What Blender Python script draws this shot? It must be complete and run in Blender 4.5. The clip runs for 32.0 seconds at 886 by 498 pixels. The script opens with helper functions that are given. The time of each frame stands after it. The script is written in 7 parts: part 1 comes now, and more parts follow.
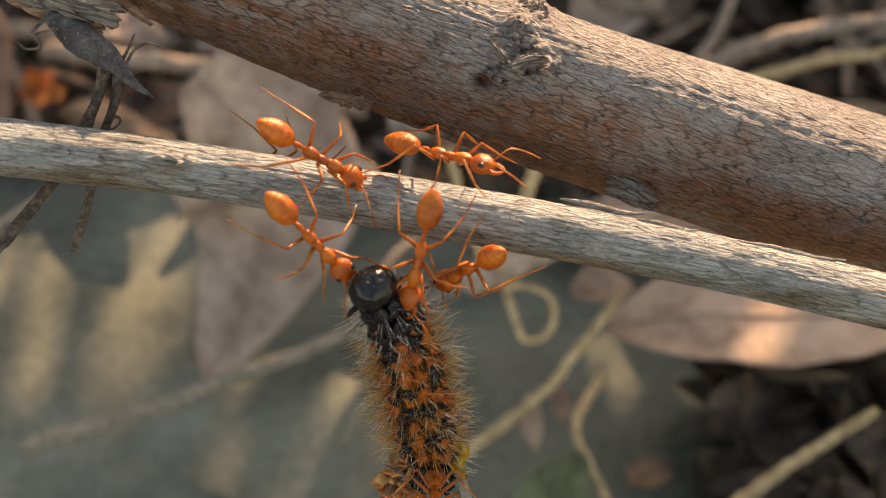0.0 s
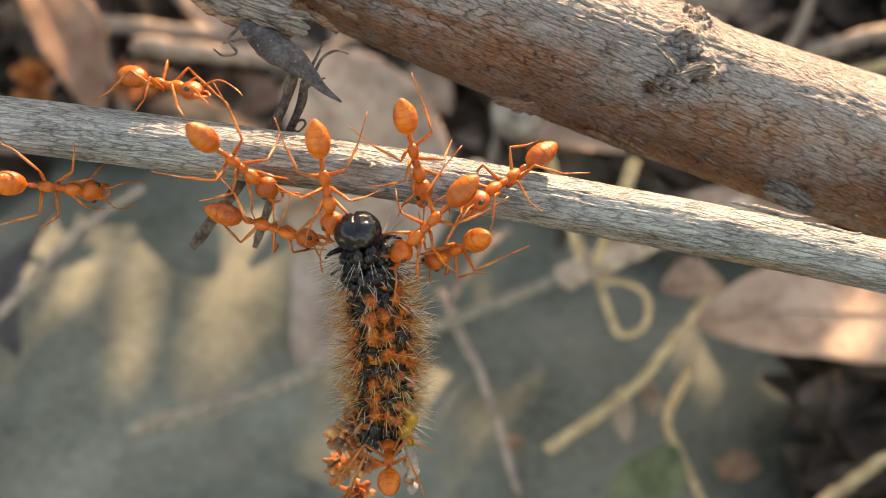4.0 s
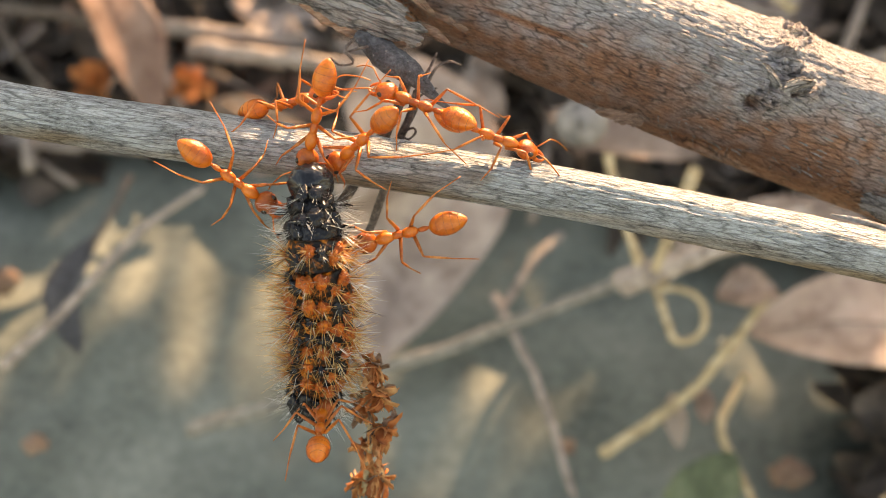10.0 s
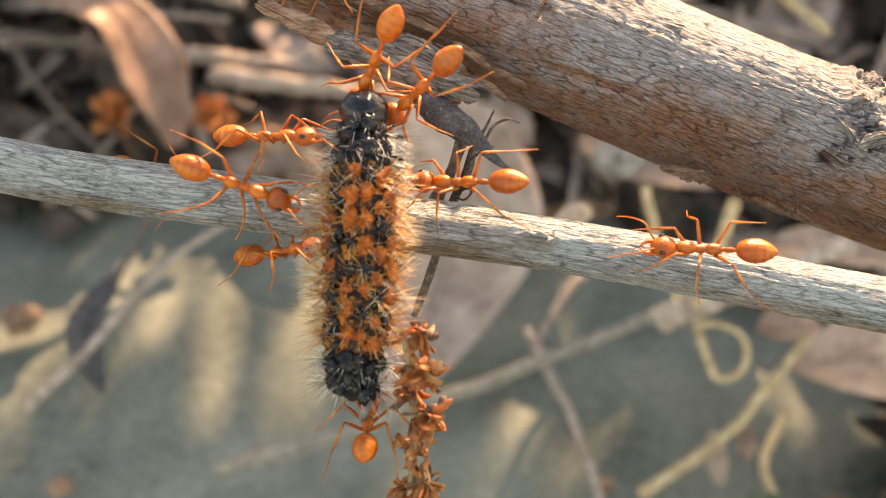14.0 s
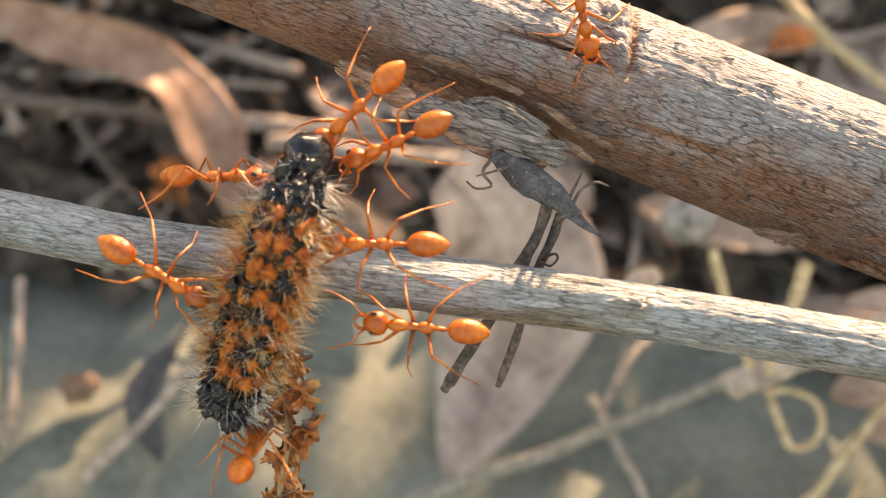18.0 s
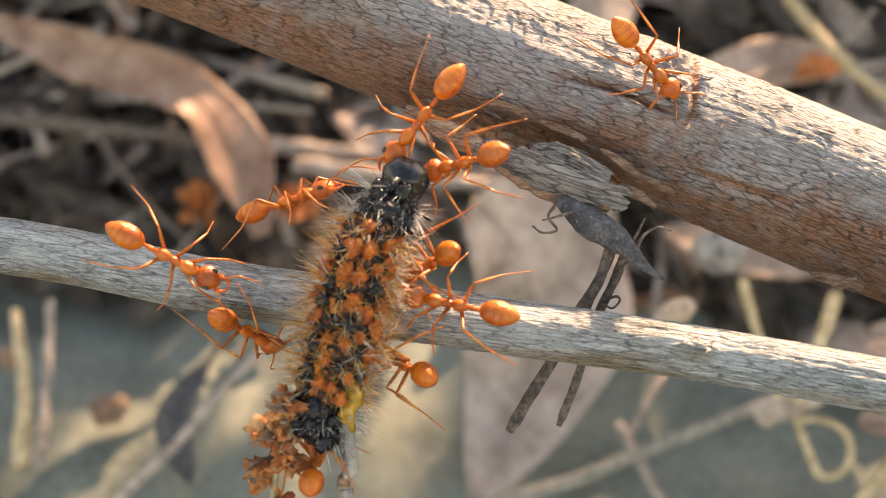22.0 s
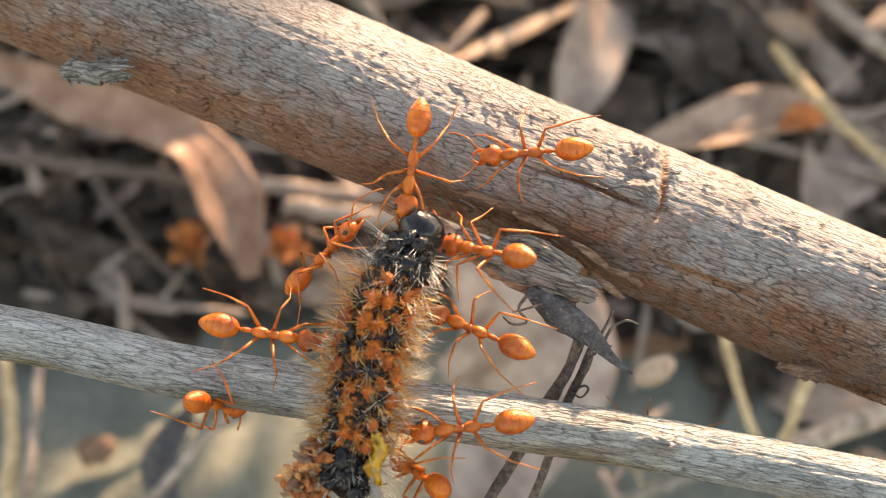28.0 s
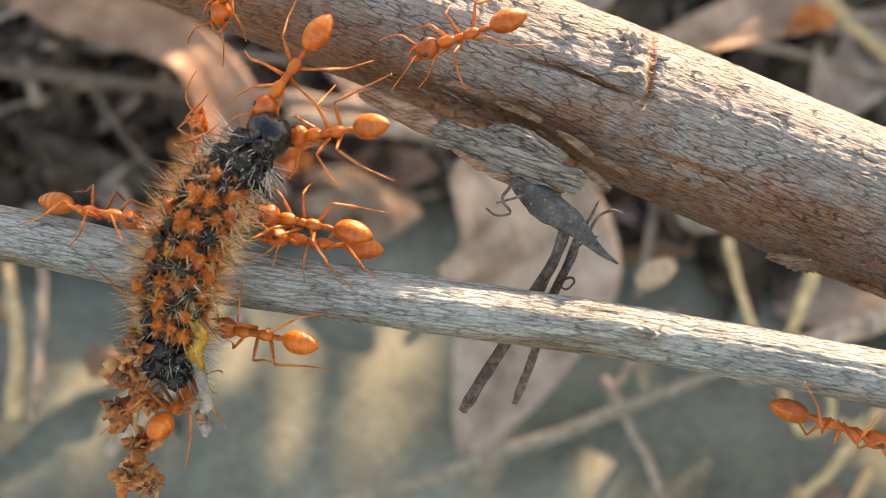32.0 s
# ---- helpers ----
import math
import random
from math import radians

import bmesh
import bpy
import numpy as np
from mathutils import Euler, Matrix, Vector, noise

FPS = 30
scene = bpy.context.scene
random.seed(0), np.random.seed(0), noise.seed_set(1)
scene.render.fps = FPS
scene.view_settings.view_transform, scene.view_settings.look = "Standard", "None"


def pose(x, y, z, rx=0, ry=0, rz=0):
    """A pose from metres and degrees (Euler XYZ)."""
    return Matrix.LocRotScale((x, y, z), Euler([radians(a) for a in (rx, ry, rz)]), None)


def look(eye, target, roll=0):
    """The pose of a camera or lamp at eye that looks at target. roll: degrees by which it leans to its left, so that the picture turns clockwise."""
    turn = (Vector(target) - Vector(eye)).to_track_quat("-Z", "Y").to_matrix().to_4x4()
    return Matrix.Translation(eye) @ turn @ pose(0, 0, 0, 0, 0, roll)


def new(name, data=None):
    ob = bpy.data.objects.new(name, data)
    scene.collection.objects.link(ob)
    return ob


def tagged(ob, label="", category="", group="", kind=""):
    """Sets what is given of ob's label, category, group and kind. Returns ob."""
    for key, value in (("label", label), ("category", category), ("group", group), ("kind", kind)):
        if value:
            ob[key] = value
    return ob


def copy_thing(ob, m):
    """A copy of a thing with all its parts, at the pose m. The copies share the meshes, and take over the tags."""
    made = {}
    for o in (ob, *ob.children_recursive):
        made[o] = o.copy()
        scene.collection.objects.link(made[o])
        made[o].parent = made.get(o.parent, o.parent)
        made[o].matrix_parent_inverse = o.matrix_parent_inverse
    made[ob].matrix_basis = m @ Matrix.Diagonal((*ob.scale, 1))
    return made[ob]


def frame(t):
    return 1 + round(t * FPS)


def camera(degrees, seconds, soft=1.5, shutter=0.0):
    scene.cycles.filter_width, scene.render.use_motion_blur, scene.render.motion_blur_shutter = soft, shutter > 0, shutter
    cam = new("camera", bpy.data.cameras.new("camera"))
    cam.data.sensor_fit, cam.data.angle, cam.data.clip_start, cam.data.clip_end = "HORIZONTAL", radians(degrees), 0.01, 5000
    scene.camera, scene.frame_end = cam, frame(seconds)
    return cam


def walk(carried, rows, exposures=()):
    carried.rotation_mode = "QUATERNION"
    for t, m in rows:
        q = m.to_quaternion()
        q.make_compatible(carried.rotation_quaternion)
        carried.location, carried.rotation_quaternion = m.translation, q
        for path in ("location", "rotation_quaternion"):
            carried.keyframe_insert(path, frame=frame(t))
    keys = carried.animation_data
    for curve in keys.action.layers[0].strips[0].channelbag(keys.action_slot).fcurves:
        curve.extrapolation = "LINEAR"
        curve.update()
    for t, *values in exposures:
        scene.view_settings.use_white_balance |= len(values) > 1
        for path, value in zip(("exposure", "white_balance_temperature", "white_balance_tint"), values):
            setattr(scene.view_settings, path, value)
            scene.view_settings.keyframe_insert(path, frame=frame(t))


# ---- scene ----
MM = 0.001
# the view frame of the plan: x right, y up and z back along a line of sight that dips 50 degrees, in millimetres
VIEW = pose(0, 0, 0.2, 40, 0, 0)


def at(x, y, z, rx=0, ry=0, rz=0):
    return VIEW @ pose(x * MM, y * MM, z * MM, rx, ry, rz)


def loc(x, y, z, rx=0, ry=0, rz=0):
    return pose(x * MM, y * MM, z * MM, rx, ry, rz)


def spot(p):
    return VIEW @ (Vector(p) * MM)


# ---- camera ----
cam = camera(41.0, 32.0, soft=0.9)
cam.data.dof.use_dof = True
cam.data.dof.focus_distance = 0.098
cam.data.dof.aperture_fstop = 29
walk(cam, [
            (0, at(17.11, -2.02, -6.70, 0.3, -2.1, -1.3)), (0.5, at(16.53, -1.17, -5.66, 0.5, -2.0, -1.3)), (1, at(13.79, -2.86, -5.07, -0.0, -1.5, -1.1)),
            (1.5, at(13.06, -2.39, -4.91, -0.2, -1.5, -0.9)), (2, at(9.63, -2.60, -4.61, -0.1, -1.2, -0.5)), (2.5, at(7.11, -2.38, -4.27, -0.4, -1.3, -0.9)),
            (3, at(5.71, -1.39, -3.13, -0.1, -1.1, -0.8)), (3.5, at(5.33, -1.38, -2.64, -0.2, -0.9, -0.7)), (5.5, at(1.43, 0.44, -0.87, -0.0, -0.1, -0.5)),
            (6, at(-0.00, 0.00, 0.00, -0.0, -0.0, 0.0)), (6.5, at(-0.09, 0.24, -0.07, 0.1, 0.1, 0.0)), (7, at(1.27, 0.24, -0.17, 0.0, 0.1, -0.2)),
            (7.5, at(-1.64, 0.41, 0.15, 0.1, 0.2, 0.1)), (8, at(-1.46, 0.02, 0.78, -0.0, 0.1, 0.2)), (8.5, at(-2.55, 1.15, 1.11, 0.1, -0.1, 0.2)),
            (9, at(-0.65, 0.72, 0.62, 0.3, 0.2, 0.2)), (9.5, at(-2.31, -0.37, 0.83, -0.0, 0.4, 0.1)), (10, at(-2.95, -0.87, 0.57, -0.0, 0.1, 0.2)),
            (10.5, at(-3.23, -0.70, -0.28, -0.1, 0.2, 0.2)), (11, at(-3.46, 1.14, -0.11, 0.1, 0.3, -0.0)), (11.5, at(-1.89, 2.15, 0.73, 0.2, 0.4, 0.1)),
            (12, at(0.05, 2.10, 0.22, 0.2, 0.2, -0.0)), (12.5, at(-2.13, 2.75, 0.20, 0.5, 0.3, 0.0)), (13, at(-2.70, 3.46, 0.45, 0.5, 0.3, 0.1)),
            (13.5, at(-4.16, 3.99, -0.24, 0.7, 0.4, -0.0)), (14, at(-6.97, 4.06, -4.82, 0.4, 0.6, -0.3)), (14.5, at(-11.25, 2.44, -13.81, 0.1, 0.6, -0.4)),
            (15, at(-9.11, 2.00, -13.28, 0.5, 0.7, -0.8)), (15.5, at(-7.73, 3.98, -11.68, 2.4, 1.4, -0.8)), (17.5, at(-10.04, 2.98, -9.18, 3.2, 2.7, -0.5)),
            (18, at(-10.46, 4.42, -7.93, 3.5, 2.7, -0.6)), (18.5, at(-10.29, 4.11, -7.25, 3.7, 3.1, -0.4)), (19, at(-10.60, 4.55, -7.30, 3.9, 3.2, -0.3)),
            (19.5, at(-13.50, 3.91, -6.59, 3.9, 3.2, -0.2)), (20, at(-13.25, 4.56, -6.64, 4.0, 3.3, -0.2)), (20.5, at(-12.81, 5.58, -6.26, 4.1, 3.4, -0.3)),
            (21, at(-13.32, 5.62, -6.07, 4.0, 3.3, -0.3)), (21.5, at(-14.38, 5.00, -6.22, 3.8, 3.2, -0.4)), (22, at(-15.51, 6.62, -5.42, 4.2, 2.8, -0.2)),
            (22.5, at(-15.58, 6.36, -5.91, 4.2, 2.9, -0.2)), (23, at(-12.93, 8.59, -4.32, 4.2, 3.6, -0.5)), (23.5, at(-10.21, 9.04, -4.42, 4.3, 3.3, -0.5)),
            (24, at(-11.47, 8.95, -4.32, 4.2, 3.2, -0.8)), (24.5, at(-10.60, 10.32, -3.91, 4.2, 2.6, -0.4)), (25, at(-13.03, 10.30, -3.05, 4.4, 2.6, -0.0)),
            (25.5, at(-12.93, 10.24, -3.62, 4.1, 2.4, -0.4)), (27.5, at(-11.75, 10.37, -4.01, 4.5, 2.6, 0.0)), (28, at(-13.38, 12.63, -2.92, 5.0, 2.6, 0.5)),
            (28.5, at(-17.73, 11.81, -3.64, 4.0, 3.2, 0.7)), (29, at(-13.96, 12.51, -5.21, 2.3, 2.9, 0.4)), (29.5, at(-13.49, 11.34, -5.01, 1.4, 2.7, 0.4)),
            (30, at(-14.65, 12.56, -2.80, 1.4, 2.8, 0.6)), (30.5, at(-14.87, 12.24, -2.20, 1.4, 3.1, 0.6)), (31, at(-13.12, 11.67, -3.91, 1.4, 2.9, 0.4)),
            (31.5, at(-11.55, 9.73, -4.27, 1.1, 3.4, 0.2)), (32, at(-10.69, 10.38, -4.96, 1.1, 3.4, -0.1))],
     exposures=[(0, 1.36, 12800, 18), (1.5, 1.48, 12800, 18), (3, 1.78, 12400, 17), (6, 2.1, 12200, 15), (16, 2.18, 11900, 17), (22, 2.16, 11400, 17), (32, 2.1, 11200, 16)])

# ---- light ----
SUN_WAY = Vector((0.29, 0.85, 0.43)).normalized()
world = bpy.data.worlds.new("sky")
scene.world = world
world.use_nodes = True
wn = world.node_tree.nodes
sky = wn.new("ShaderNodeTexSky")
sky.sky_type, sky.sun_disc = "NISHITA", False
sky.sun_elevation = math.asin(SUN_WAY.z)
sky.sun_rotation = math.atan2(SUN_WAY.x, SUN_WAY.y)
world.node_tree.links.new(sky.outputs[0], wn["Background"].inputs[0])
wn["Background"].inputs[1].default_value = 0.145
sun = new("sun", bpy.data.lights.new("sun", "SUN"))
sun.data.energy, sun.data.angle, sun.data.color = 4.2, radians(0.7), (1.0, 0.81, 0.70)
sun.matrix_world = look(SUN_WAY, (0, 0, 0))


# ---- materials ----
def shader(name, stops, scale=(1, 1, 1), coord="Object", detail=6.0, rough=0.6, bump=0.3, bump_scale=None, fine=4.0,
           spread=(0.3, 0.7), flecks=None, sheen=0.0, sub=0.0, through_light=0.0, random_value=0.0, spec=0.5, coat=0.0, distortion=0.0, tilt=0.0):
    """A two-scale noise material. Coordinates are counted in millimetres; stops are the colours from dark to light."""
    m = bpy.data.materials.new(name)
    m.use_nodes = True
    nt = m.node_tree
    n, link = nt.nodes, nt.links.new
    b = n["Principled BSDF"]
    tc, mp = n.new("ShaderNodeTexCoord"), n.new("ShaderNodeMapping")
    k = 1000.0 if coord == "Object" else 1.0
    mp.inputs["Scale"].default_value = [s * k for s in scale]
    mp.inputs["Rotation"].default_value = (0, 0, radians(tilt))
    link(tc.outputs[coord], mp.inputs[0])
    big, small = n.new("ShaderNodeTexNoise"), n.new("ShaderNodeTexNoise")
    for t, s, d in ((big, 1.0, detail), (small, fine, 4.0)):
        link(mp.outputs[0], t.inputs["Vector"])
        t.inputs["Scale"].default_value, t.inputs["Detail"].default_value = s, d
        t.inputs["Distortion"].default_value = distortion
    mix = n.new("ShaderNodeMath")
    mix.operation = "MULTIPLY_ADD"
    mix.inputs[1].default_value = 0.35
    sub_ = n.new("ShaderNodeMath")
    sub_.operation = "SUBTRACT"
    sub_.inputs[1].default_value = 0.175
    link(small.outputs[0], mix.inputs[0])
    link(big.outputs[0], mix.inputs[2])
    link(mix.outputs[0], sub_.inputs[0])
    ramp = n.new("ShaderNodeValToRGB")
    el = ramp.color_ramp.elements
    while len(el) < len(stops):
        el.new(0.5)
    for i, c in enumerate(stops):
        el[i].position = spread[0] + (spread[1] - spread[0]) * i / (len(stops) - 1)
        el[i].color = (*c, 1)
    link(sub_.outputs[0], ramp.inputs[0])
    col = ramp.outputs[0]
    if flecks:
        colour, size, low = flecks
        fl, fr = n.new("ShaderNodeTexNoise"), n.new("ShaderNodeMapRange")
        link(mp.outputs[0], fl.inputs["Vector"])
        fl.inputs["Scale"].default_value, fl.inputs["Detail"].default_value = size, 5.0
        fr.inputs[1].default_value, fr.inputs[2].default_value = low, low + 0.06
        link(fl.outputs[0], fr.inputs[0])
        mx = n.new("ShaderNodeMixRGB")
        link(fr.outputs[0], mx.inputs[0])
        link(col, mx.inputs[1])
        mx.inputs[2].default_value = (*colour, 1)
        col = mx.outputs[0]
    if random_value:
        info, hsv, mr = n.new("ShaderNodeObjectInfo"), n.new("ShaderNodeHueSaturation"), n.new("ShaderNodeMapRange")
        mr.inputs[3].default_value, mr.inputs[4].default_value = 1 - random_value, 1 + random_value
        link(info.outputs["Random"], mr.inputs[0])
        link(mr.outputs[0], hsv.inputs["Value"])
        link(col, hsv.inputs["Color"])
        col = hsv.outputs[0]
    link(col, b.inputs["Base Color"])
    b.inputs["Roughness"].default_value = rough
    b.inputs["Specular IOR Level"].default_value = spec
    b.inputs["Coat Weight"].default_value = coat
    b.inputs["Sheen Weight"].default_value = sheen
    if sub:
        b.inputs["Subsurface Weight"].default_value = sub
        b.inputs["Subsurface Radius"].default_value = (1.0, 0.35, 0.12)
        b.inputs["Subsurface Scale"].default_value = 0.0009
    if bump:
        bp, bn = n.new("ShaderNodeBump"), n.new("ShaderNodeTexNoise")
        link(mp.outputs[0], bn.inputs["Vector"])
        bn.inputs["Scale"].default_value, bn.inputs["Detail"].default_value = bump_scale or fine, 6.0
        bp.inputs["Strength"].default_value, bp.inputs["Distance"].default_value = bump, 0.0004
        link(bn.outputs[0], bp.inputs["Height"])
        link(bp.outputs[0], b.inputs["Normal"])
    if through_light:
        tr, ms = n.new("ShaderNodeBsdfTranslucent"), n.new("ShaderNodeMixShader")
        link(col, tr.inputs[0])
        ms.inputs[0].default_value = through_light
        link(b.outputs[0], ms.inputs[1])
        link(tr.outputs[0], ms.inputs[2])
        link(ms.outputs[0], n["Material Output"].inputs[0])
    return m


def wood(name, stops, bare_stops, fibre=(3.2, 0.22), relief=1.0, crack=0.03, patch=0.10, line_tone=0.5, plates=(1.7, 0.34), plate_tone=0.35):
    """Weathered wood along a tube's uv (mm): fibres, patches, dark checks, interlaced ridges parted by fine cracks, and
    stripped or browner places named by the mesh attribute bare."""
    m = bpy.data.materials.new(name)
    m.use_nodes = True
    nt = m.node_tree
    n, link = nt.nodes, nt.links.new
    b = n["Principled BSDF"]
    tc = n.new("ShaderNodeTexCoord")

    def field(scale, detail, rough=0.6, twist=0.0):
        mp, t = n.new("ShaderNodeMapping"), n.new("ShaderNodeTexNoise")
        mp.inputs["Scale"].default_value = (*scale, 1)
        link(tc.outputs["UV"], mp.inputs[0])
        link(mp.outputs[0], t.inputs["Vector"])
        t.inputs["Scale"].default_value, t.inputs["Detail"].default_value = 1.0, detail
        t.inputs["Roughness"].default_value, t.inputs["Distortion"].default_value = rough, twist
        return t.outputs[0]

    def calc(op, a, c, d=None):
        k = n.new("ShaderNodeMath")
        k.operation = op
        for i, v in enumerate((a, c, d)):
            if v is None:
                continue
            if isinstance(v, float):
                k.inputs[i].default_value = v
            else:
                link(v, k.inputs[i])
        return k.outputs[0]

    fib, pat, chk = field(fibre, 10.0, 0.72, 1.1), field((patch, patch * 0.6), 6.0), field((fibre[0] * 0.42, fibre[1] * 0.3), 5.0, 0.6, 0.6)
    grain = field((7.0, 3.0), 5.0, 0.7, 0.6)
    speck = field((15.0, 9.0), 3.0, 0.7, 0.3)
    mixed = calc("ADD", calc("MULTIPLY", fib, 0.42), calc("ADD", calc("MULTIPLY", pat, 0.26), calc("ADD", calc("MULTIPLY", grain, 0.20), calc("MULTIPLY", speck, 0.12))))

    def ridges(size, bend):
        """Cells drawn out along the grain: how far from a cell's edge, and a tone of each cell."""
        mp, wob, add, out = n.new("ShaderNodeMapping"), n.new("ShaderNodeTexNoise"), n.new("ShaderNodeVectorMath"), []
        link(tc.outputs["UV"], mp.inputs[0])
        mp.inputs["Scale"].default_value = (*size, 1)
        link(mp.outputs[0], wob.inputs["Vector"])
        wob.inputs["Scale"].default_value, wob.inputs["Detail"].default_value = 0.9, 4.0
        add.operation = "MULTIPLY_ADD"
        add.inputs[1].default_value = (bend, bend * 0.6, 0)
        link(wob.outputs["Color"], add.inputs[0])
        link(mp.outputs[0], add.inputs[2])
        for feature in ("DISTANCE_TO_EDGE", "F1"):
            v = n.new("ShaderNodeTexVoronoi")
            v.feature, v.voronoi_dimensions = feature, "2D"
            v.inputs["Scale"].default_value = 1.0
            link(add.outputs[0], v.inputs["Vector"])
            out.append(v.outputs["Distance"] if feature == "DISTANCE_TO_EDGE" else v.outputs["Color"])
        return out

    edge, tone = ridges(plates, 1.5)
    edge2, _ = ridges((plates[0] * 0.45, plates[1] * 0.5), 1.6)
    rise = n.new("ShaderNodeMapRange")
    rise.inputs[1].default_value, rise.inputs[2].default_value = 0.0, 0.16
    link(edge, rise.inputs[0])
    rise2 = n.new("ShaderNodeMapRange")
    rise2.inputs[1].default_value, rise2.inputs[2].default_value = 0.0, 0.06
    link(edge2, rise2.inputs[0])
    mixed = calc("ADD", mixed, calc("MULTIPLY", calc("SUBTRACT", tone, 0.5), 0.05))
    ramps = []
    for colours in (stops, bare_stops):
        ramp = n.new("ShaderNodeValToRGB")
        el = ramp.color_ramp.elements
        while len(el) < len(colours):
            el.new(0.5)
        for i, c in enumerate(colours):
            el[i].position = 0.395 + 0.21 * i / (len(colours) - 1)
            el[i].color = (*c, 1)
        link(mixed, ramp.inputs[0])
        ramps.append(ramp.outputs[0])
    bare = n.new("ShaderNodeAttribute")
    bare.attribute_name = "bare"
    mx = n.new("ShaderNodeMixRGB")
    link(bare.outputs["Fac"], mx.inputs[0])
    link(ramps[0], mx.inputs[1])
    link(ramps[1], mx.inputs[2])
    line = calc("ABSOLUTE", calc("SUBTRACT", chk, 0.5), 0.0)
    mr = n.new("ShaderNodeMapRange")
    mr.inputs[1].default_value, mr.inputs[2].default_value, mr.inputs[3].default_value = crack * 0.2, crack, 0.0
    link(line, mr.inputs[0])
    dk = n.new("ShaderNodeMixRGB")
    dk.blend_type = "MULTIPLY"
    dk.inputs[0].default_value = 1.0
    link(mx.outputs[0], dk.inputs[1])
    # thin dark lines in checks and between ridges, broken by a coarse noise
    gray, lines, gap = n.new("ShaderNodeMapRange"), n.new("ShaderNodeMapRange"), n.new("ShaderNodeMapRange")
    gray.inputs[3].default_value = line_tone
    link(mr.outputs[0], gray.inputs[0])
    gap.inputs[1].default_value, gap.inputs[2].default_value, gap.inputs[3].default_value, gap.inputs[4].default_value = 0.47, 0.72, plate_tone, 0.92
    link(field((0.5, 0.16), 3.0), gap.inputs[0])
    lines.inputs[1].default_value, lines.inputs[2].default_value = 0.0, 0.11
    link(edge, lines.inputs[0])
    link(gap.outputs[0], lines.inputs[3])
    both = calc("MULTIPLY", gray.outputs[0], calc("MULTIPLY", lines.outputs[0], calc("MULTIPLY_ADD", rise2.outputs[0], 0.3, 0.7)))
    link(both, dk.inputs[2])
    link(dk.outputs[0], b.inputs["Base Color"])
    b.inputs["Roughness"].default_value = 0.72
    bp = n.new("ShaderNodeBump")
    bp.inputs["Strength"].default_value, bp.inputs["Distance"].default_value = relief, 0.0007
    high = calc("ADD", calc("MULTIPLY", rise.outputs[0], 0.50), calc("ADD", calc("MULTIPLY", rise2.outputs[0], 0.35), calc("MULTIPLY", speck, 0.55)))
    link(calc("ADD", high, calc("ADD", calc("MULTIPLY", fib, 0.7), calc("ADD", calc("MULTIPLY", mr.outputs[0], 0.5), calc("MULTIPLY", grain, 0.45)))), bp.inputs["Height"])
    link(bp.outputs[0], b.inputs["Normal"])
    return m


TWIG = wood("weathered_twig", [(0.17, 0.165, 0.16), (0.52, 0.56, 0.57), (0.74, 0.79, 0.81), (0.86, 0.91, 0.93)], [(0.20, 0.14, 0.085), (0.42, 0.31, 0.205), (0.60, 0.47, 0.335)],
            (3.2, 0.6), 1.0, 0.026, 0.14, 0.7, (2.6, 0.30), 0.42)
BARK = wood("weathered_branch_wood", [(0.18, 0.158, 0.155), (0.40, 0.37, 0.37), (0.575, 0.555, 0.565), (0.76, 0.745, 0.765)],
            [(0.21, 0.075, 0.036), (0.47, 0.215, 0.122), (0.65, 0.37, 0.235)], (3.9, 1.15), 1.0, 0.022, 0.10, 1.0, (2.5, 0.40), 0.26)
SPLIT = wood("grey_split_wood", [(0.16, 0.14, 0.125), (0.33, 0.295, 0.27), (0.48, 0.45, 0.42), (0.64, 0.61, 0.58)],
             [(0.10, 0.045, 0.025), (0.24, 0.12, 0.07), (0.36, 0.21, 0.13)], (4.0, 0.6), 1.0, 0.03, 0.3, 0.45, (2.0, 0.3), 0.25)
RAW_WOOD = shader("red_brown_inner_wood", [(0.10, 0.05, 0.03), (0.23, 0.13, 0.085), (0.36, 0.24, 0.17)], (0.4, 1.6, 1.0), rough=0.85, bump=0.6, random_value=0.15, tilt=22)
PALE_WOOD = shader("pale_split_wood", [(0.15, 0.135, 0.12), (0.29, 0.27, 0.25), (0.43, 0.41, 0.39)], (0.7, 1.7, 1.0), rough=0.8, bump=0.9, random_value=0.12, tilt=22)
DARK_LEAF = shader("dark_rotten_leaf", [(0.03, 0.028, 0.03), (0.07, 0.068, 0.072), (0.13, 0.13, 0.135)], (1, 1, 1), rough=0.75, bump=0.8, flecks=((0.22, 0.2, 0.18), 2.0, 0.66))
DULL_STICK = shader("dull_grey_stick", [(0.13, 0.115, 0.095), (0.22, 0.195, 0.16), (0.31, 0.28, 0.235)], (0.6, 0.6, 0.6), rough=0.85, bump=0.5)
STEM = shader("dark_dry_stem", [(0.05, 0.04, 0.035), (0.12, 0.09, 0.075), (0.22, 0.17, 0.14)], (1.5, 1.5, 1.5), rough=0.85, bump=0.8)
SOIL = shader("grey_earth", [(0.056, 0.066, 0.056), (0.108, 0.122, 0.103), (0.154, 0.170, 0.144), (0.218, 0.234, 0.199)], (0.03, 0.03, 0.03), rough=0.9, bump=0.7, bump_scale=14, fine=16.0,
              flecks=((0.07, 0.055, 0.04), 0.9, 0.66))
LEAF_BROWN = shader("brown_dry_leaf", [(0.25, 0.155, 0.115), (0.41, 0.285, 0.22), (0.55, 0.40, 0.32)], (0.12, 0.12, 0.12), rough=0.6, bump=0.4, through_light=0.25, random_value=0.15)
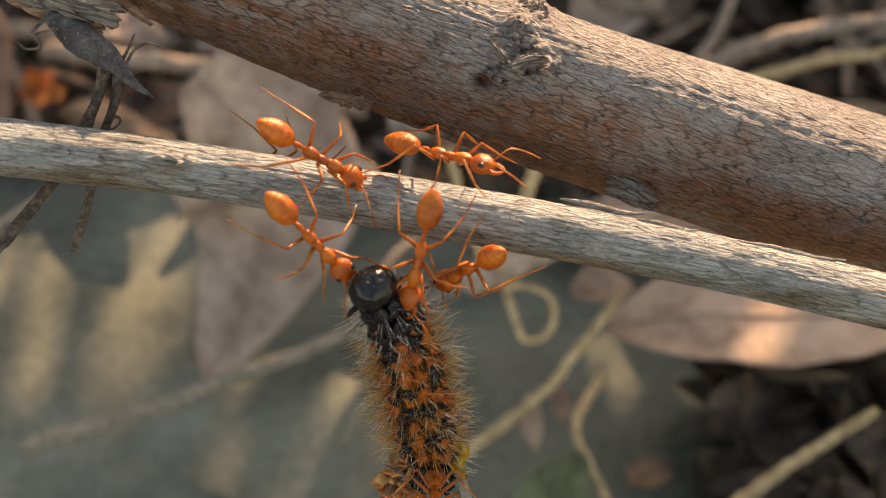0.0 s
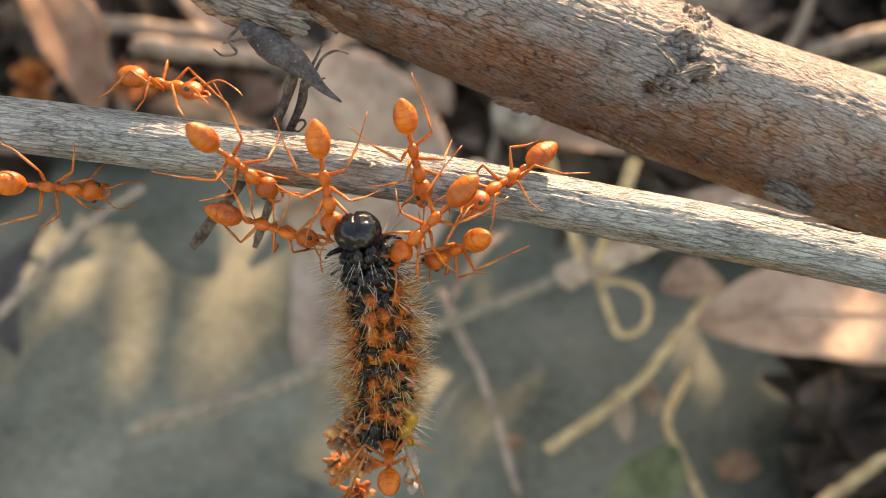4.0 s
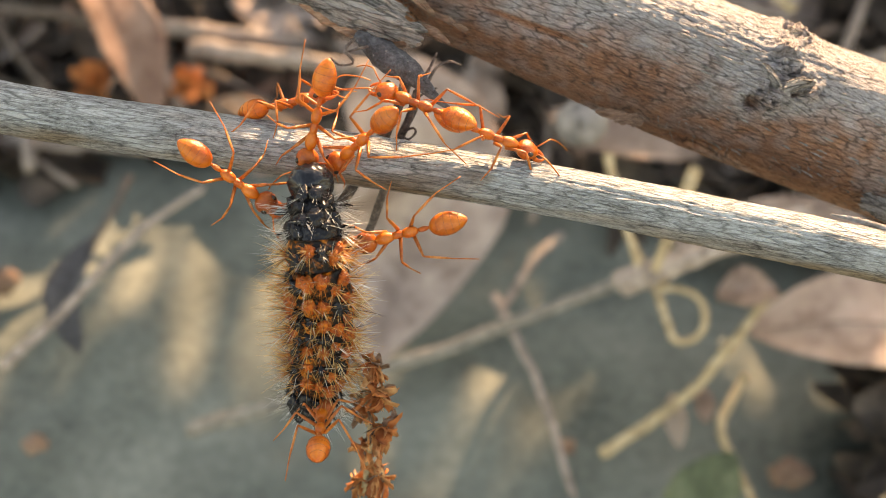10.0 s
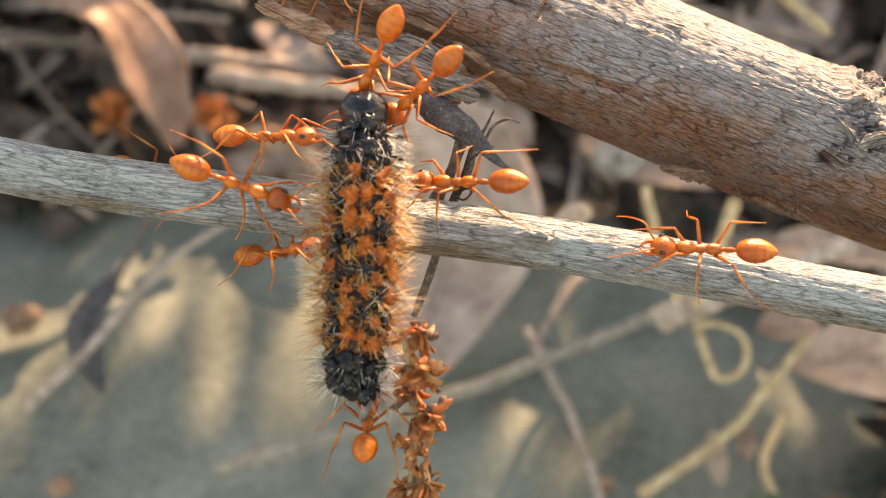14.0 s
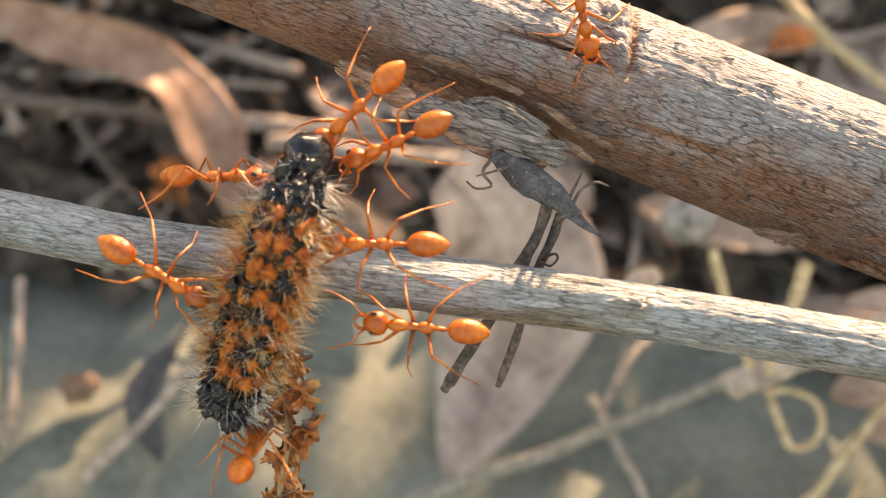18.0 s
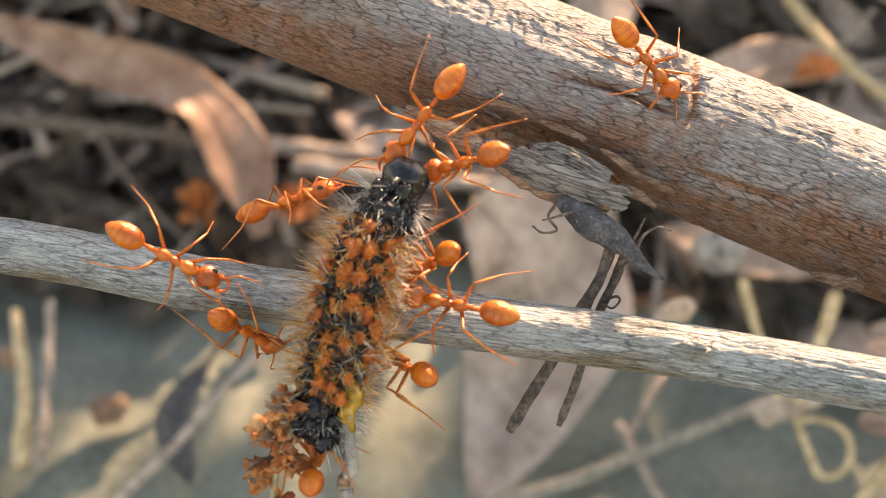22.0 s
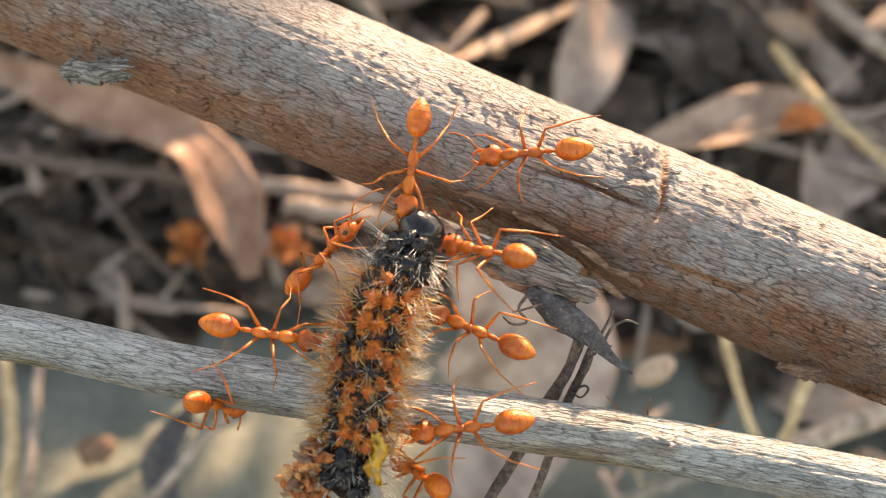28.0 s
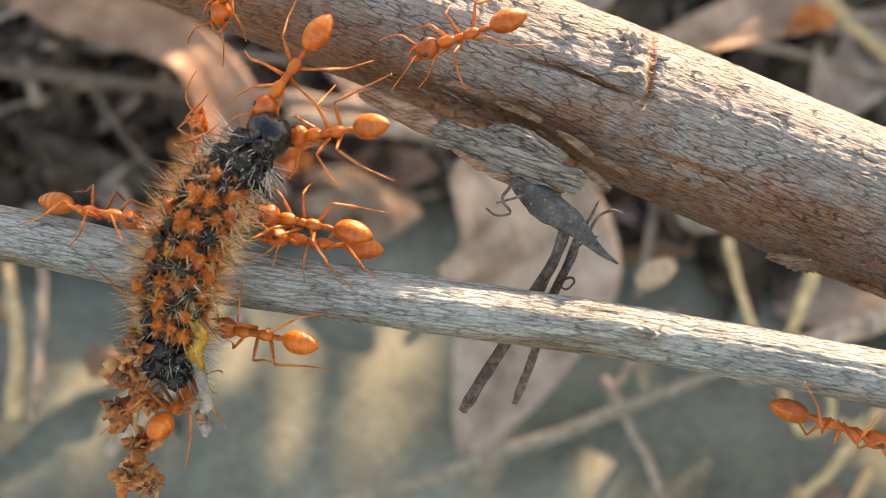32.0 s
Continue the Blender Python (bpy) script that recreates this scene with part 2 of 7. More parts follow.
LEAF_GREY = shader("grey_dry_leaf", [(0.23, 0.165, 0.14), (0.39, 0.295, 0.25), (0.52, 0.42, 0.365)], (0.1, 0.1, 0.1), rough=0.65, bump=0.4, through_light=0.2, random_value=0.15)
LEAF_PALE = shader("pale_dry_leaf", [(0.36, 0.25, 0.18), (0.55, 0.42, 0.33), (0.68, 0.56, 0.46)], (0.15, 0.15, 0.15), rough=0.5, bump=0.3, through_light=0.3)
LEAF_PEACH = shader("peach_dry_leaf", [(0.21, 0.105, 0.07), (0.33, 0.19, 0.135), (0.44, 0.28, 0.21)], (0.12, 0.12, 0.12), rough=0.5, bump=0.3, through_light=0.3)
LEAF_TAN = shader("tan_dry_leaf", [(0.36, 0.235, 0.18), (0.52, 0.37, 0.29), (0.64, 0.48, 0.39)], (0.12, 0.12, 0.12), rough=0.6, bump=0.4, through_light=0.25)
# brown litter with the deep shade between its leaves put into the colour
LEAF_DARK = shader("dark_leaf_litter", [(0.018, 0.013, 0.010), (0.052, 0.037, 0.028), (0.13, 0.095, 0.07)], (0.15, 0.15, 0.15), rough=0.8, bump=0.5, random_value=0.4)
LEAF_GREEN = shader("green_leaf", [(0.07, 0.09, 0.045), (0.12, 0.15, 0.075), (0.18, 0.20, 0.11)], (0.2, 0.2, 0.2), rough=0.5, bump=0.3, through_light=0.25)
ORANGE_DRY = shader("orange_dry_flower", [(0.34, 0.08, 0.025), (0.56, 0.18, 0.055), (0.70, 0.29, 0.11)], (0.4, 0.4, 0.4), rough=0.8, bump=0.4, through_light=0.3)
PETAL = shader("straw_orange_petal", [(0.38, 0.125, 0.042), (0.64, 0.28, 0.105), (0.80, 0.48, 0.24)], (0.5, 0.5, 0.5), rough=0.8, bump=0.3, through_light=0.35, random_value=0.2)
STRAW = shader("yellow_straw", [(0.25, 0.175, 0.095), (0.40, 0.295, 0.165), (0.54, 0.42, 0.27)], (0.5, 0.5, 0.5), rough=0.6, bump=0.3, random_value=0.15)
STICK = shader("pale_grey_stick", [(0.17, 0.13, 0.105), (0.31, 0.245, 0.205), (0.45, 0.37, 0.315)], (0.5, 0.5, 0.5), rough=0.7, bump=0.5, random_value=0.2)
NUT = shader("grey_seed_husk", [(0.10, 0.09, 0.085), (0.22, 0.20, 0.19), (0.36, 0.33, 0.31)], (0.4, 0.4, 0.4), rough=0.8, bump=0.6)
ANT = shader("amber_ant_shell", [(0.27, 0.040, 0.003), (0.44, 0.085, 0.006), (0.57, 0.142, 0.012)], (0.7, 0.7, 0.7), rough=0.36, bump=0.25, fine=9.0, sub=0.14, random_value=0.2)
LIMB = shader("amber_ant_limb", [(0.36, 0.075, 0.012), (0.54, 0.155, 0.032), (0.67, 0.265, 0.075)], (0.8, 0.8, 0.8), rough=0.35, bump=0.1, through_light=0.25, random_value=0.12)
BAND = shader("dark_amber_seam", [(0.10, 0.018, 0.005), (0.16, 0.03, 0.008), (0.22, 0.045, 0.012)], rough=0.4, bump=0.0)
EYE = shader("black_ant_eye", [(0.012, 0.008, 0.006), (0.025, 0.016, 0.012), (0.05, 0.03, 0.02)], rough=0.15, bump=0.0)
HEAD_SHELL = shader("polished_black_shell", [(0.002, 0.002, 0.004), (0.004, 0.005, 0.008), (0.010, 0.012, 0.018)], (1, 1, 1), rough=0.10, bump=0.5, bump_scale=1.3, spec=0.5)
BLACK_SKIN = shader("glossy_black_skin", [(0.003, 0.003, 0.004), (0.006, 0.006, 0.008), (0.014, 0.015, 0.018)], (1, 1, 1), rough=0.15, bump=0.5, bump_scale=2.2, spec=0.32)
CAT_SKIN = shader("black_and_rust_skin", [(0.005, 0.004, 0.004), (0.02, 0.009, 0.005), (0.18, 0.05, 0.008), (0.50, 0.15, 0.02)], (0.8, 0.8, 0.8), rough=0.35, bump=0.7, bump_scale=2.0, spread=(0.42, 0.62), spec=0.2)
WART = shader("rust_orange_wart", [(0.13, 0.018, 0.002), (0.42, 0.075, 0.004), (0.64, 0.16, 0.012)], (1.2, 1.2, 1.2), rough=0.4, bump=0.7, sub=0.1)
HAIR_PALE = shader("pale_golden_hair", [(0.50, 0.26, 0.07), (0.68, 0.44, 0.17), (0.82, 0.68, 0.42)], (0.4, 0.4, 0.4), rough=0.4, bump=0.0, through_light=0.35)
HAIR_RUST = shader("rust_hair", [(0.40, 0.10, 0.012), (0.58, 0.19, 0.025), (0.72, 0.33, 0.07)], (0.4, 0.4, 0.4), rough=0.4, bump=0.0, through_light=0.35)
HAIR_GREY = shader("grey_white_hair", [(0.48, 0.47, 0.44), (0.68, 0.67, 0.63), (0.84, 0.83, 0.79)], (0.4, 0.4, 0.4), rough=0.4, bump=0.0, through_light=0.3)
HAIR_DARK = shader("black_hair", [(0.008, 0.006, 0.005), (0.018, 0.013, 0.010), (0.04, 0.03, 0.02)], rough=0.35, bump=0.0)
YELLOW_SAP = shader("yellow_ooze", [(0.24, 0.11, 0.008), (0.40, 0.21, 0.015), (0.52, 0.32, 0.04)], (0.8, 0.8, 0.8), rough=0.25, bump=0.3, sub=0.2)


# ---- mesh helpers ----
def solid(name, verts, faces, material, parent=None, uv=None, smooth=True, label="", share=None, bare=None):
    """One mesh object from points in metres; under parent it is a part in parent's space."""
    me = share
    if me is None:
        me = bpy.data.meshes.new(name)
        me.from_pydata(verts, [], faces)
        if uv is not None:
            layer = me.uv_layers.new(name="UVMap")
            loops = np.empty(len(me.loops), dtype=np.int32)
            me.loops.foreach_get("vertex_index", loops)
            layer.data.foreach_set("uv", np.asarray(uv, dtype=np.float32)[loops].ravel())
        if smooth:
            me.polygons.foreach_set("use_smooth", [True] * len(me.polygons))
        me.materials.append(material)
        me.update()
        if bare is not None:
            me.attributes.new("bare", "FLOAT", "POINT").data.foreach_set("value", np.asarray(bare, dtype=np.float32))
    ob = new(name, me)
    ob.parent = parent
    if label:
        ob["label"] = label
    return ob


def curve_points(points, count):
    """A smooth line of count points through the given ones."""
    P = [Vector(p) for p in points]
    n = len(P) - 1
    out = []
    for i in range(count):
        x = min(i / (count - 1) * n, n - 1e-6)
        k = int(x)
        f = x - k
        a = P[k - 1] if k else 2 * P[0] - P[1]
        d = P[k + 2] if k + 2 <= n else 2 * P[n] - P[n - 1]
        b, c = P[k], P[k + 1]
        out.append(0.5 * ((2 * b) + (c - a) * f + (2 * a - 5 * b + 4 * c - d) * f * f + (3 * b - a - 3 * c + d) * f ** 3))
    return out


def tube(points, radius, sides=8, relief=None, cap=True, flat=1.0):
    """Verts, faces and uv (in the points' unit) of a tube; radius: a number or f(0..1); relief: f(arc, angle) -> added radius."""
    n = len(points)
    verts, uv, faces = [], [], []
    t0 = (points[1] - points[0]).normalized()
    side = t0.cross(Vector((0, 0, 1)))
    if side.length < 1e-3:
        side = t0.cross(Vector((1, 0, 0)))
    side.normalize()
    arc = 0.0
    for i, p in enumerate(points):
        t = (points[min(i + 1, n - 1)] - points[max(i - 1, 0)]).normalized()
        side = (side - t * side.dot(t)).normalized()
        up = side.cross(t)
        if i:
            arc += (p - points[i - 1]).length
        r = radius(i / (n - 1)) if callable(radius) else radius
        for k in range(sides + 1):
            a = 2 * math.pi * (k % sides) / sides - math.pi / 2
            rr = r + (relief(arc, a) if relief else 0.0)
            verts.append(p + side * math.cos(a) * rr + up * math.sin(a) * rr * flat)
            uv.append((k / sides * 2 * math.pi * r, arc))
    w = sides + 1
    for i in range(n - 1):
        for k in range(sides):
            faces.append((i * w + k, i * w + k + 1, i * w + w + k + 1, i * w + w + k))
    if cap:
        for i, q in ((0, points[0]), (n - 1, points[-1])):
            verts.append(q.copy())
            uv.append((0, 0))
            c = len(verts) - 1
            for k in range(sides):
                f = (i * w + k + 1, i * w + k, c) if i == 0 else (i * w + k, i * w + k + 1, c)
                faces.append(f)
    return verts, faces, uv


def join(pieces):
    verts, faces, uv = [], [], []
    for v, f, u in pieces:
        k = len(verts)
        verts += v
        faces += [tuple(i + k for i in q) for q in f]
        uv += u
    return verts, faces, uv


def ball(centre, size, rings=10, sides=14, shape=None):
    """An egg along y: size (x, y, z) half axes; shape: f(-1..1) -> width factor."""
    verts, faces, uv = [], [], []
    c = Vector(centre)
    for i in range(rings + 1):
        v = -math.cos(math.pi * i / rings)
        w = math.sqrt(max(0.0, 1 - v * v)) * (shape(v) if shape else 1.0)
        for k in range(sides):
            a = 2 * math.pi * k / sides
            verts.append(c + Vector((size[0] * w * math.cos(a), size[1] * v, size[2] * w * math.sin(a))))
            uv.append((k, i))
    for i in range(rings):
        for k in range(sides):
            j = (k + 1) % sides
            faces.append((i * sides + k, i * sides + j, (i + 1) * sides + j, (i + 1) * sides + k))
    return verts, faces, uv


def mm(data):
    v, f, u = data
    return [p * MM for p in v], f, u


# ---- ground ----
def build_ground():
    n, half = 120, 1.0
    verts, faces = [], []
    line = [math.copysign(abs(i / n * 2 - 1) ** 2.2, i / n * 2 - 1) * half for i in range(n + 1)]
    for y in line:
        for x in line:
            z = 0.006 * noise.noise(Vector((x * 14, y * 14, 0))) + 0.0025 * noise.noise(Vector((x * 50, y * 50, 3)))
            verts.append(Vector((x * 12 if abs(x) > 0.9 else x, (y * 12 if abs(y) > 0.9 else y) + 0.12, z - 0.004)))
    for j in range(n):
        for i in range(n):
            a = j * (n + 1) + i
            faces.append((a, a + 1, a + n + 2, a + n + 1))
    ob = solid("ground", verts, faces, SOIL)
    tagged(ob, "bare grey earth under the leaf litter", "ground", kind="structure")


build_ground()


# ---- the thin twig ----
def near_line(p, line):
    """How far p is from a broken line, and how far along it (0..1)."""
    best, where = 1e9, 0.0
    for i in range(len(line) - 1):
        a, d = line[i], line[i + 1] - line[i]
        t = max(0.0, min(1.0, (p - a).dot(d) / d.length_squared))
        q = (p - a - d * t).length
        if q < best:
            best, where = q, (i + t) / (len(line) - 1)
    return best, where


def build_twig():
    line = curve_points([(-80, 17.6, -101), (-53, 13.6, -101), (-38, 10.6, -101), (-18, 7.8, -101), (0.8, 5.1, -101), (20, 1.5, -101), (38, -2.2, -101),
                         (56, -6.6, -101), (85, -14, -101)], 1000)

    def relief(s, a):
        c, d = math.cos(a), math.sin(a)
        w = 0.35 * noise.noise(Vector((c, d, s * 0.2)))
        r = 0.14 * noise.noise(Vector((c * 2.6, d * 2.6, s * 0.04)))
        r -= 0.05 * (1 - min(1.0, 5 * abs(noise.noise(Vector((c * 6 + w, d * 6, s * 0.10))))))
        r -= 0.045 * (1 - min(1.0, 4 * abs(noise.noise(Vector((c * 12 + w, d * 12 - w, s * 0.20 + 7))))))
        return r + 0.035 * noise.noise(Vector((c * 16, d * 16, s * 1.2)))

    v, f, uv = tube(line, lambda u: 2.32 - 0.12 * u, 150, relief)
    centre, bare = Vector((-0.2, 5.6, -98.6)), []
    # a browner strip along the lower side, its edge broken by noise
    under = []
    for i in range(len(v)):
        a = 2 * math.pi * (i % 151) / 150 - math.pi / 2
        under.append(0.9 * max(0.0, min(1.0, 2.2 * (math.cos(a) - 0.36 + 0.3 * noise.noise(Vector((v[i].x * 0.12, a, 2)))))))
    for i, p in enumerate(v):
        d = (p - centre).length
        if d < 3.0:
            lump = math.exp(-(d / 1.25) ** 2)
            p.z += 0.75 * lump + 0.55 * lump * noise.noise(p * 2.1) + 0.3 * lump * noise.noise(p * 4.6)
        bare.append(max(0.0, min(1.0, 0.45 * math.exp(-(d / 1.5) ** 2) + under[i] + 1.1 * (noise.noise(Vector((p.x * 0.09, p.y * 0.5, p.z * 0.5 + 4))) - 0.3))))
    twig = new("twig")
    twig.matrix_world = at(0, 5, -101)
    inv = twig.matrix_world.inverted()
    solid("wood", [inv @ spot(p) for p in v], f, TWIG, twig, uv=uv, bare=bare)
    # lifted slivers of bark along the sunny side
    rng = random.Random(3)
    for x, y, length in ((30, 2.1, 7), (44, -1.6, 9), (24, 2.6, 4), (12, 4.4, 3.5), (36, 0.3, 5), (-22, 9.6, 4), (-36, 12.3, 5)):
        a = Vector((x, y, -100.4 + rng.uniform(-0.6, 0.6)))
        way = Vector((1, -0.2, 0)).normalized()
        pts = [a + way * length * k / 6 + Vector((0, 0.12 * math.sin(k * 1.1) + (0.10 if k in (0, 6) else 0.0), 0)) for k in range(7)]
        q, g, w = tube(pts, lambda u: 0.09 + 0.22 * math.sin(3.1 * u + 0.02), 6, flat=0.45)
        solid("bark_sliver", [inv @ spot(p) for p in q], g, PALE_WOOD, twig)
    tagged(twig, "thin grey weathered twig with fine lengthwise cracks", "twig")


# ---- the thick branch ----
BRANCH_LINE = [(-96, 66, -116), (-62, 50.5, -112), (-44, 43, -111), (-28, 36.6, -111), (-12.4, 30, -111), (3, 23.6, -111), (18, 17.2, -111), (30, 12.6, -112), (40, 9.0, -112.5), (54, 4.2, -113), (80, -4, -114), (105, -12, -115)]
# long splits (points, half width, depth) and knots (place, size, height)
SPLITS = [([(-22.7, 27.5, -105.0), (-17.8, 25.6, -104.0), (-12.1, 23.4, -103.5), (-6.5, 20.6, -103.5), (-3.4, 18.0, -103.5)], 0.8, 1.6),
          ([(-11.1, 28.6, -104.0), (-5.9, 27.4, -104.0), (-2.2, 25.7, -104.0), (0.6, 24.6, -104.0)], 0.35, 1.1),
          ([(1.4, 31.2, -107.0), (1.1, 27.9, -104.5), (0.6, 25.2, -104.0), (-0.8, 22.8, -104.0)], 0.3, 0.55),
          ([(-47.9, 36.2, -106.0), (-40.9, 35.0, -105.0), (-35.8, 32.9, -105.0)], 0.5, 0.8),
          ([(-1.2, 21.1, -105.0), (5.8, 18.5, -104.5), (11.3, 16.5, -104.5)], 0.35, 0.6),
          ([(15.0, 10.7, -106.0), (22.5, 8.1, -106.0), (31.4, 6.2, -107.0)], 0.4, 0.7)]
KNOTS = [((28.5, 18.2, -108.6), 2.0, 1.5), ((25.6, 12.6, -104.2), 1.6, 1.8), ((27.8, 14.6, -104.6), 1.4, 1.6), ((27.2, 16.6, -105.4), 1.2, 1.3), ((29.6, 13.0, -104.8), 1.0, 1.1), ((-1.0, 22.0, -104.5), 1.1, 0.5), ((-0.6, 30.0, -105.5), 1.6, 0.9), ((-0.8, 26.9, -104.3), 1.5, 0.6)]
HOLLOWS = [((28.9, 18.6, -107.8), 0.8, 1.5), ((24.4, 12.0, -104.4), 0.75, 2.4), ((28.0, 13.2, -104.8), 0.5, 1.2), ((-3.2, 16.6, -104), 2.0, 1.5)]


def build_branch():
    line = curve_points(BRANCH_LINE, 1050)

    def relief(s, a):
        c, d = math.cos(a), math.sin(a)
        w = 0.5 * noise.noise(Vector((c * 2, d * 2, s * 0.13))) + 0.18 * noise.noise(Vector((c * 4, d * 4, s * 0.5)))
        r = 0.5 * noise.noise(Vector((c * 1.2, d * 1.2, s * 0.035)))
        r += 0.08 * noise.noise(Vector((c * 5, d * 5, s * 0.06)))
        worn = 0.5 + 0.9 * max(0.0, 0.5 + noise.noise(Vector((c * 1.5, d * 1.5, s * 0.08 + 9))))
        r += 0.035 * worn * (1 - min(1.0, 3.2 * abs(noise.noise(Vector((c * 11 + w, d * 11 - w, s * 0.09))))))
        r += 0.05 * worn * (1 - min(1.0, 2.6 * abs(noise.noise(Vector((c * 23 + 2 * w, d * 23 + 2 * w, s * 0.17 + 3))))))
        r -= 0.07 * max(0.0, noise.noise(Vector((c * 7 - w, d * 7 + w, s * 0.11 + 30))) - 0.30)
        r += 0.055 * worn * (1 - min(1.0, 3.0 * abs(noise.noise(Vector((c * 17 - 2 * w, d * 17 + 2 * w, s * 0.42 + 17))))))
        return r + 0.05 * noise.noise(Vector((c * 26, d * 26, s * 1.3)))

    v, f, uv = tube(line, lambda u: 7.0 + 0.2 * math.sin(u * 9), 250, relief)
    splits = [([Vector((p[0], p[1], 0)) for p in q], w, d) for q, w, d in SPLITS]
    bare = []
    for i, p in enumerate(v[:1050 * 251]):
        axis = line[i // 251]
        out = (p - axis).normalized()
        b = 0.0
        if -40 < p.x < 60 and out.z > 0.1:
            flat = Vector((p.x, p.y, 0))
            for q, w, d in splits:
                if abs(p.x - q[0].x) < 26:
                    e, t = near_line(flat, q)
                    if e < w * 2.2:
                        g = math.exp(-(e / w) ** 2) * math.sin(math.pi * min(0.95, 0.08 + 0.9 * t))
                        p -= out * d * g
                        b = max(b, 1.3 * g)
            for q, size, h in KNOTS:
                e = (p - Vector(q)).length
                if e < 2.5 * size:
                    g = math.exp(-(e / size) ** 2)
                    p += out * g * h * (0.6 + 0.9 * noise.noise(p * 1.1) + 0.8 * noise.noise(p * 2.6))
                    b = max(b, 0.25 * g)
            for q, size, h in HOLLOWS:
                e = (p - Vector(q)).length
                if e < 2.5 * size:
                    g = math.exp(-(e / size) ** 2)
                    p -= out * g * h
                    b = max(b, g)
        low = 0.75 * (-out.y) + 0.12 * out.z
        b = max(b, 1.7 * (low + 0.38 * noise.noise(Vector((p.x * 0.08, p.y * 0.3, p.z * 0.3))) + 0.25 * noise.noise(p * 0.7) - 0.10))
        bare.append(max(0.0, min(1.0, b)))
    bare += [1.0] * (len(v) - len(bare))
    branch = new("branch")
    branch.matrix_world = at(0, 20, -111)
    inv = branch.matrix_world.inverted()
    solid("wood", [inv @ spot(p) for p in v], f, BARK, branch, uv=uv, bare=bare)
    rng = random.Random(12)

    def shard(points, width, thick, material, name, seed=0, label=""):
        n, m = 60, 14
        pts = curve_points(points, n)
        top, uv = [], []
        for i, p in enumerate(pts):
            t = i / (n - 1)
            way = (pts[min(i + 1, n - 1)] - pts[max(i - 1, 0)]).normalized()
            across = Vector((0, 0, 1)).cross(way).normalized()
            w = width * (0.15 + 0.85 * math.sin(math.pi * (0.06 + 0.82 * t)) ** 0.6) * (1 + 0.4 * noise.noise(Vector((t * 5, seed, 0))) + 0.3 * noise.noise(Vector((t * 17, seed, 5))))
            for k in range(m + 1):
                u = 2 * k / m - 1
                z = -0.32 * width * u * u + 0.16 * width * noise.noise(Vector((t * 2, u * 3.5, seed + 2))) + 0.14 * noise.noise(Vector((t * 5, u * 9, seed + 2)))
                uv.append((u * w + seed * 7, t * (pts[-1] - pts[0]).length))
                slip = 0.8 * width * noise.noise(Vector((u * 2.2, seed, 9))) * abs(2 * t - 1) ** 3
                top.append(p + across * u * w + way * slip + Vector((0, 0, z)))
        low = [p - Vector((0, 0, thick)) for p in top]
        k0, faces = len(top), []
        for i in range(n - 1):
            for k in range(m):
                a = i * (m + 1) + k
                faces += [(a, a + 1, a + m + 2, a + m + 1), (a + m + 1 + k0, a + m + 2 + k0, a + 1 + k0, a + k0)]
            for k in (0, m):
                a, c = i * (m + 1) + k, (i + 1) * (m + 1) + k
                faces.append((a, c, c + k0, a + k0) if k == 0 else (c, a, a + k0, c + k0))
        for i in (0, n - 1):
            for k in range(m):
                a = i * (m + 1) + k
                faces.append((a, a + 1, a + 1 + k0, a + k0) if i else (a + 1, a, a + k0, a + 1 + k0))
        return solid(name, [inv @ spot(p) for p in top + low], faces, material, branch, uv=uv + uv, smooth=False, label=label)

    shard([(-17.7, 22.5, -103.6), (-13.9, 21.1, -102.6), (-9.7, 19.3, -102.2), (-5.1, 17.7, -102.3)], 1.4, 0.9, SPLIT, "splinter", 1, "pale split end of a broken fork")
    shard([(-23.5, 25.7, -104.0), (-15.8, 21.7, -103.4), (-11.1, 18.8, -103.0), (-6.5, 17.2, -103.2)], 1.1, 1.0, RAW_WOOD, "splinter", 4)
    shard([(-13.0, 22.1, -103.2), (-10.2, 21.6, -102.6), (-6.5, 19.5, -102.6)], 0.8, 0.5, SPLIT, "splinter", 7)
    for a, c, w, mat, sd in (((-50.7, 36.9, -104.6), (-46.0, 37.3, -104.2), 1.5, SPLIT, 3), ((-5.4, 19.2, -103.9), (-2.6, 17.2, -103.9), 0.42, RAW_WOOD, 6),
                             ((-4.6, 20.2, -104.3), (-1.0, 18.4, -104.3), 0.36, RAW_WOOD, 8), ((-17.3, 26.7, -104.8), (-13.5, 25.4, -104.2), 0.4, RAW_WOOD, 21), ((-12.1, 24.6, -104.0), (-8.3, 22.9, -103.9), 0.4, RAW_WOOD, 22), ((-7.1, 22.1, -103.8), (-4.1, 20.0, -103.8), 0.45, RAW_WOOD, 23),
                             ((35.0, 3.8, -107.5), (39.1, 1.8, -107.0), 1.3, SPLIT, 12),
                             ((12.3, 11.0, -106.5), (14.9, 10.7, -106.5), 0.7, RAW_WOOD, 14), ((10.7, 11.7, -106.6), (14.8, 10.5, -106.6), 0.6, RAW_WOOD, 15), ((26.6, 13.2, -103.2), (29.6, 14.0, -103.8), 0.75, SPLIT, 31), ((25.0, 15.6, -103.9), (26.3, 13.4, -103.2), 0.5, SPLIT, 33), ((26.8, 18.0, -106.2), (29.2, 18.9, -107.0), 0.7, SPLIT, 35), ((-52.3, 37.4, -104.6), (-48.4, 36.7, -104.4), 1.4, SPLIT, 17)):
        a, c = Vector(a), Vector(c)
        shard([a, a.lerp(c, 0.5) + Vector((0, 0.1, 0.15)), c], w * 0.8, 0.12, mat, "bark_flake", sd)
    # small curled flakes all over the front
    fv, ff = [], []
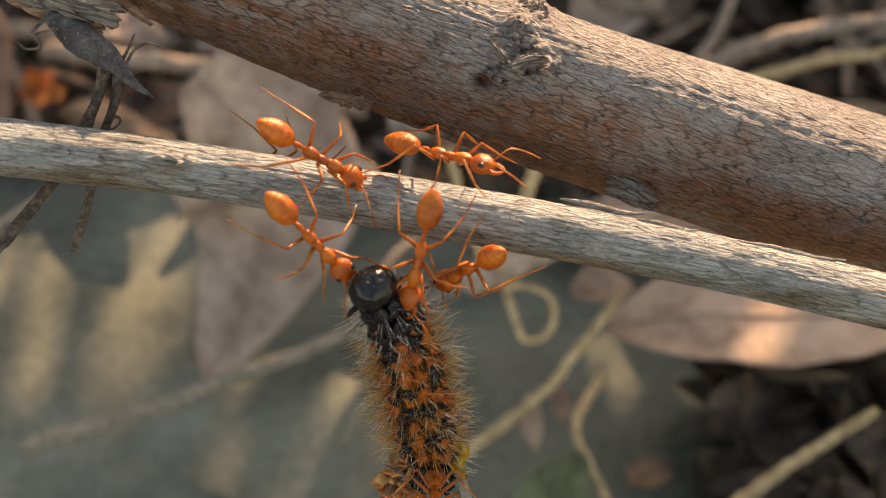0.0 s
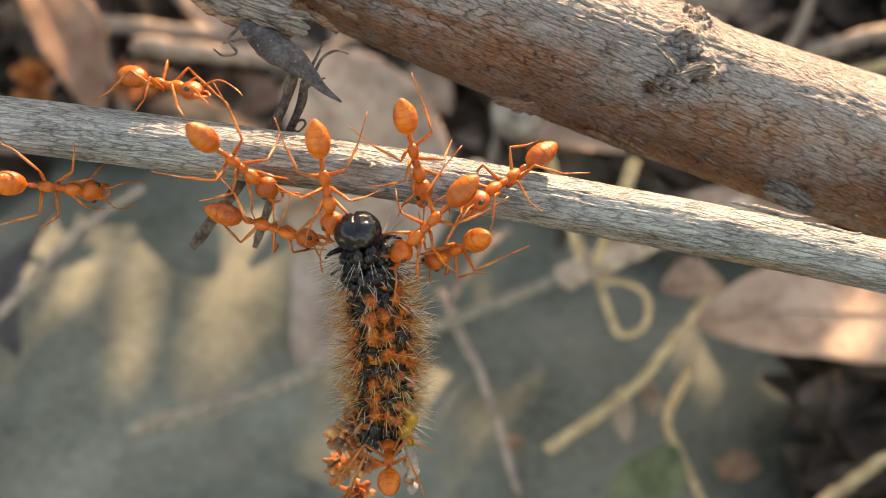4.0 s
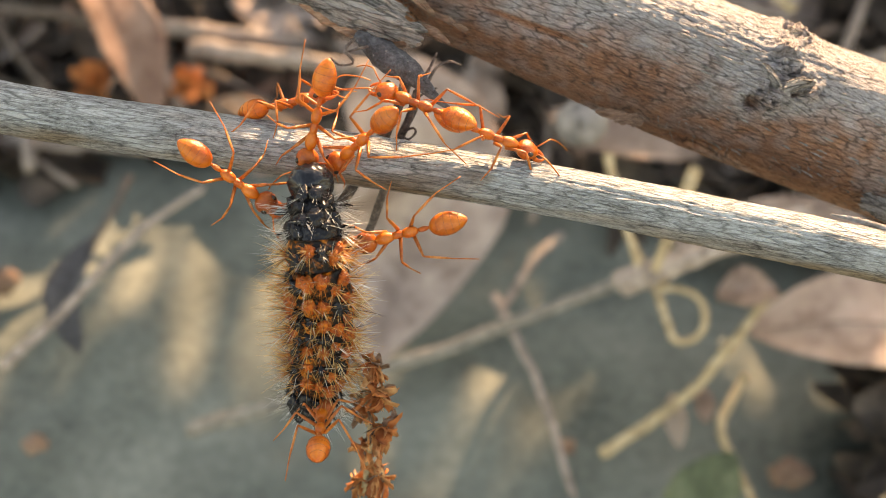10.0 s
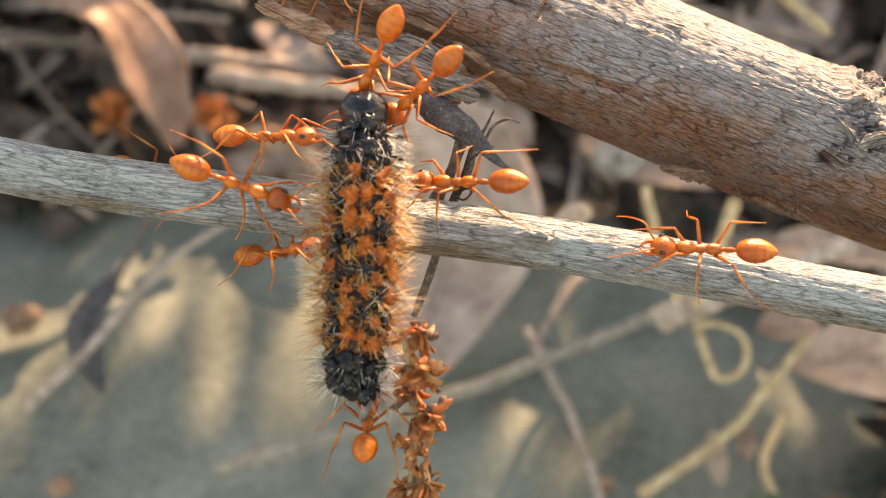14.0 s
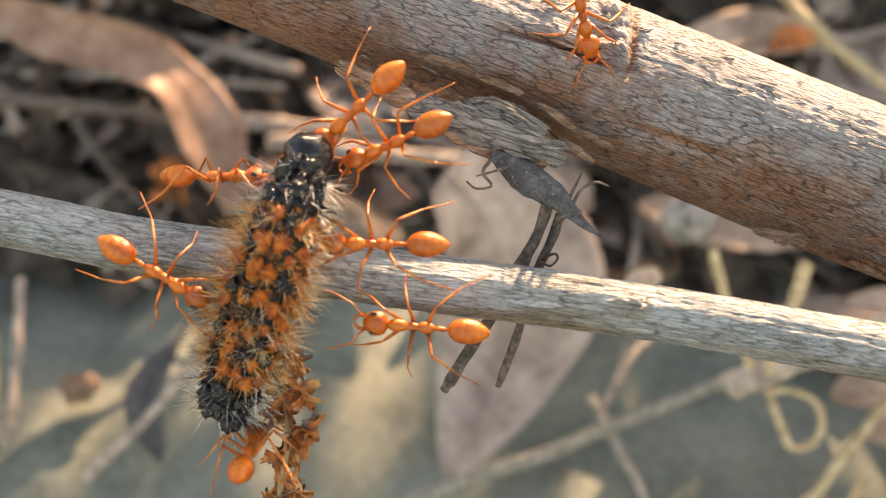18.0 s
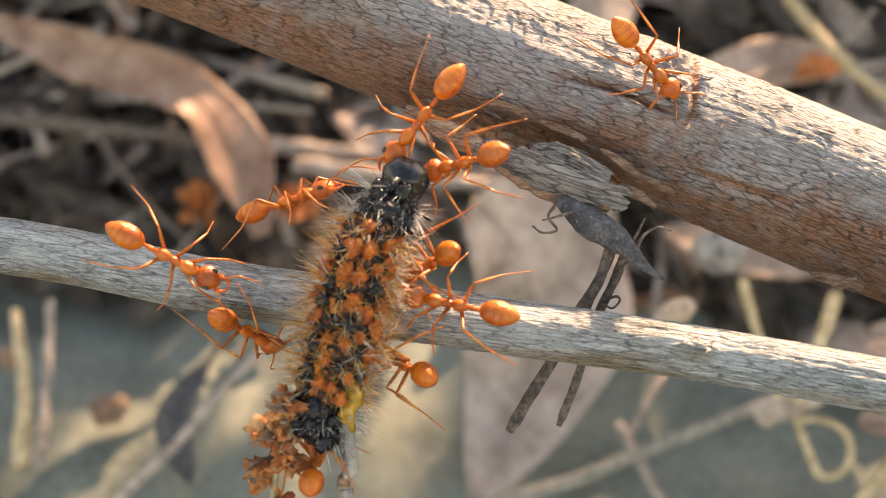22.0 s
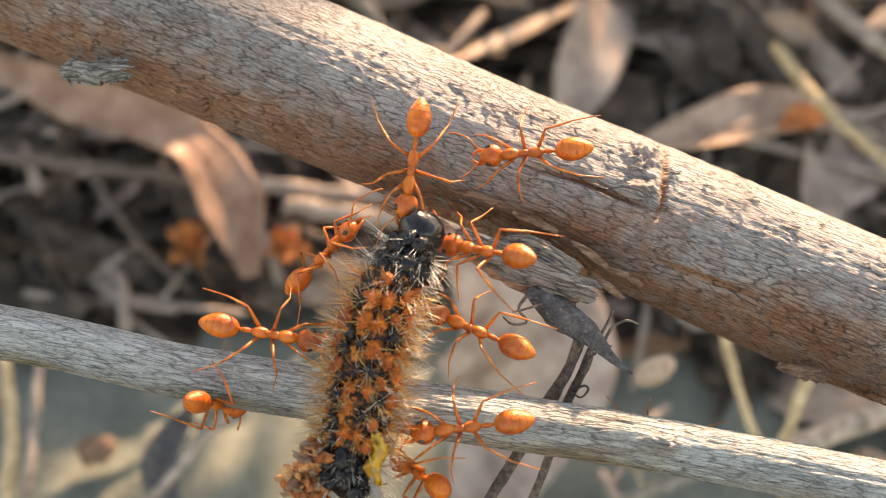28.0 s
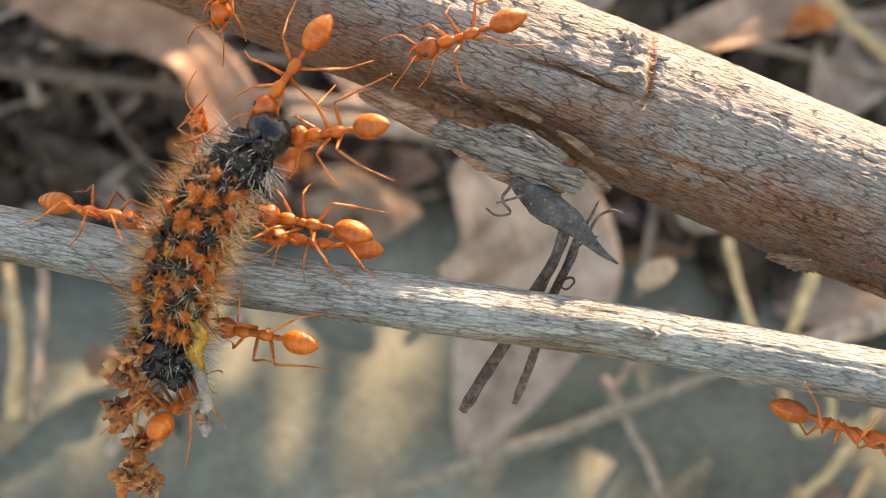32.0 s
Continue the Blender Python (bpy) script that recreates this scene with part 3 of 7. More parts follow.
    for k in range(520):
        c = line[int(rng.uniform(0.12, 0.85) * 1049)]
        a = rng.uniform(-1.3, 1.1)
        d = Vector((0, math.sin(a), math.cos(a)))
        along = Vector((0.92, -0.38, 0))
        side = d.cross(along).normalized()
        long, wide = rng.uniform(0.25, 0.9), rng.uniform(0.04, 0.12)
        p, k0 = c + d * 7.0, len(fv)
        for j in range(4):
            for u in (-1, 0, 1):
                fv.append(p + along * long * (j / 3 - 0.5) * 2 + side * u * wide * (1 if 0 < j < 3 else 0.5) + d * (0.24 * (j / 3) ** 2 + 0.1 * rng.random() - 0.12 * u * u))
        for j in range(3):
            for u in range(2):
                q = k0 + j * 3 + u
                ff.append((q, q + 1, q + 4, q + 3))
    tagged(solid("loose_bark", [inv @ spot(p) for p in fv], ff, PALE_WOOD, branch), kind="stuff")
    # frayed fibres on the lower edge
    box = ([], [])
    for k in range(240):
        t = rng.uniform(0.2, 0.75)
        c = line[int(t * 1049)]
        a = rng.uniform(-2.2, -0.7)
        d = Vector((rng.gauss(0, 0.1), math.sin(a), math.cos(a) * 0.6 + 0.15)).normalized()
        p = c + d * 6.7
        way = (d + Vector((rng.gauss(0, 0.8), rng.gauss(0, 0.5), rng.gauss(0, 0.5)))).normalized()
        hair(p, way, rng.uniform(0.4, 1.6), 0.045, Vector((rng.gauss(0, 0.6), rng.gauss(0, 0.6), 0)), box)
    solid("fibres", [inv @ spot(p) for p in box[0]], box[1], PALE_WOOD, branch, smooth=False)
    tagged(branch, "thick weathered grey-brown branch with a broken fork", "branch")


def hair(p, way, length, r, bend, out):
    """A thin curved three-sided hair."""
    a = way.cross(Vector((0.3, 0.7, 0.2))).normalized()
    b = way.cross(a)
    k = len(out[0])
    mid = p + way * length * 0.5 + bend * length * 0.12
    tip = p + way * length + bend * length * 0.4
    for q, w in ((p, 1.0), (mid, 0.75)):
        for i in range(3):
            t = 2.0944 * i
            out[0].append(q + (a * math.cos(t) + b * math.sin(t)) * r * w)
    out[0].append(tip)
    for i in range(3):
        j = (i + 1) % 3
        out[1].append((k + i, k + j, k + 3 + j, k + 3 + i))
        out[1].append((k + 3 + i, k + 3 + j, k + 6))


build_twig()
build_branch()


# ---- ants ----
def gaster_shape(v):
    return 1.0 + 0.10 * v - 0.28 * max(0.0, -v) ** 2


def build_ant():
    ant = new("ant")

    def piece(name, data, material, parent=ant, label=""):
        v, f, u = mm(data)
        return solid(name, v, f, material, parent, label=label)

    head = piece("head", ball((0, 3.25, 0.0), (0.90, 1.0, 0.70), 12, 18, lambda v: 1.0 - 0.16 * v + 0.05 * (1 - v * v)), ANT)
    for s in (-1, 1):
        piece("eye", ball((0.70 * s, 3.40, 0.34), (0.20, 0.28, 0.22), 8, 10), EYE, head, "black compound eye")
        jaw = curve_points([(0.50 * s, 4.0, -0.15), (0.55 * s, 4.45, -0.2), (0.28 * s, 4.85, -0.22), (0.05 * s, 4.95, -0.22)], 9)
        piece("mandible", tube(jaw, lambda u: 0.21 - 0.15 * u, 7), ANT, head)
    body = [ball((0, 1.55, 0.08), (0.52, 0.85, 0.50), 10, 14), ball((0, 0.45, 0.0), (0.34, 0.75, 0.36), 8, 12), ball((0, -0.6, 0.04), (0.46, 0.75, 0.46), 10, 14)]
    neck = tube(curve_points([(0, 2.5, -0.05), (0, 2.0, 0.0)], 4), 0.2, 8)
    piece("thorax", join(body + [neck]), ANT)
    piece("petiole", join([ball((0, -1.75, 0.05), (0.22, 0.5, 0.3), 8, 10), tube(curve_points([(0, -1.1, -0.05), (0, -1.7, -0.02), (0, -2.5, 0.0)], 8), 0.14, 8)]), ANT)
    gaster = piece("gaster", ball((0, -3.9, 0.12), (0.98, 1.62, 0.88), 18, 22, gaster_shape), ANT, label="swollen amber abdomen")
    for y in (-3.05, -3.7, -4.3, -4.85):
        q = (y + 3.9) / 1.62
        w = math.sqrt(1 - q * q) * gaster_shape(q)
        ring = [Vector((math.cos(a) * 0.985 * w, y, 0.12 + math.sin(a) * 0.885 * w)) for a in [2 * math.pi * i / 28 for i in range(29)]]
        piece("segment_seam", tube(ring, 0.015, 5, cap=False), BAND, gaster)
    paths = [((0.36, 1.35, -0.3), (1.35, 2.5, 0.85), (2.15, 3.9, -0.5), (2.5, 5.1, -1.15)),
             ((0.34, 0.35, -0.3), (1.9, 0.75, 1.15), (3.15, 1.0, -0.35), (4.2, 0.75, -1.15)),
             ((0.36, -0.75, -0.3), (1.75, -1.7, 1.35), (2.8, -3.5, -0.2), (3.5, -5.6, -1.15))]
    for s in (-1, 1):
        for coxa, knee, ankle, toe in paths:
            o = Vector((coxa[0] * s, coxa[1], coxa[2]))
            q = [Vector((p[0] * s, p[1], p[2])) - o for p in (coxa, knee, ankle, toe)]
            line = [q[0], q[0].lerp(q[1], 0.3), q[0].lerp(q[1], 0.65), q[1] * 0.985, q[1] * 1.0 + (q[2] - q[1]) * 0.03]
            line += [q[1].lerp(q[2], u) for u in (0.2, 0.5, 0.8, 0.97)] + [q[2].lerp(q[3], u) for u in (0.05, 0.35, 0.7, 1.0)]
            size = [0.17, 0.15, 0.14, 0.085, 0.085, 0.10, 0.11, 0.10, 0.065, 0.06, 0.055, 0.05, 0.04]
            leg = piece("leg", tube(line, lambda u: size[min(12, int(u * 12 + 0.5))], 7), LIMB)
            leg.matrix_basis = loc(*o)
        o = Vector((0.42 * s, 4.0, 0.35))
        line = [Vector(p) for p in ((0, 0, 0), (0.45 * s, 0.55, 0.35), (0.95 * s, 1.05, 0.5), (1.25 * s, 1.9, 0.25), (1.45 * s, 2.7, -0.15), (1.5 * s, 3.3, -0.5))]
        feeler = piece("antenna", tube(curve_points(line, 14), lambda u: 0.075 - 0.02 * u, 6), LIMB)
        feeler.matrix_basis = loc(*o)
    tagged(ant, "orange weaver ant with long thin legs", "ant", "ants hauling the caterpillar")
    return ant


ants = [build_ant()]
for _ in range(13):
    ants.append(copy_thing(ants[0], Matrix.Identity(4)))


# ---- the caterpillar ----
def build_caterpillar():
    cat = new("caterpillar")
    segs = []
    rng = random.Random(5)
    for i in range(13):
        if i == 0:
            data = ball((0, 0.25, 0), (1.88, 1.75, 1.7), 30, 40, lambda v: 1.0 + 0.04 * v)
            v = [p + p.normalized() * (0.14 * noise.noise(p * 1.4) + 0.09 * noise.noise(p * 2.8) - 0.14 * math.exp(-(p.x / 0.16) ** 2)) for p in data[0]]
            seg = solid("head", [p * MM for p in v], data[1], HEAD_SHELL, cat, label="shiny black rounded head")
            segs.append(seg)
            continue
        r = (1.75, 2.1, 2.4, 2.55, 2.65, 2.7, 2.7, 2.65, 2.55, 2.4, 2.15, 1.7)[i - 1]
        dark = i in (1, 2, 11, 12)
        # ring with a bulge and creases
        verts, faces, uv = [], [], []
        rows, sides = 9, 40
        for j in range(rows):
            y = (j / (rows - 1) - 0.5) * 2.6
            rr = r * (0.80 + 0.20 * math.cos(y / 1.3 * 1.35))
            if i == 12:
                rr *= math.sqrt(max(0.02, 1 - max(0.0, -y / 1.1) ** 2))
            for k in range(sides):
                a = 2 * math.pi * k / sides
                q = rr * (1 + 0.07 * noise.noise(Vector((math.cos(a) * 2.5, y * 1.5 + i * 7, math.sin(a) * 2.5))))
                verts.append(Vector((math.cos(a) * q, y, math.sin(a) * q * 0.92)) * MM)
        for j in range(rows - 1):
            for k in range(sides):
                m = (k + 1) % sides
                faces.append((j * sides + k, j * sides + m, (j + 1) * sides + m, (j + 1) * sides + k))
        faces.append(tuple(range(sides)))
        faces.append(tuple(reversed(range((rows - 1) * sides, rows * sides))))
        seg = solid("segment", verts, faces, BLACK_SKIN if dark else CAT_SKIN, cat)
        # warts in a ring, each with a tuft
        pale, grey, black, rust = ([], []), ([], []), ([], []), ([], [])
        places = [(0.24, 0.45), (0.66, -0.25), (1.08, 0.35), (1.5, -0.2), (2.0, 0.1), (2.6, -0.3)]
        for s in (-1, 1):
            for row, (ang, dy) in enumerate(places):
                a = math.pi / 2 - s * ang + rng.uniform(-0.09, 0.09)
                d = Vector((math.cos(a), rng.uniform(-0.1, 0.1), math.sin(a))).normalized()
                p = Vector((d.x * r * 0.95, dy + rng.uniform(-0.3, 0.3), d.z * r * 0.88))
                size = rng.uniform(0.42, 0.68) if row < 3 else rng.uniform(0.32, 0.5)
                black_wart = dark or rng.random() < (0.5, 0.6, 0.16, 0.2, 0.4, 0.6)[row] * (1.25 if s < 0 else 0.6)
                side = Vector((-d.z, 0, d.x))
                seed = Vector((i * 3.1, row * 5.3, s * 7.7))
                # a low wart, lumpy like a cluster of grains
                wv, wf, wu = ball((0, 0, 0), (1, 1, 1), 14, 20)
                q = []
                for g in wv:
                    k = size * (1.08 + 0.5 * noise.noise(g * 1.3 + seed) + 0.25 * noise.noise(g * 3.2 + seed) + 0.12 * noise.noise(g * 6.5 + seed))
                    q.append(p + side * g.x * k * 0.95 + Vector((0, g.y * k * 1.05, 0)) + d * (g.z * k * 0.85))
                solid("wart", [g * MM for g in q], wf, BLACK_SKIN if black_wart else WART, seg)
                for _ in range(9 if dark and row < 3 else 24 if row < 3 else 40):
                    flat = Vector((rng.gauss(0, 1), rng.gauss(0, 1), rng.gauss(0, 1)))
                    flat = (flat - d * flat.dot(d)).normalized()
                    open_out = rng.uniform(0.15, 1.25)
                    way = (d + flat * open_out).normalized()
                    long = rng.uniform(0.7, 2.5) if row < 3 else rng.uniform(1.0, 3.6)
                    thick = rng.uniform(0.022, 0.036) if row < 3 else rng.uniform(0.018, 0.030)
                    if dark:
                        box = grey if rng.random() < 0.6 else black
                        long *= 0.95
                        thick *= 0.7
                        way = (way + Vector((0, -0.35, 0))).normalized()
                    else:
                        pick = rng.random()
                        box = black if pick < (0.16 if row < 3 else 0.06) else grey if pick < (0.28 if row < 3 else 0.16) else rust if pick < 0.62 else pale
                        if box is rust:
                            long *= 0.7
                    bend = Vector((rng.gauss(0, 0.06), rng.gauss(-0.06, 0.08), rng.gauss(0, 0.06)))
                    root = p + flat * open_out * size * 0.5 + d * size * 0.2
                    hair(root * MM, way, long * MM, thick * MM, bend, box)
        for box, mat, lab in ((pale, HAIR_PALE, "golden bristles"), (grey, HAIR_GREY, "grey-white bristles"), (black, HAIR_DARK, "black bristles"), (rust, HAIR_RUST, "rust-orange bristles")):
            if box[0]:
                solid("bristles", box[0], box[1], mat, seg, smooth=False, label=lab)
        if i <= 3:
            for s in (-1, 1):
                line = curve_points([(1.2 * s, 0.2, -1.2), (2.5 * s, 0.3, -0.9), (3.2 * s, 0.1, -0.6)], 7)
                v, f, u = mm(tube(line, lambda u: 0.32 - 0.24 * u, 7))
                solid("leg", v, f, BLACK_SKIN, seg, label="short black pointed leg")
        segs.append(seg)
    tagged(cat, "hairy rust-orange and black caterpillar with a shiny black head", "caterpillar")
    return cat, segs


caterpillar, segments = build_caterpillar()


def build_flower_stalk():
    stalk = new("dry_flower_stalk")
    stalk.matrix_world = Matrix.Identity(4)
    rng = random.Random(8)
    line = curve_points([(2.2, 2.4, 1.4), (2.6, 0.0, 1.3), (2.9, -2.4, 0.8), (2.4, -4.6, 0.3), (2.7, -6.2, 0.0)], 26)
    v, f, u = mm(tube(line, lambda t: 0.30 + 0.18 * math.sin(3.0 * t) ** 2, 12, lambda s, a: 0.26 * noise.noise(Vector((math.cos(a) * 3, math.sin(a) * 3, s * 1.9)))))
    solid("stem", v, f, NUT, stalk, label="knobbly grey stem")
    for k in range(4):
        v, f, u = ball((0, 0, 0), (0.55, 0.6, 0.5), 8, 10)
        c = Vector((2.7 + rng.uniform(-0.3, 0.3), -2.0 - k * 1.0, 0.7))
        solid("bud", [(c + p * (1 + 0.35 * noise.noise(p * 2 + c))) * MM for p in v], f, NUT if k % 2 else RAW_WOOD, stalk)
    for cx, cy, cz, size in ((-2.4, 2.4, 0.9, 1.9), (-3.4, -0.2, 0.6, 2.2), (-1.8, -2.2, 0.8, 1.9), (-3.9, -3.6, 0.4, 2.3), (-2.4, -6.6, 0.5, 2.0), (-3.6, -9.4, 0.3, 2.3), (-2.0, -10.4, 0.2, 1.9)):
        for k in range(30):
            d = Vector((rng.gauss(0, 1), rng.gauss(-0.3, 1), rng.gauss(0.2, 0.8))).normalized()
            side = d.cross(Vector((0.2, 0.4, 1))).normalized()
            n = d.cross(side)
            base = Vector((cx, cy, cz))
            long, wide, crimp = size * rng.uniform(0.3, 0.85), rng.uniform(0.10, 0.30), rng.uniform(-0.8, 0.9)
            rows = []
            for j in range(6):
                t = j / 5
                wdt = size * wide * math.sin(math.pi * min(0.84, 0.12 + 0.75 * t)) * (1 + 0.5 * noise.noise(Vector((k * 1.7, t * 6, cx))))
                mid = base + d * long * t + n * size * crimp * t * t + side * size * 0.25 * noise.noise(Vector((k * 3.7, t * 3, cy)))
                rows.append((mid - side * wdt + n * 0.15 * size * t, mid, mid + side * wdt + n * 0.15 * size * t))
            vs, fs = [], []
            for lift in (0.05, -0.05):
                for q in rows:
                    vs += [p + n * lift for p in q]
            for j in range(5):
                for m in range(2):
                    a = j * 3 + m
                    fs.append((a, a + 1, a + 4, a + 3))
                    b = a + 18
                    fs.append((b + 3, b + 4, b + 1, b))
                for a, b in ((j * 3, j * 3 + 3), (j * 3 + 5, j * 3 + 2)):
                    fs.append((a, b, b + 18, a + 18))
            fs += [(0, 18, 19, 1), (1, 19, 20, 2), (15, 16, 34, 33), (16, 17, 35, 34)]
            solid("petal", [p * MM for p in vs], fs, (PETAL, ORANGE_DRY, RAW_WOOD)[rng.choice((0, 0, 1, 1, 2))], stalk)
    line = curve_points([(-1.0, 2.4, 0.6), (-2.4, -1.8, 0.4), (-2.8, -5.5, 0.2), (-2.4, -11.5, 0.0)], 18)
    v, f, u = mm(tube(line, 0.27, 7))
    solid("flower_stem", v, f, STRAW, stalk)
    v, f, u = ball((0, 0, 0), (0.6, 1.9, 0.5), 20, 22)
    c = Vector((2.5, 2.6, 1.3))
    solid("sap", [(c + p * (1 + 0.6 * noise.noise(p * 2.2) + 0.35 * noise.noise(p * 5.0)) + Vector((0.3 * math.sin(p.y * 2.3), 0, 0))) * MM for p in v], f, YELLOW_SAP, stalk, label="smear of yellow body fluid")
    tagged(stalk, "dried orange-brown flowers on a brittle stem", "dry flowers")
    return stalk


flower_stalk = build_flower_stalk()


# ---- litter ----
def leaf(points, width, material, label, side=(0, 0.64, 0.77), curl=0.25, thick=0.35, fold=0.0, name="dry_leaf", ripple=0.6, veins=True, shape=None, side_end=None):
    """A dry leaf along a line (plan millimetres): blade with thickness, a raised midrib and side veins; it may twist from side to side_end."""
    n, m = 40, 16
    line = curve_points(points, n)
    face = Vector(side).normalized()
    first, last = face.copy(), Vector(side_end or side).normalized()
    top, low, uv = [], [], []
    seed = points[0][0] * 0.37
    for i, p in enumerate(line):
        t = i / (n - 1)
        turned = max(0.0, min(1.0, (t - 0.48) / 0.16))
        face = first.lerp(last, turned * turned * (3 - 2 * turned)).normalized()
        way = (line[min(i + 1, n - 1)] - line[max(i - 1, 0)]).normalized()
        across = way.cross(face).normalized()
        up = across.cross(way).normalized()
        w = width * (shape(t) if shape else math.sin(math.pi * (0.015 + 0.97 * t)) ** 0.75)
        for k in range(m + 1):
            u = 2 * k / m - 1
            z = curl * w * u * u + fold * w * abs(u)
            z += ripple * noise.noise(Vector((t * 5 + seed, u * 1.5, seed)))
            if veins:
                z += 0.18 * math.exp(-(u / 0.05) ** 2) + 0.08 * max(0, math.sin((t * 9 - abs(u) * 1.1) * 6.283)) ** 6
            w2 = w * (1 + 0.05 * noise.noise(Vector((t * 9, u, seed))))
            top.append(p + across * u * w2 + up * z)
            low.append(top[-1] - face * thick)
            uv.append((u * w, t))
    q = len(top)
    faces = []
    for i in range(n - 1):
        for k in range(m):
            a = i * (m + 1) + k
            faces.append((a, a + 1, a + m + 2, a + m + 1))
            faces.append((a + m + 1 + q, a + m + 2 + q, a + 1 + q, a + q))
    for i in range(n - 1):
        for k in (0, m):
            a, b = i * (m + 1) + k, (i + 1) * (m + 1) + k
            faces.append((a, b, b + q, a + q) if k == 0 else (b, a, a + q, b + q))
    thing = new(name)
    thing.matrix_world = at(*line[n // 2])
    inv = thing.matrix_world.inverted()
    solid("blade", [inv @ spot(p) for p in top + low], faces, material, thing)
    rib = [top[i * (m + 1) + m // 2] + face * 0.12 for i in range(n)]
    v, f, u = tube(rib, lambda t: 0.16 + 0.022 * width * (1 - t), 6)
    solid("midrib", [inv @ spot(p) for p in v], f, material, thing)
    return tagged(thing, label, "leaf")


def rod(points, radius, material, label, name="stick", category="stick", taper=0.3, sides=10, count=60, rough=0.14):
    line = curve_points(points, count)
    seed = points[0][0]
    for i, p in enumerate(line):
        p += 0.3 * radius * Vector((noise.noise(Vector((i * 0.14, seed, 0))), noise.noise(Vector((i * 0.14, seed, 9))), 0))
    nodes = [0.18 + 0.2 * abs(noise.noise(Vector((seed, 1.3, 2.1)))), 0.62 + 0.2 * abs(noise.noise(Vector((seed, 4.3, 2.1))))]

    def girth(u):
        return radius * (1 - taper * u) * (0.75 if u < 0.012 or u > 0.988 else 1)

    thing = new(name)
    thing.matrix_world = at(*line[count // 2])
    inv = thing.matrix_world.inverted()
    v, f, uv = tube(line, girth, sides, lambda s, a: radius * rough * noise.noise(Vector((math.cos(a) * 2, math.sin(a) * 2, s * 0.25))))
    solid("shaft", [inv @ spot(p) for p in v], f, material, thing, uv=uv)
    # swollen joints where side shoots have dropped off
    for k in nodes:
        i = min(count - 3, int(k * count))
        a, c = line[i], line[i + 1]
        way = (c - a).normalized()
        ring = [a + way * radius * q for q in (-0.55, -0.3, 0, 0.3, 0.55)]
        swell = (0.96, 1.12, 1.22, 1.10, 0.96)
        v, f, uv = tube(ring, lambda u: girth(k) * swell[int(u * 4 + 0.5)], sides, lambda s, a: radius * 0.08 * noise.noise(Vector((math.cos(a) * 2, math.sin(a) * 2, s + seed))))
        solid("joint", [inv @ spot(p) for p in v], f, material, thing)
    return tagged(thing, label, category)


# leaves that can be told apart
leaf([(55.5, -16.0, -226.8), (72.4, -14.5, -220.2), (92.2, -14.8, -217.3), (119.9, -14.3, -225.6)], 12.5, LEAF_TAN, "large flat brown dry leaf with fine side veins")
leaf([(-19.8, 32.6, -228.4), (-11.3, 21.3, -234.6), (-8.4, 2.8, -242.6), (-20.1, -25.0, -236.2)], 20, LEAF_GREY, "large greyish dry leaf lying on the earth", curl=0.1, shape=lambda t: math.sin(math.pi * (0.05 + 0.94 * t)) ** 0.6 * (1 - 0.6 * max(0.0, t - 0.45)))
leaf([(-132, 79, -268), (-119, 73.5, -263), (-106, 68.5, -261), (-91, 64.5, -261), (-80, 56, -264), (-73.5, 44.0, -266.5), (-69.0, 29.5, -268.0)], 5.9, LEAF_PEACH, "long broad peach-brown dry leaf bent over", side=(0.35, -0.35, 0.9), side_end=(0.05, 0.76, 0.65), curl=0.25,
     veins=False, shape=lambda t: min(1.0 + 0.35 * max(0.0, min(1.0, (t - 0.5) * 5)), 0.35 + 2.2 * t, 0.35 + 5.5 * (1 - t)))
leaf([(-43.5, 79.5, -296.0), (-16.3, 88.5, -297), (17, 111.5, -318)], 5.6, LEAF_PALE, "narrow bleached dry leaf in the sun", side=(0, 0.94, 0.34), curl=0.2, veins=False)
leaf([(1.5, 66.5, -288.2), (10.5, 89.8, -297.3), (24.7, 123.9, -333.7)], 9, LEAF_GREY, "grey dry leaf standing on its edge", side=(0.2, -0.3, 0.93))
leaf([(16.6, 59.0, -276.6), (36.0, 62.2, -268.9), (53.4, 66.8, -272.8), (67.0, 72.0, -284.9)], 8.5, LEAF_BROWN, "curled brown dry leaf with a sunlit rim", curl=0.5)
leaf([(49.3, 62.4, -266.4), (55.5, 65.6, -266.5), (63.1, 67.6, -273.4)], 4, ORANGE_DRY, "small rust-coloured dry leaf")
leaf([(35.4, 86.1, -312.5), (49.8, 98.0, -317.2), (65.0, 118.0, -336.6)], 9, LEAF_BROWN, "dull brown dry leaf in litter")
leaf([(35.1, -53.3, -205.9), (41.5, -44.7, -205.3), (47.7, -36.5, -207.0)], 6.0, LEAF_GREEN, "dark green fallen leaf on earth", curl=0.2, name="green_leaf")
leaf([(-74.8, 2.3, -244.8), (-79.5, -10.1, -236.9), (-75.7, -21.8, -234.9)], 3.6, DARK_LEAF, "small dark withered leaf on a stalk", curl=0.5)
leaf([(48.2, -9.4, -221.9), (53.0, -8.8, -219.8), (59.6, -8.4, -222.7)], 4.5, LEAF_BROWN, "crumpled pinkish leaf scrap", curl=0.6)
leaf([(39.8, -27.9, -222.0), (40.1, -32.5, -220.7), (41.3, -37.9, -221.4)], 2.2, LEAF_PALE, "pale leaf scrap on a stem", curl=0.3)
leaf([(44.3, -26.5, -223.2), (45.9, -29.7, -223.1), (46.3, -33.3, -222.7)], 2.0, LEAF_BROWN, "brown leaf scrap on a stem", curl=0.3)
leaf([(-70.6, 27.5, -288.1), (-56.3, 25.9, -279.7), (-42.4, 30.6, -283.9)], 3.6, LEAF_PALE, "sunlit dry leaf among dark litter", curl=0.2)
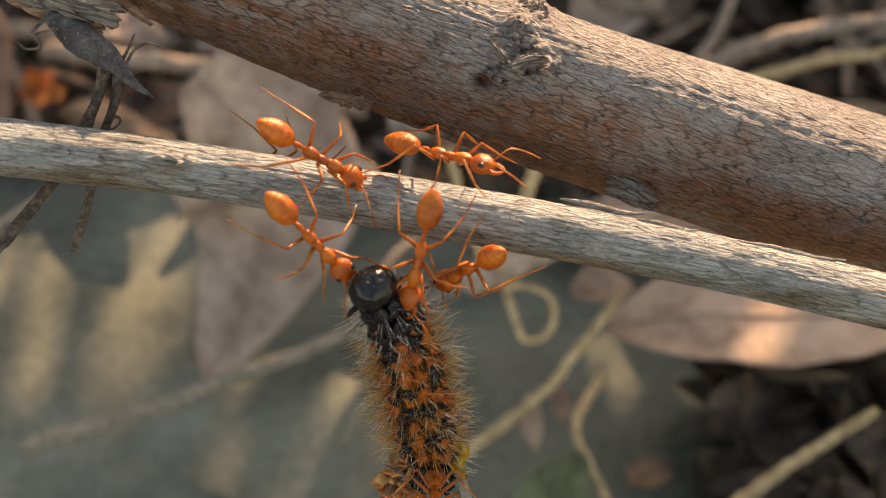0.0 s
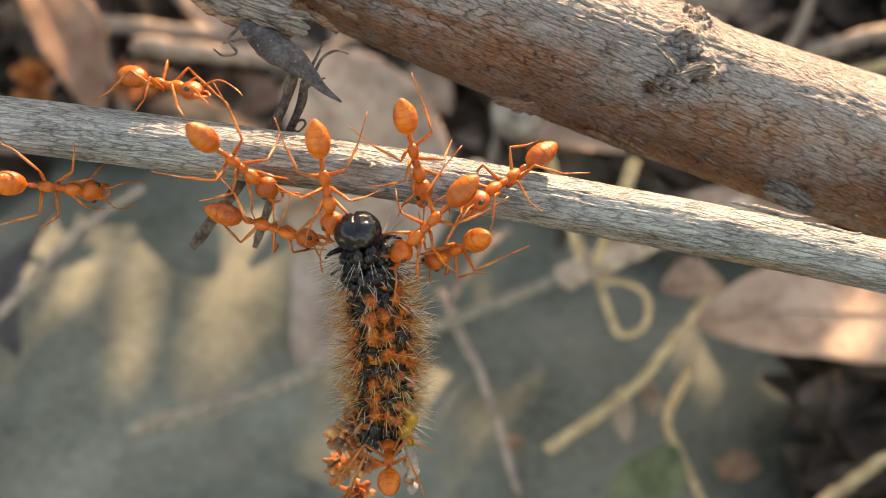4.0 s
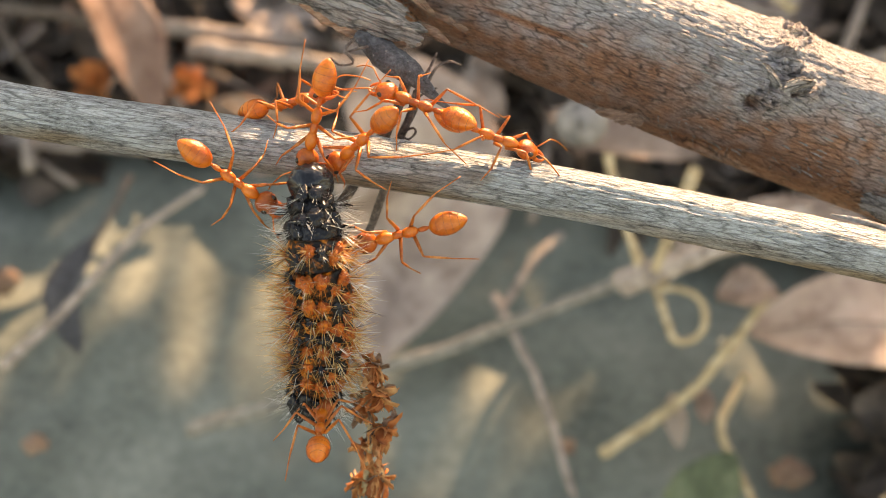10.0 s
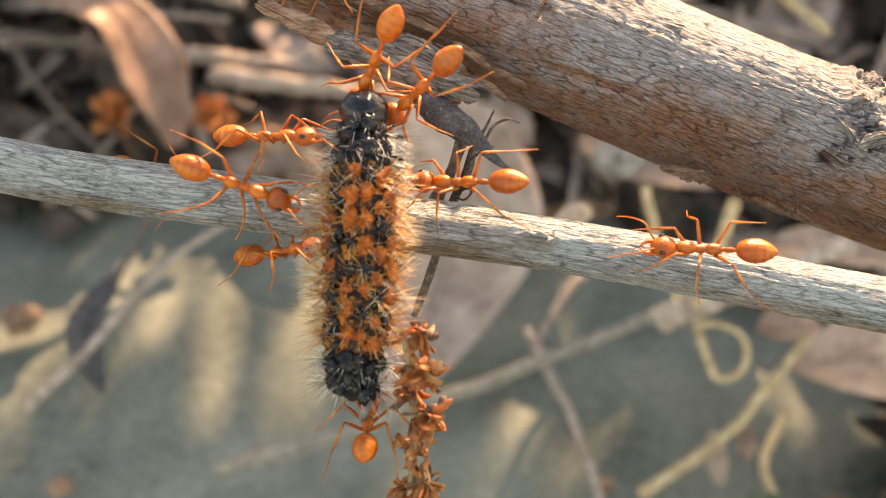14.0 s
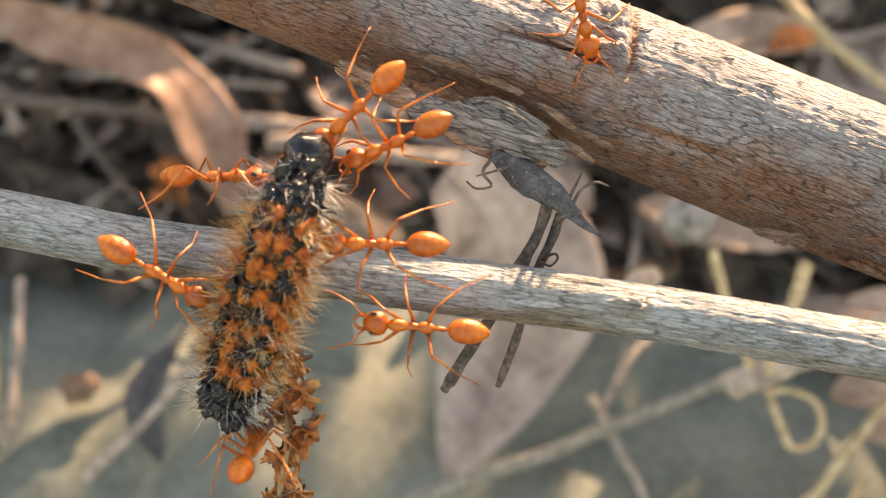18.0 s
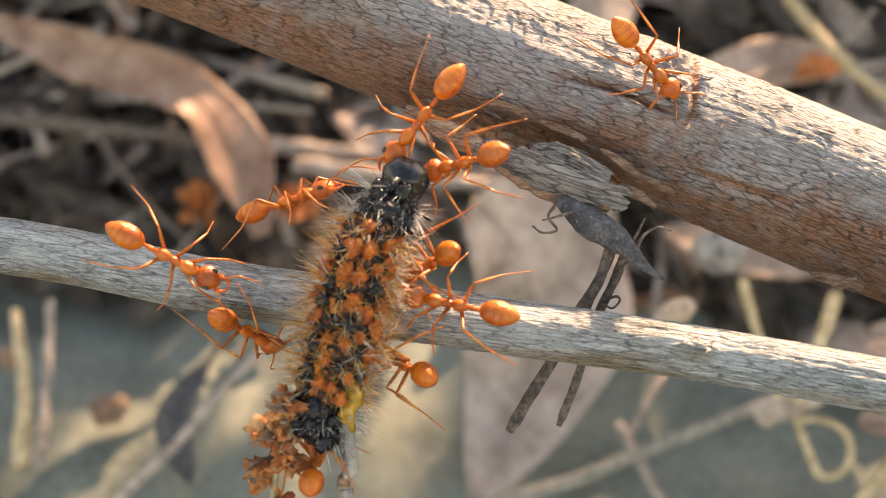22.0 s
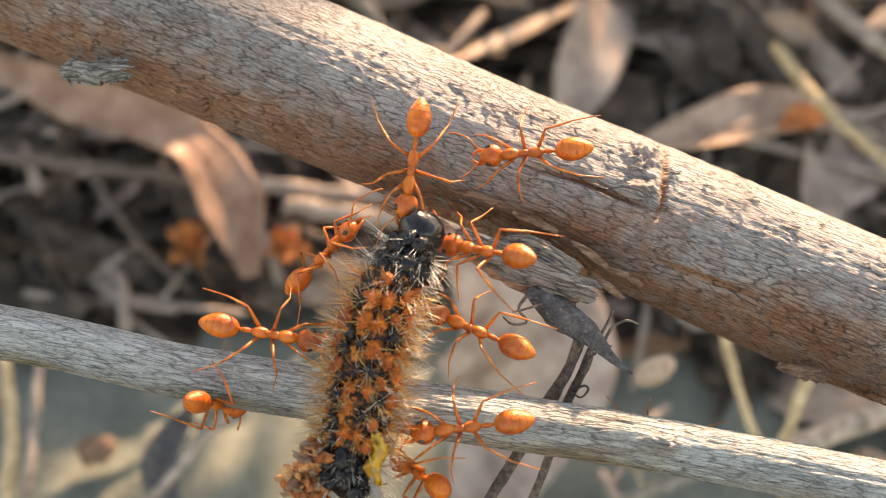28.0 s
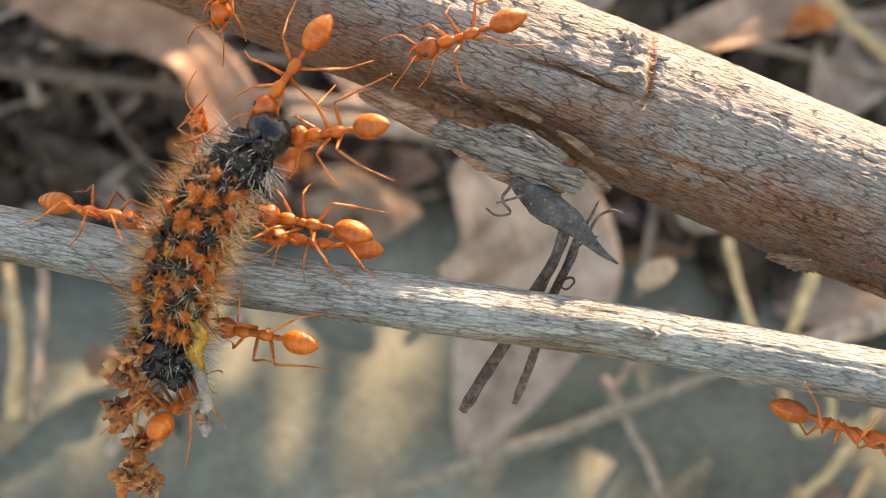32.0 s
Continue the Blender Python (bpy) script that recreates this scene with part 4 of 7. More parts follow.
leaf([(-60.7, 70.9, -313.5), (-46.8, 58.7, -297.4), (-29.4, 43.4, -290.4)], 8, LEAF_GREY, "grey dry leaf under the branch")
leaf([(20.8, 30.5, -268.4), (33.3, 23.2, -257.1), (53.4, 19.7, -259.3)], 7, LEAF_BROWN, "brown dry leaf among the litter", curl=0.4)
leaf([(55.2, 7.0, -240.9), (67.6, 4.7, -236.3), (85.5, 2.5, -239.7)], 5, LEAF_BROWN, "brown dry leaf under the twig", curl=0.5)

# sticks, straws and stems
rod([(-51.8, -35.5, -223.5), (-25.8, -27.8, -226.0), (9.6, -15.5, -229.8), (34.9, -6.1, -235.1)], 1.6, DULL_STICK, "dull grey fallen stick lying across the earth")
rod([(-74.5, 53.5, -289.9), (-49.2, 50.3, -287.2), (-21.9, 47.3, -290.3)], 2.2, STICK, "pale pinkish stick among the litter")
rod([(-142.1, 59.7, -279.8), (-103.9, 54.4, -272.8), (-72.7, 50.3, -274.6)], 1.7, STEM, "dark grey stick among dark litter")
rod([(-64.3, 47.5, -285.6), (-44.5, 44.2, -279.7), (-15.7, 41.6, -283.6)], 2.4, STICK, "sunlit stick under the branch")
rod([(25.7, -38.4, -217.1), (40.9, -28.0, -216.7), (49.4, -18.5, -216.8), (56.8, -9.8, -218.9)], 1.15, STRAW, "bent yellow straw on the earth", "straw", "straw")
rod([(31.2, 1.1, -217.7), (35.1, -7.1, -216.0), (37.1, -14.1, -212.7), (38.4, -17.2, -211.4), (42.0, -16.6, -211.9), (43.9, -13.1, -212.3), (42.9, -9.6, -213.9), (39.1, -7.9, -215.3), (36.5, -8.1, -215.1)], 0.8, STRAW,
    "curled dry yellow tendril", "tendril", "tendril", count=70)
rod([(40.5, -2.0, -220.2), (38.4, -5.1, -220.2), (36.3, -8.3, -220.2)], 1.1, STRAW, "short piece of yellow straw", "straw", "straw")
rod([(68.2, -47.7, -202.8), (80.2, -40.1, -204.0), (98.1, -30.3, -206.9)], 1.3, STRAW, "long smooth yellow-green stem", "stem", "stem")
rod([(54.1, -24.7, -224.7), (48.0, -33.1, -217.6), (49.9, -39.8, -214.7), (53.9, -48.5, -212.6)], 1.0, STRAW, "thin pale stem beside green leaf", "stem", "stem")
rod([(-70.3, 14.6, -252.4), (-72.4, 6.0, -245.2), (-75.7, -1.0, -241.9)], 0.8, STEM, "thin dark stalk of withered leaf", "stalk", "stalk")
rod([(-85.6, -23.5, -220.4), (-75.3, -11.8, -227.7), (-64.7, 1.8, -236.5), (-53.0, 11.8, -244.9)], 1.0, STICK, "thin whitish straw on the earth", "straw", "straw")
rod([(6.9, -10.1, -237.0), (11.1, -18.5, -229.9), (15.6, -28.7, -223.9), (20.6, -46.0, -214.7)], 1.0, STICK, "thin grey-yellow stem with a node", "stem", "stem")
rod([(26.0, 16.2, -212.0), (27.9, 7.5, -209.9), (31.2, -3.9, -208.2)], 0.9, STRAW, "upright yellow straw behind the branch", "straw", "straw")
rod([(41.4, 13.4, -209.6), (37.2, 3.8, -206.9), (33.9, -4.7, -207.5)], 1.2, STRAW, "broad yellow straw behind the branch", "straw", "straw")
rod([(51.6, 85.2, -280.4), (58.9, 65.0, -260.8), (70.9, 49.9, -250.7)], 1.5, STRAW, "slanting yellow-green stem in litter", "stem", "stem")
rod([(69.9, 109.1, -313.5), (76.8, 94.2, -298.3), (87.4, 80.6, -289.5)], 2.4, STICK, "pale stem at the edge of the litter", "stem", "stem")
rod([(28.4, -7.5, -215.6), (41.0, -2.4, -214.7), (64.3, 6.5, -219.6)], 2.6, STICK, "grey stick behind the twig")
rod([(-106.7, -17.8, -227.9), (-108.8, -3.4, -234.8), (-115.4, 12.1, -245.2)], 1.6, STRAW, "upright yellow grass straw", "straw", "straw")
rod([(-105.7, -18.7, -234.9), (-109.0, -1.8, -246.5), (-111.7, 14.6, -255.1)], 1.2, STICK, "thin upright brown plant stem", "stem", "stem")
rod([(84.6, 37.9, -266.8), (104.3, 44.7, -264.7), (132.5, 49.3, -271.1)], 2.2, STICK, "slanting grey stick in the litter")
rod([(88.5, 32.3, -254.2), (105.9, 37.0, -255.6), (130.5, 40.5, -261.2)], 1.4, STRAW, "slanting yellow stem in the litter", "stem", "stem")
rod([(-112.8, 54.9, -286.3), (-97.7, 38.2, -274.9), (-83.0, 25.9, -269.8)], 0.9, STEM, "thin grey twig in the litter")
rod([(21.6, 2.3, -250.0), (15.1, -3.4, -242.5), (8.9, -12.2, -235.2)], 1.0, STICK, "thin pale twig on the earth")

# an unseen shrub added to shade the place; the low sun comes through its gaps
def build_shade_shrub():
    shrub = new("shrub")
    shrub.matrix_world = pose(0.1, 0.62, 0)
    rng = random.Random(44)
    # openings set where sun patches should fall: round ones (x, z, half width, half height), and a slanting one crossed
    # by stems
    gaps = [(58, 238, 10, 7), (70, 231, 10, 7), (178, 245, 7, 3), (96, 200, 18, 5), (159, 250, 8, 4)]
    along, across, heart = Vector((0.64, 0.77)), Vector((0.77, -0.64)), Vector((110, 228))

    def clear(px, pz, room):
        d = (Vector((px, pz)) - heart).dot(across)
        if -17 - room < d and px < 126 + room and 200 - room < pz < 239 + room:
            return True
        return any(((px - gx) / (gw + room)) ** 2 + ((pz - gz) / (gh + room)) ** 2 < 1 for gx, gz, gw, gh in gaps)

    verts, faces = [], []

    def leaves(x0, x1, z0, z1, step, low, high, margin):
        """Rows of leaves that leave the openings free."""
        z = z0
        while z < z1:
            x = x0
            while x < x1:
                px, pz = x + rng.uniform(-0.6, 0.6) * step, z + rng.uniform(-0.6, 0.6) * step
                x += step
                top = 352 + 8 * math.sin(px * 0.05) if px > 164 else 560
                if pz > top or (pz > 385 and rng.random() < 0.45):
                    continue
                size = rng.uniform(low, high)
                if clear(px, pz, margin * size):
                    continue
                m = Matrix.Translation((px - 100, rng.uniform(-25, 25), pz)) @ Euler((rng.gauss(0, 0.35), rng.uniform(0, 6.28), rng.gauss(0, 0.35))).to_matrix().to_4x4()
                k0 = len(verts)
                for j in range(5):
                    t = j / 4
                    w = size * 0.55 * math.sin(math.pi * (0.06 + 0.88 * t))
                    for u in (-1, 0, 1):
                        verts.append((m @ Vector((u * w, 0.25 * w * u * u, (t - 0.5) * 2 * size))) * MM)
                for j in range(4):
                    for u in range(2):
                        a = k0 + j * 3 + u
                        faces.append((a, a + 1, a + 4, a + 3))
            z += step

    leaves(-190, 470, 4, 570, 8.5, 9, 14, 1.0)
    leaves(20, 200, 170, 290, 3.4, 3.0, 4.6, 0.9)
    solid("foliage", verts, faces, LEAF_GREEN, shrub)
    for k in range(9):
        x = -230 + 60 * k
        v, f, u = mm(tube(curve_points([(x * 0.8, 0, -5), (x, 8, 120), (x + rng.uniform(-20, 20), -6, 340 if x > 60 else 540)], 14), lambda t: 2.6 - 1.6 * t, 7))
        solid("stem", v, f, STEM, shrub)
    # two stems laid over the slanting opening to cast stripes on the earth
    for d, r in ((-4.0, 2.8), (-14.5, 1.3)):
        a, c = heart - along * 60 + across * d, heart + along * 50 + across * (d + 1)
        v, f, u = mm(tube(curve_points([(a.x - 100, 6, a.y), ((a.x + c.x) / 2 - 100, 4, (a.y + c.y) / 2), (c.x - 100, 8, c.y)], 12), r, 8))
        solid("stem", v, f, STEM, shrub)
    # thin unseen grass blades that cross the openings and soften the light
    for k in range(4):
        d, s0 = rng.uniform(-20, 30), rng.uniform(-45, -25)
        a, c = heart + along * s0 + across * d, heart + along * rng.uniform(20, 45) + across * (d + rng.gauss(0, 3))
        v, f, u = mm(tube(curve_points([(a.x - 100, rng.uniform(-20, 20), a.y), ((a.x + c.x) / 2 - 100 + rng.gauss(0, 1), 0, (a.y + c.y) / 2), (c.x - 100, rng.uniform(-20, 20), c.y)], 8), rng.uniform(0.3, 0.7), 5))
        solid("blade", v, f, LEAF_GREEN, shrub)
    tagged(shrub, "unseen leafy green shrub added behind the litter for shade", "shrub")


build_shade_shrub()

# seed husk, pebble and crumbs
v, f, u = ball((0, 0, 0), (4.4, 4.0, 4.2), 14, 18)
v = [spot(Vector((19.8, 20.3, -197.2)) + p * (1 + 0.12 * noise.noise(p * 0.5))) for p in v]
tagged(solid("seed_husk", v, f, NUT), "round grey seed husk on the litter", "seed")
v, f, u = ball((0, 0, 0), (3.4, 2.0, 2.0), 10, 14)
turn = Matrix.Rotation(radians(30), 3, "Z")
v = [spot(Vector((11.1, 10.0, -188.6)) + turn @ (p * (1 + 0.12 * noise.noise(p * 0.8)))) for p in v]
tagged(solid("pebble", v, f, LEAF_PALE), "small pale oval seed", "seed")
for place, size in (((-97.0, -8.4, -248.8), 4.0), ((-121.9, 2.5, -258.0), 3.2), ((-80.9, -38.5, -224.9), 2.4), ((20.3, -38.3, -225.0), 2.0), ((60.9, -42.0, -218.0), 3.6), ((-96.9, -7.2, -248.5), 2.2)):
    v, f, u = ball((0, 0, 0), (size, size * 0.8, size * 0.6), 10, 14)
    v = [spot(Vector(place) + p * (1 + 0.5 * noise.noise(p * 0.45 + Vector(place)))) for p in v]
    tagged(solid("crumb", v, f, RAW_WOOD), "brown crumb of rotten bark", "crumb")


def dry_flower(centre, size, seed):
    """A crumpled rust-coloured flower head of many petals."""
    rng = random.Random(seed)
    flower = new("dry_flower")
    flower.matrix_world = at(*centre)
    for k in range(16):
        d = Vector((rng.gauss(0, 1), rng.gauss(0.2, 1), rng.gauss(0.4, 0.8))).normalized()
        v, f, u = ball((0, 0, 0), (size * 0.28, size * 0.5, size * 0.07), 7, 9)
        q = d.to_track_quat("Y", "Z").to_matrix()
        v = [(q @ (p + Vector((0, size * 0.5, 0.3 * size * noise.noise(p * 1.3))))) * MM for p in v]
        solid("petal", v, f, ORANGE_DRY, flower)
    tagged(flower, "crumpled rust-orange dry flower on the litter", "dry flower")


dry_flower((-84.9, 36.8, -273.7), 6.0, 1)
dry_flower((-61.3, 36.9, -273.7), 5.5, 2)


def litter(label, material, seed, places, low, high, flat=0.5):
    """Leaves too many to count, as one mesh: places are (x, y, height) in metres."""
    rng = random.Random(seed)
    verts, faces = [], []
    for x, y, z in places:
        size, wide = rng.uniform(low, high), rng.uniform(0.2, 0.5)
        m = Matrix.Translation((x, y, z)) @ Euler((rng.gauss(0, flat), rng.gauss(0, flat), rng.uniform(0, 6.28))).to_matrix().to_4x4()
        c, k0 = rng.uniform(-0.6, 0.9), len(verts)
        twist = rng.gauss(0, 0.5)
        for j in range(9):
            t = j / 8
            w = size * wide * math.sin(math.pi * (0.02 + 0.95 * t)) ** 0.8
            for u in (-1, -0.5, 0, 0.5, 1):
                verts.append(m @ Vector((u * w, (t - 0.5) * 2 * size, c * w * u * u + 0.6 * c * size * (t - 0.5) ** 2 + twist * u * w * (t - 0.5))))
        for j in range(8):
            for u in range(4):
                a = k0 + j * 5 + u
                faces.append((a, a + 1, a + 6, a + 5))
    tagged(solid("leaf_litter", verts, faces, material), label, "leaf litter", kind="stuff")


def litter_places(seed, count, high, near=False):
    """Behind the clear patch of earth, in the hollow at its near edge, and thinly all about."""
    rng = random.Random(seed)
    out = []
    for k in range(count):
        r = rng.random()
        if r < 0.62:
            x, y = rng.uniform(-0.26, 0.26), rng.uniform(0.165, 0.5)
            edge = 0.208 + 0.008 * math.sin(x * 40) - 0.04 * max(0.0, min(1.0, (x + 0.005) / 0.04)) - 0.022 * max(0.0, min(1.0, (-0.07 - x) / 0.02))
            if y < edge:
                continue
            z = high * rng.random() ** 1.5 * min(1.0, 0.04 + ((y - edge) / 0.10) ** 1.5)
        elif r < 0.76:
            if not near:
                continue
            x, y = rng.uniform(0.066, 0.2), rng.uniform(0.05, 0.128)
            if x < 0.072 + 0.3 * (y - 0.09):
                continue
            z = 0.4 * high * rng.random()
        else:
            x, y = rng.gauss(0, 0.5), rng.gauss(0.45, 0.45)
            if -0.16 < x < 0.2 and y < 0.2:
                continue
            z = 0.3 * high * rng.random()
        out.append((x, y, 0.001 + z))
    return out


litter("brown layer of small rotting leaves, darkened for the shade between them", LEAF_DARK, 21, litter_places(1, 6200, 0.028, True), 0.006, 0.02)
litter("faded brown dry leaves strewn over the litter", LEAF_BROWN, 22, litter_places(2, 420, 0.034), 0.008, 0.022)
litter("greyish dry leaves strewn over the litter", LEAF_GREY, 23, litter_places(3, 380, 0.036), 0.008, 0.026)

litter("tan broken leaf pieces strewn over the litter", LEAF_PEACH, 24, litter_places(7, 300, 0.034), 0.005, 0.015)


def stalks():
    """Broken stalks and twigs in the litter, as one mesh."""
    rng = random.Random(31)
    pieces = []
    for x, y, z in litter_places(4, 800, 0.036):
        if y < 0.17:
            continue
        a, b = rng.uniform(0, 6.28), rng.gauss(0, 0.2)
        long = rng.uniform(0.008, 0.035)
        d = Vector((math.cos(a) * math.cos(b), math.sin(a) * math.cos(b), math.sin(b)))
        p = Vector((x, y, z + 0.003))
        n = Vector((-d.y, d.x, 0)) * rng.gauss(0, 0.12) * long
        pieces.append(tube([p - d * long, p - d * 0.3 * long + n * 0.8, p + n, p + d * 0.5 * long + n * 0.6, p + d * long], rng.uniform(0.0005, 0.0016), 6))
    v, f, u = join(pieces)
    tagged(solid("broken_stalk", v, f, STICK), "pale broken stalks and twigs strewn over litter", "stalks", kind="stuff")


stalks()


# dark leaf and stems that hang from the broken fork
def build_dark_leaf():
    thing = new("dark_leaf")
    thing.matrix_world = at(-6, 12, -102)
    inv = thing.matrix_world.inverted()
    n, m = 34, 10
    line = curve_points([(-10.8, 17.9, -102.6), (-9.4, 16.9, -102.3), (-8.0, 15.8, -102.0), (-5.6, 14.1, -101.8), (-3.8, 12.2, -101.7), (-2.2, 11.0, -101.6)], n)
    size = [0.5, 0.75, 1.05, 1.25, 1.3, 1.1, 0.7, 0.42, 0.25, 0.08]
    top = []
    for i, p in enumerate(line):
        t = i / (n - 1) * 9
        k = min(8, int(t))
        w = size[k] + (size[k + 1] - size[k]) * (t - k)
        way = (line[min(i + 1, n - 1)] - line[max(i - 1, 0)]).normalized()
        across = Vector((0, 0, 1)).cross(way).normalized()
        for j in range(m + 1):
            u = 2 * j / m - 1
            top.append(p + across * u * w * (1 + 0.2 * noise.noise(Vector((i * 0.4, u * 2, 0)))) + Vector((0, 0, -0.5 * w * u * u + 0.15 * noise.noise(Vector((i * 0.3, u * 3, 7))))))
    k0 = len(top)
    pts = top + [p - Vector((0, 0, 0.16)) for p in top]
    faces = []
    for i in range(n - 1):
        for j in range(m):
            a = i * (m + 1) + j
            faces += [(a, a + 1, a + m + 2, a + m + 1), (a + m + 1 + k0, a + m + 2 + k0, a + 1 + k0, a + k0)]
        for j in (0, m):
            a, c = i * (m + 1) + j, (i + 1) * (m + 1) + j
            faces.append((a, c, c + k0, a + k0) if j == 0 else (c, a, a + k0, c + k0))
    solid("blade", [inv @ spot(p) for p in pts], faces, DARK_LEAF, thing)
    curls = [([(-10.9, 17.4, -102.4), (-11.6, 16.3, -101.8), (-10.9, 15.2, -101.6), (-12.1, 15.0, -101.8), (-12.9, 15.6, -102.0)], 0.16),
             ([(-9.7, 16.7, -102.2), (-10.9, 16.3, -101.8), (-12.1, 16.0, -101.8)], 0.14),
             ([(-4.7, 13.2, -102.5), (-3.8, 14.8, -102.3), (-2.6, 15.4, -102.2), (-1.6, 15.1, -102.3)], 0.16),
             ([(-5.1, 13.7, -102.8), (-4.4, 14.8, -102.6), (-3.7, 16.2, -102.4)], 0.18)]
    for pts, r in curls:
        v, f, u = tube(curve_points(pts, 16), lambda t: r * (1 - 0.5 * t), 7)
        solid("curled_vein", [inv @ spot(p) for p in v], f, STEM, thing)
    tagged(thing, "dark shrivelled leaf hanging from the broken fork", "leaf")


build_dark_leaf()


def build_stem(points, radius, label, twirl=()):
    thing = new("hanging_twig")
    thing.matrix_world = at(*points[0])
    inv = thing.matrix_world.inverted()
    v, f, uv = tube(curve_points(points, 60), lambda t: radius * (0.85 + 0.3 * math.sin(2.6 * t)) * (1 if t < 0.98 else 0.7), 12, lambda s, a: radius * 0.55 * noise.noise(Vector((math.cos(a) * 2, math.sin(a) * 2, s * 0.35))))
    solid("stalk", [inv @ spot(p) for p in v], f, STEM, thing)
    for pts in twirl:
        v, f, uv = tube(curve_points(pts, 18), lambda t: 0.14 - 0.06 * t, 6)
        solid("tendril", [inv @ spot(p) for p in v], f, STEM, thing)
    tagged(thing, label, "stem")


build_stem([(-6.3, 14.8, -103.0), (-6.7, 12.8, -104.0), (-8.1, 9.9, -105.0), (-9.5, 7.5, -105.6), (-12.1, 3.3, -104.5), (-14.9, -1.0, -102.0)], 0.45, "dark dry stem hanging behind the twig",
           [[(-7.6, 10.4, -104.5), (-9.0, 8.8, -104.3), (-10.0, 8.5, -104.3)]])
build_stem([(-5.5, 13.0, -103.5), (-5.9, 11.4, -105.0), (-7.1, 9.0, -106.0), (-8.3, 5.1, -107.0), (-10.6, -1.1, -108.5)], 0.36, "thin brown dry stem hanging behind the twig",
           [[(-6.9, 9.5, -105.5), (-5.9, 9.9, -105.0), (-5.6, 9.5, -105.0), (-6.2, 8.9, -105.0), (-6.7, 9.1, -105.0)], [(-5.8, 12.1, -104.0), (-4.6, 13.0, -103.6), (-3.7, 13.3, -103.6)]])
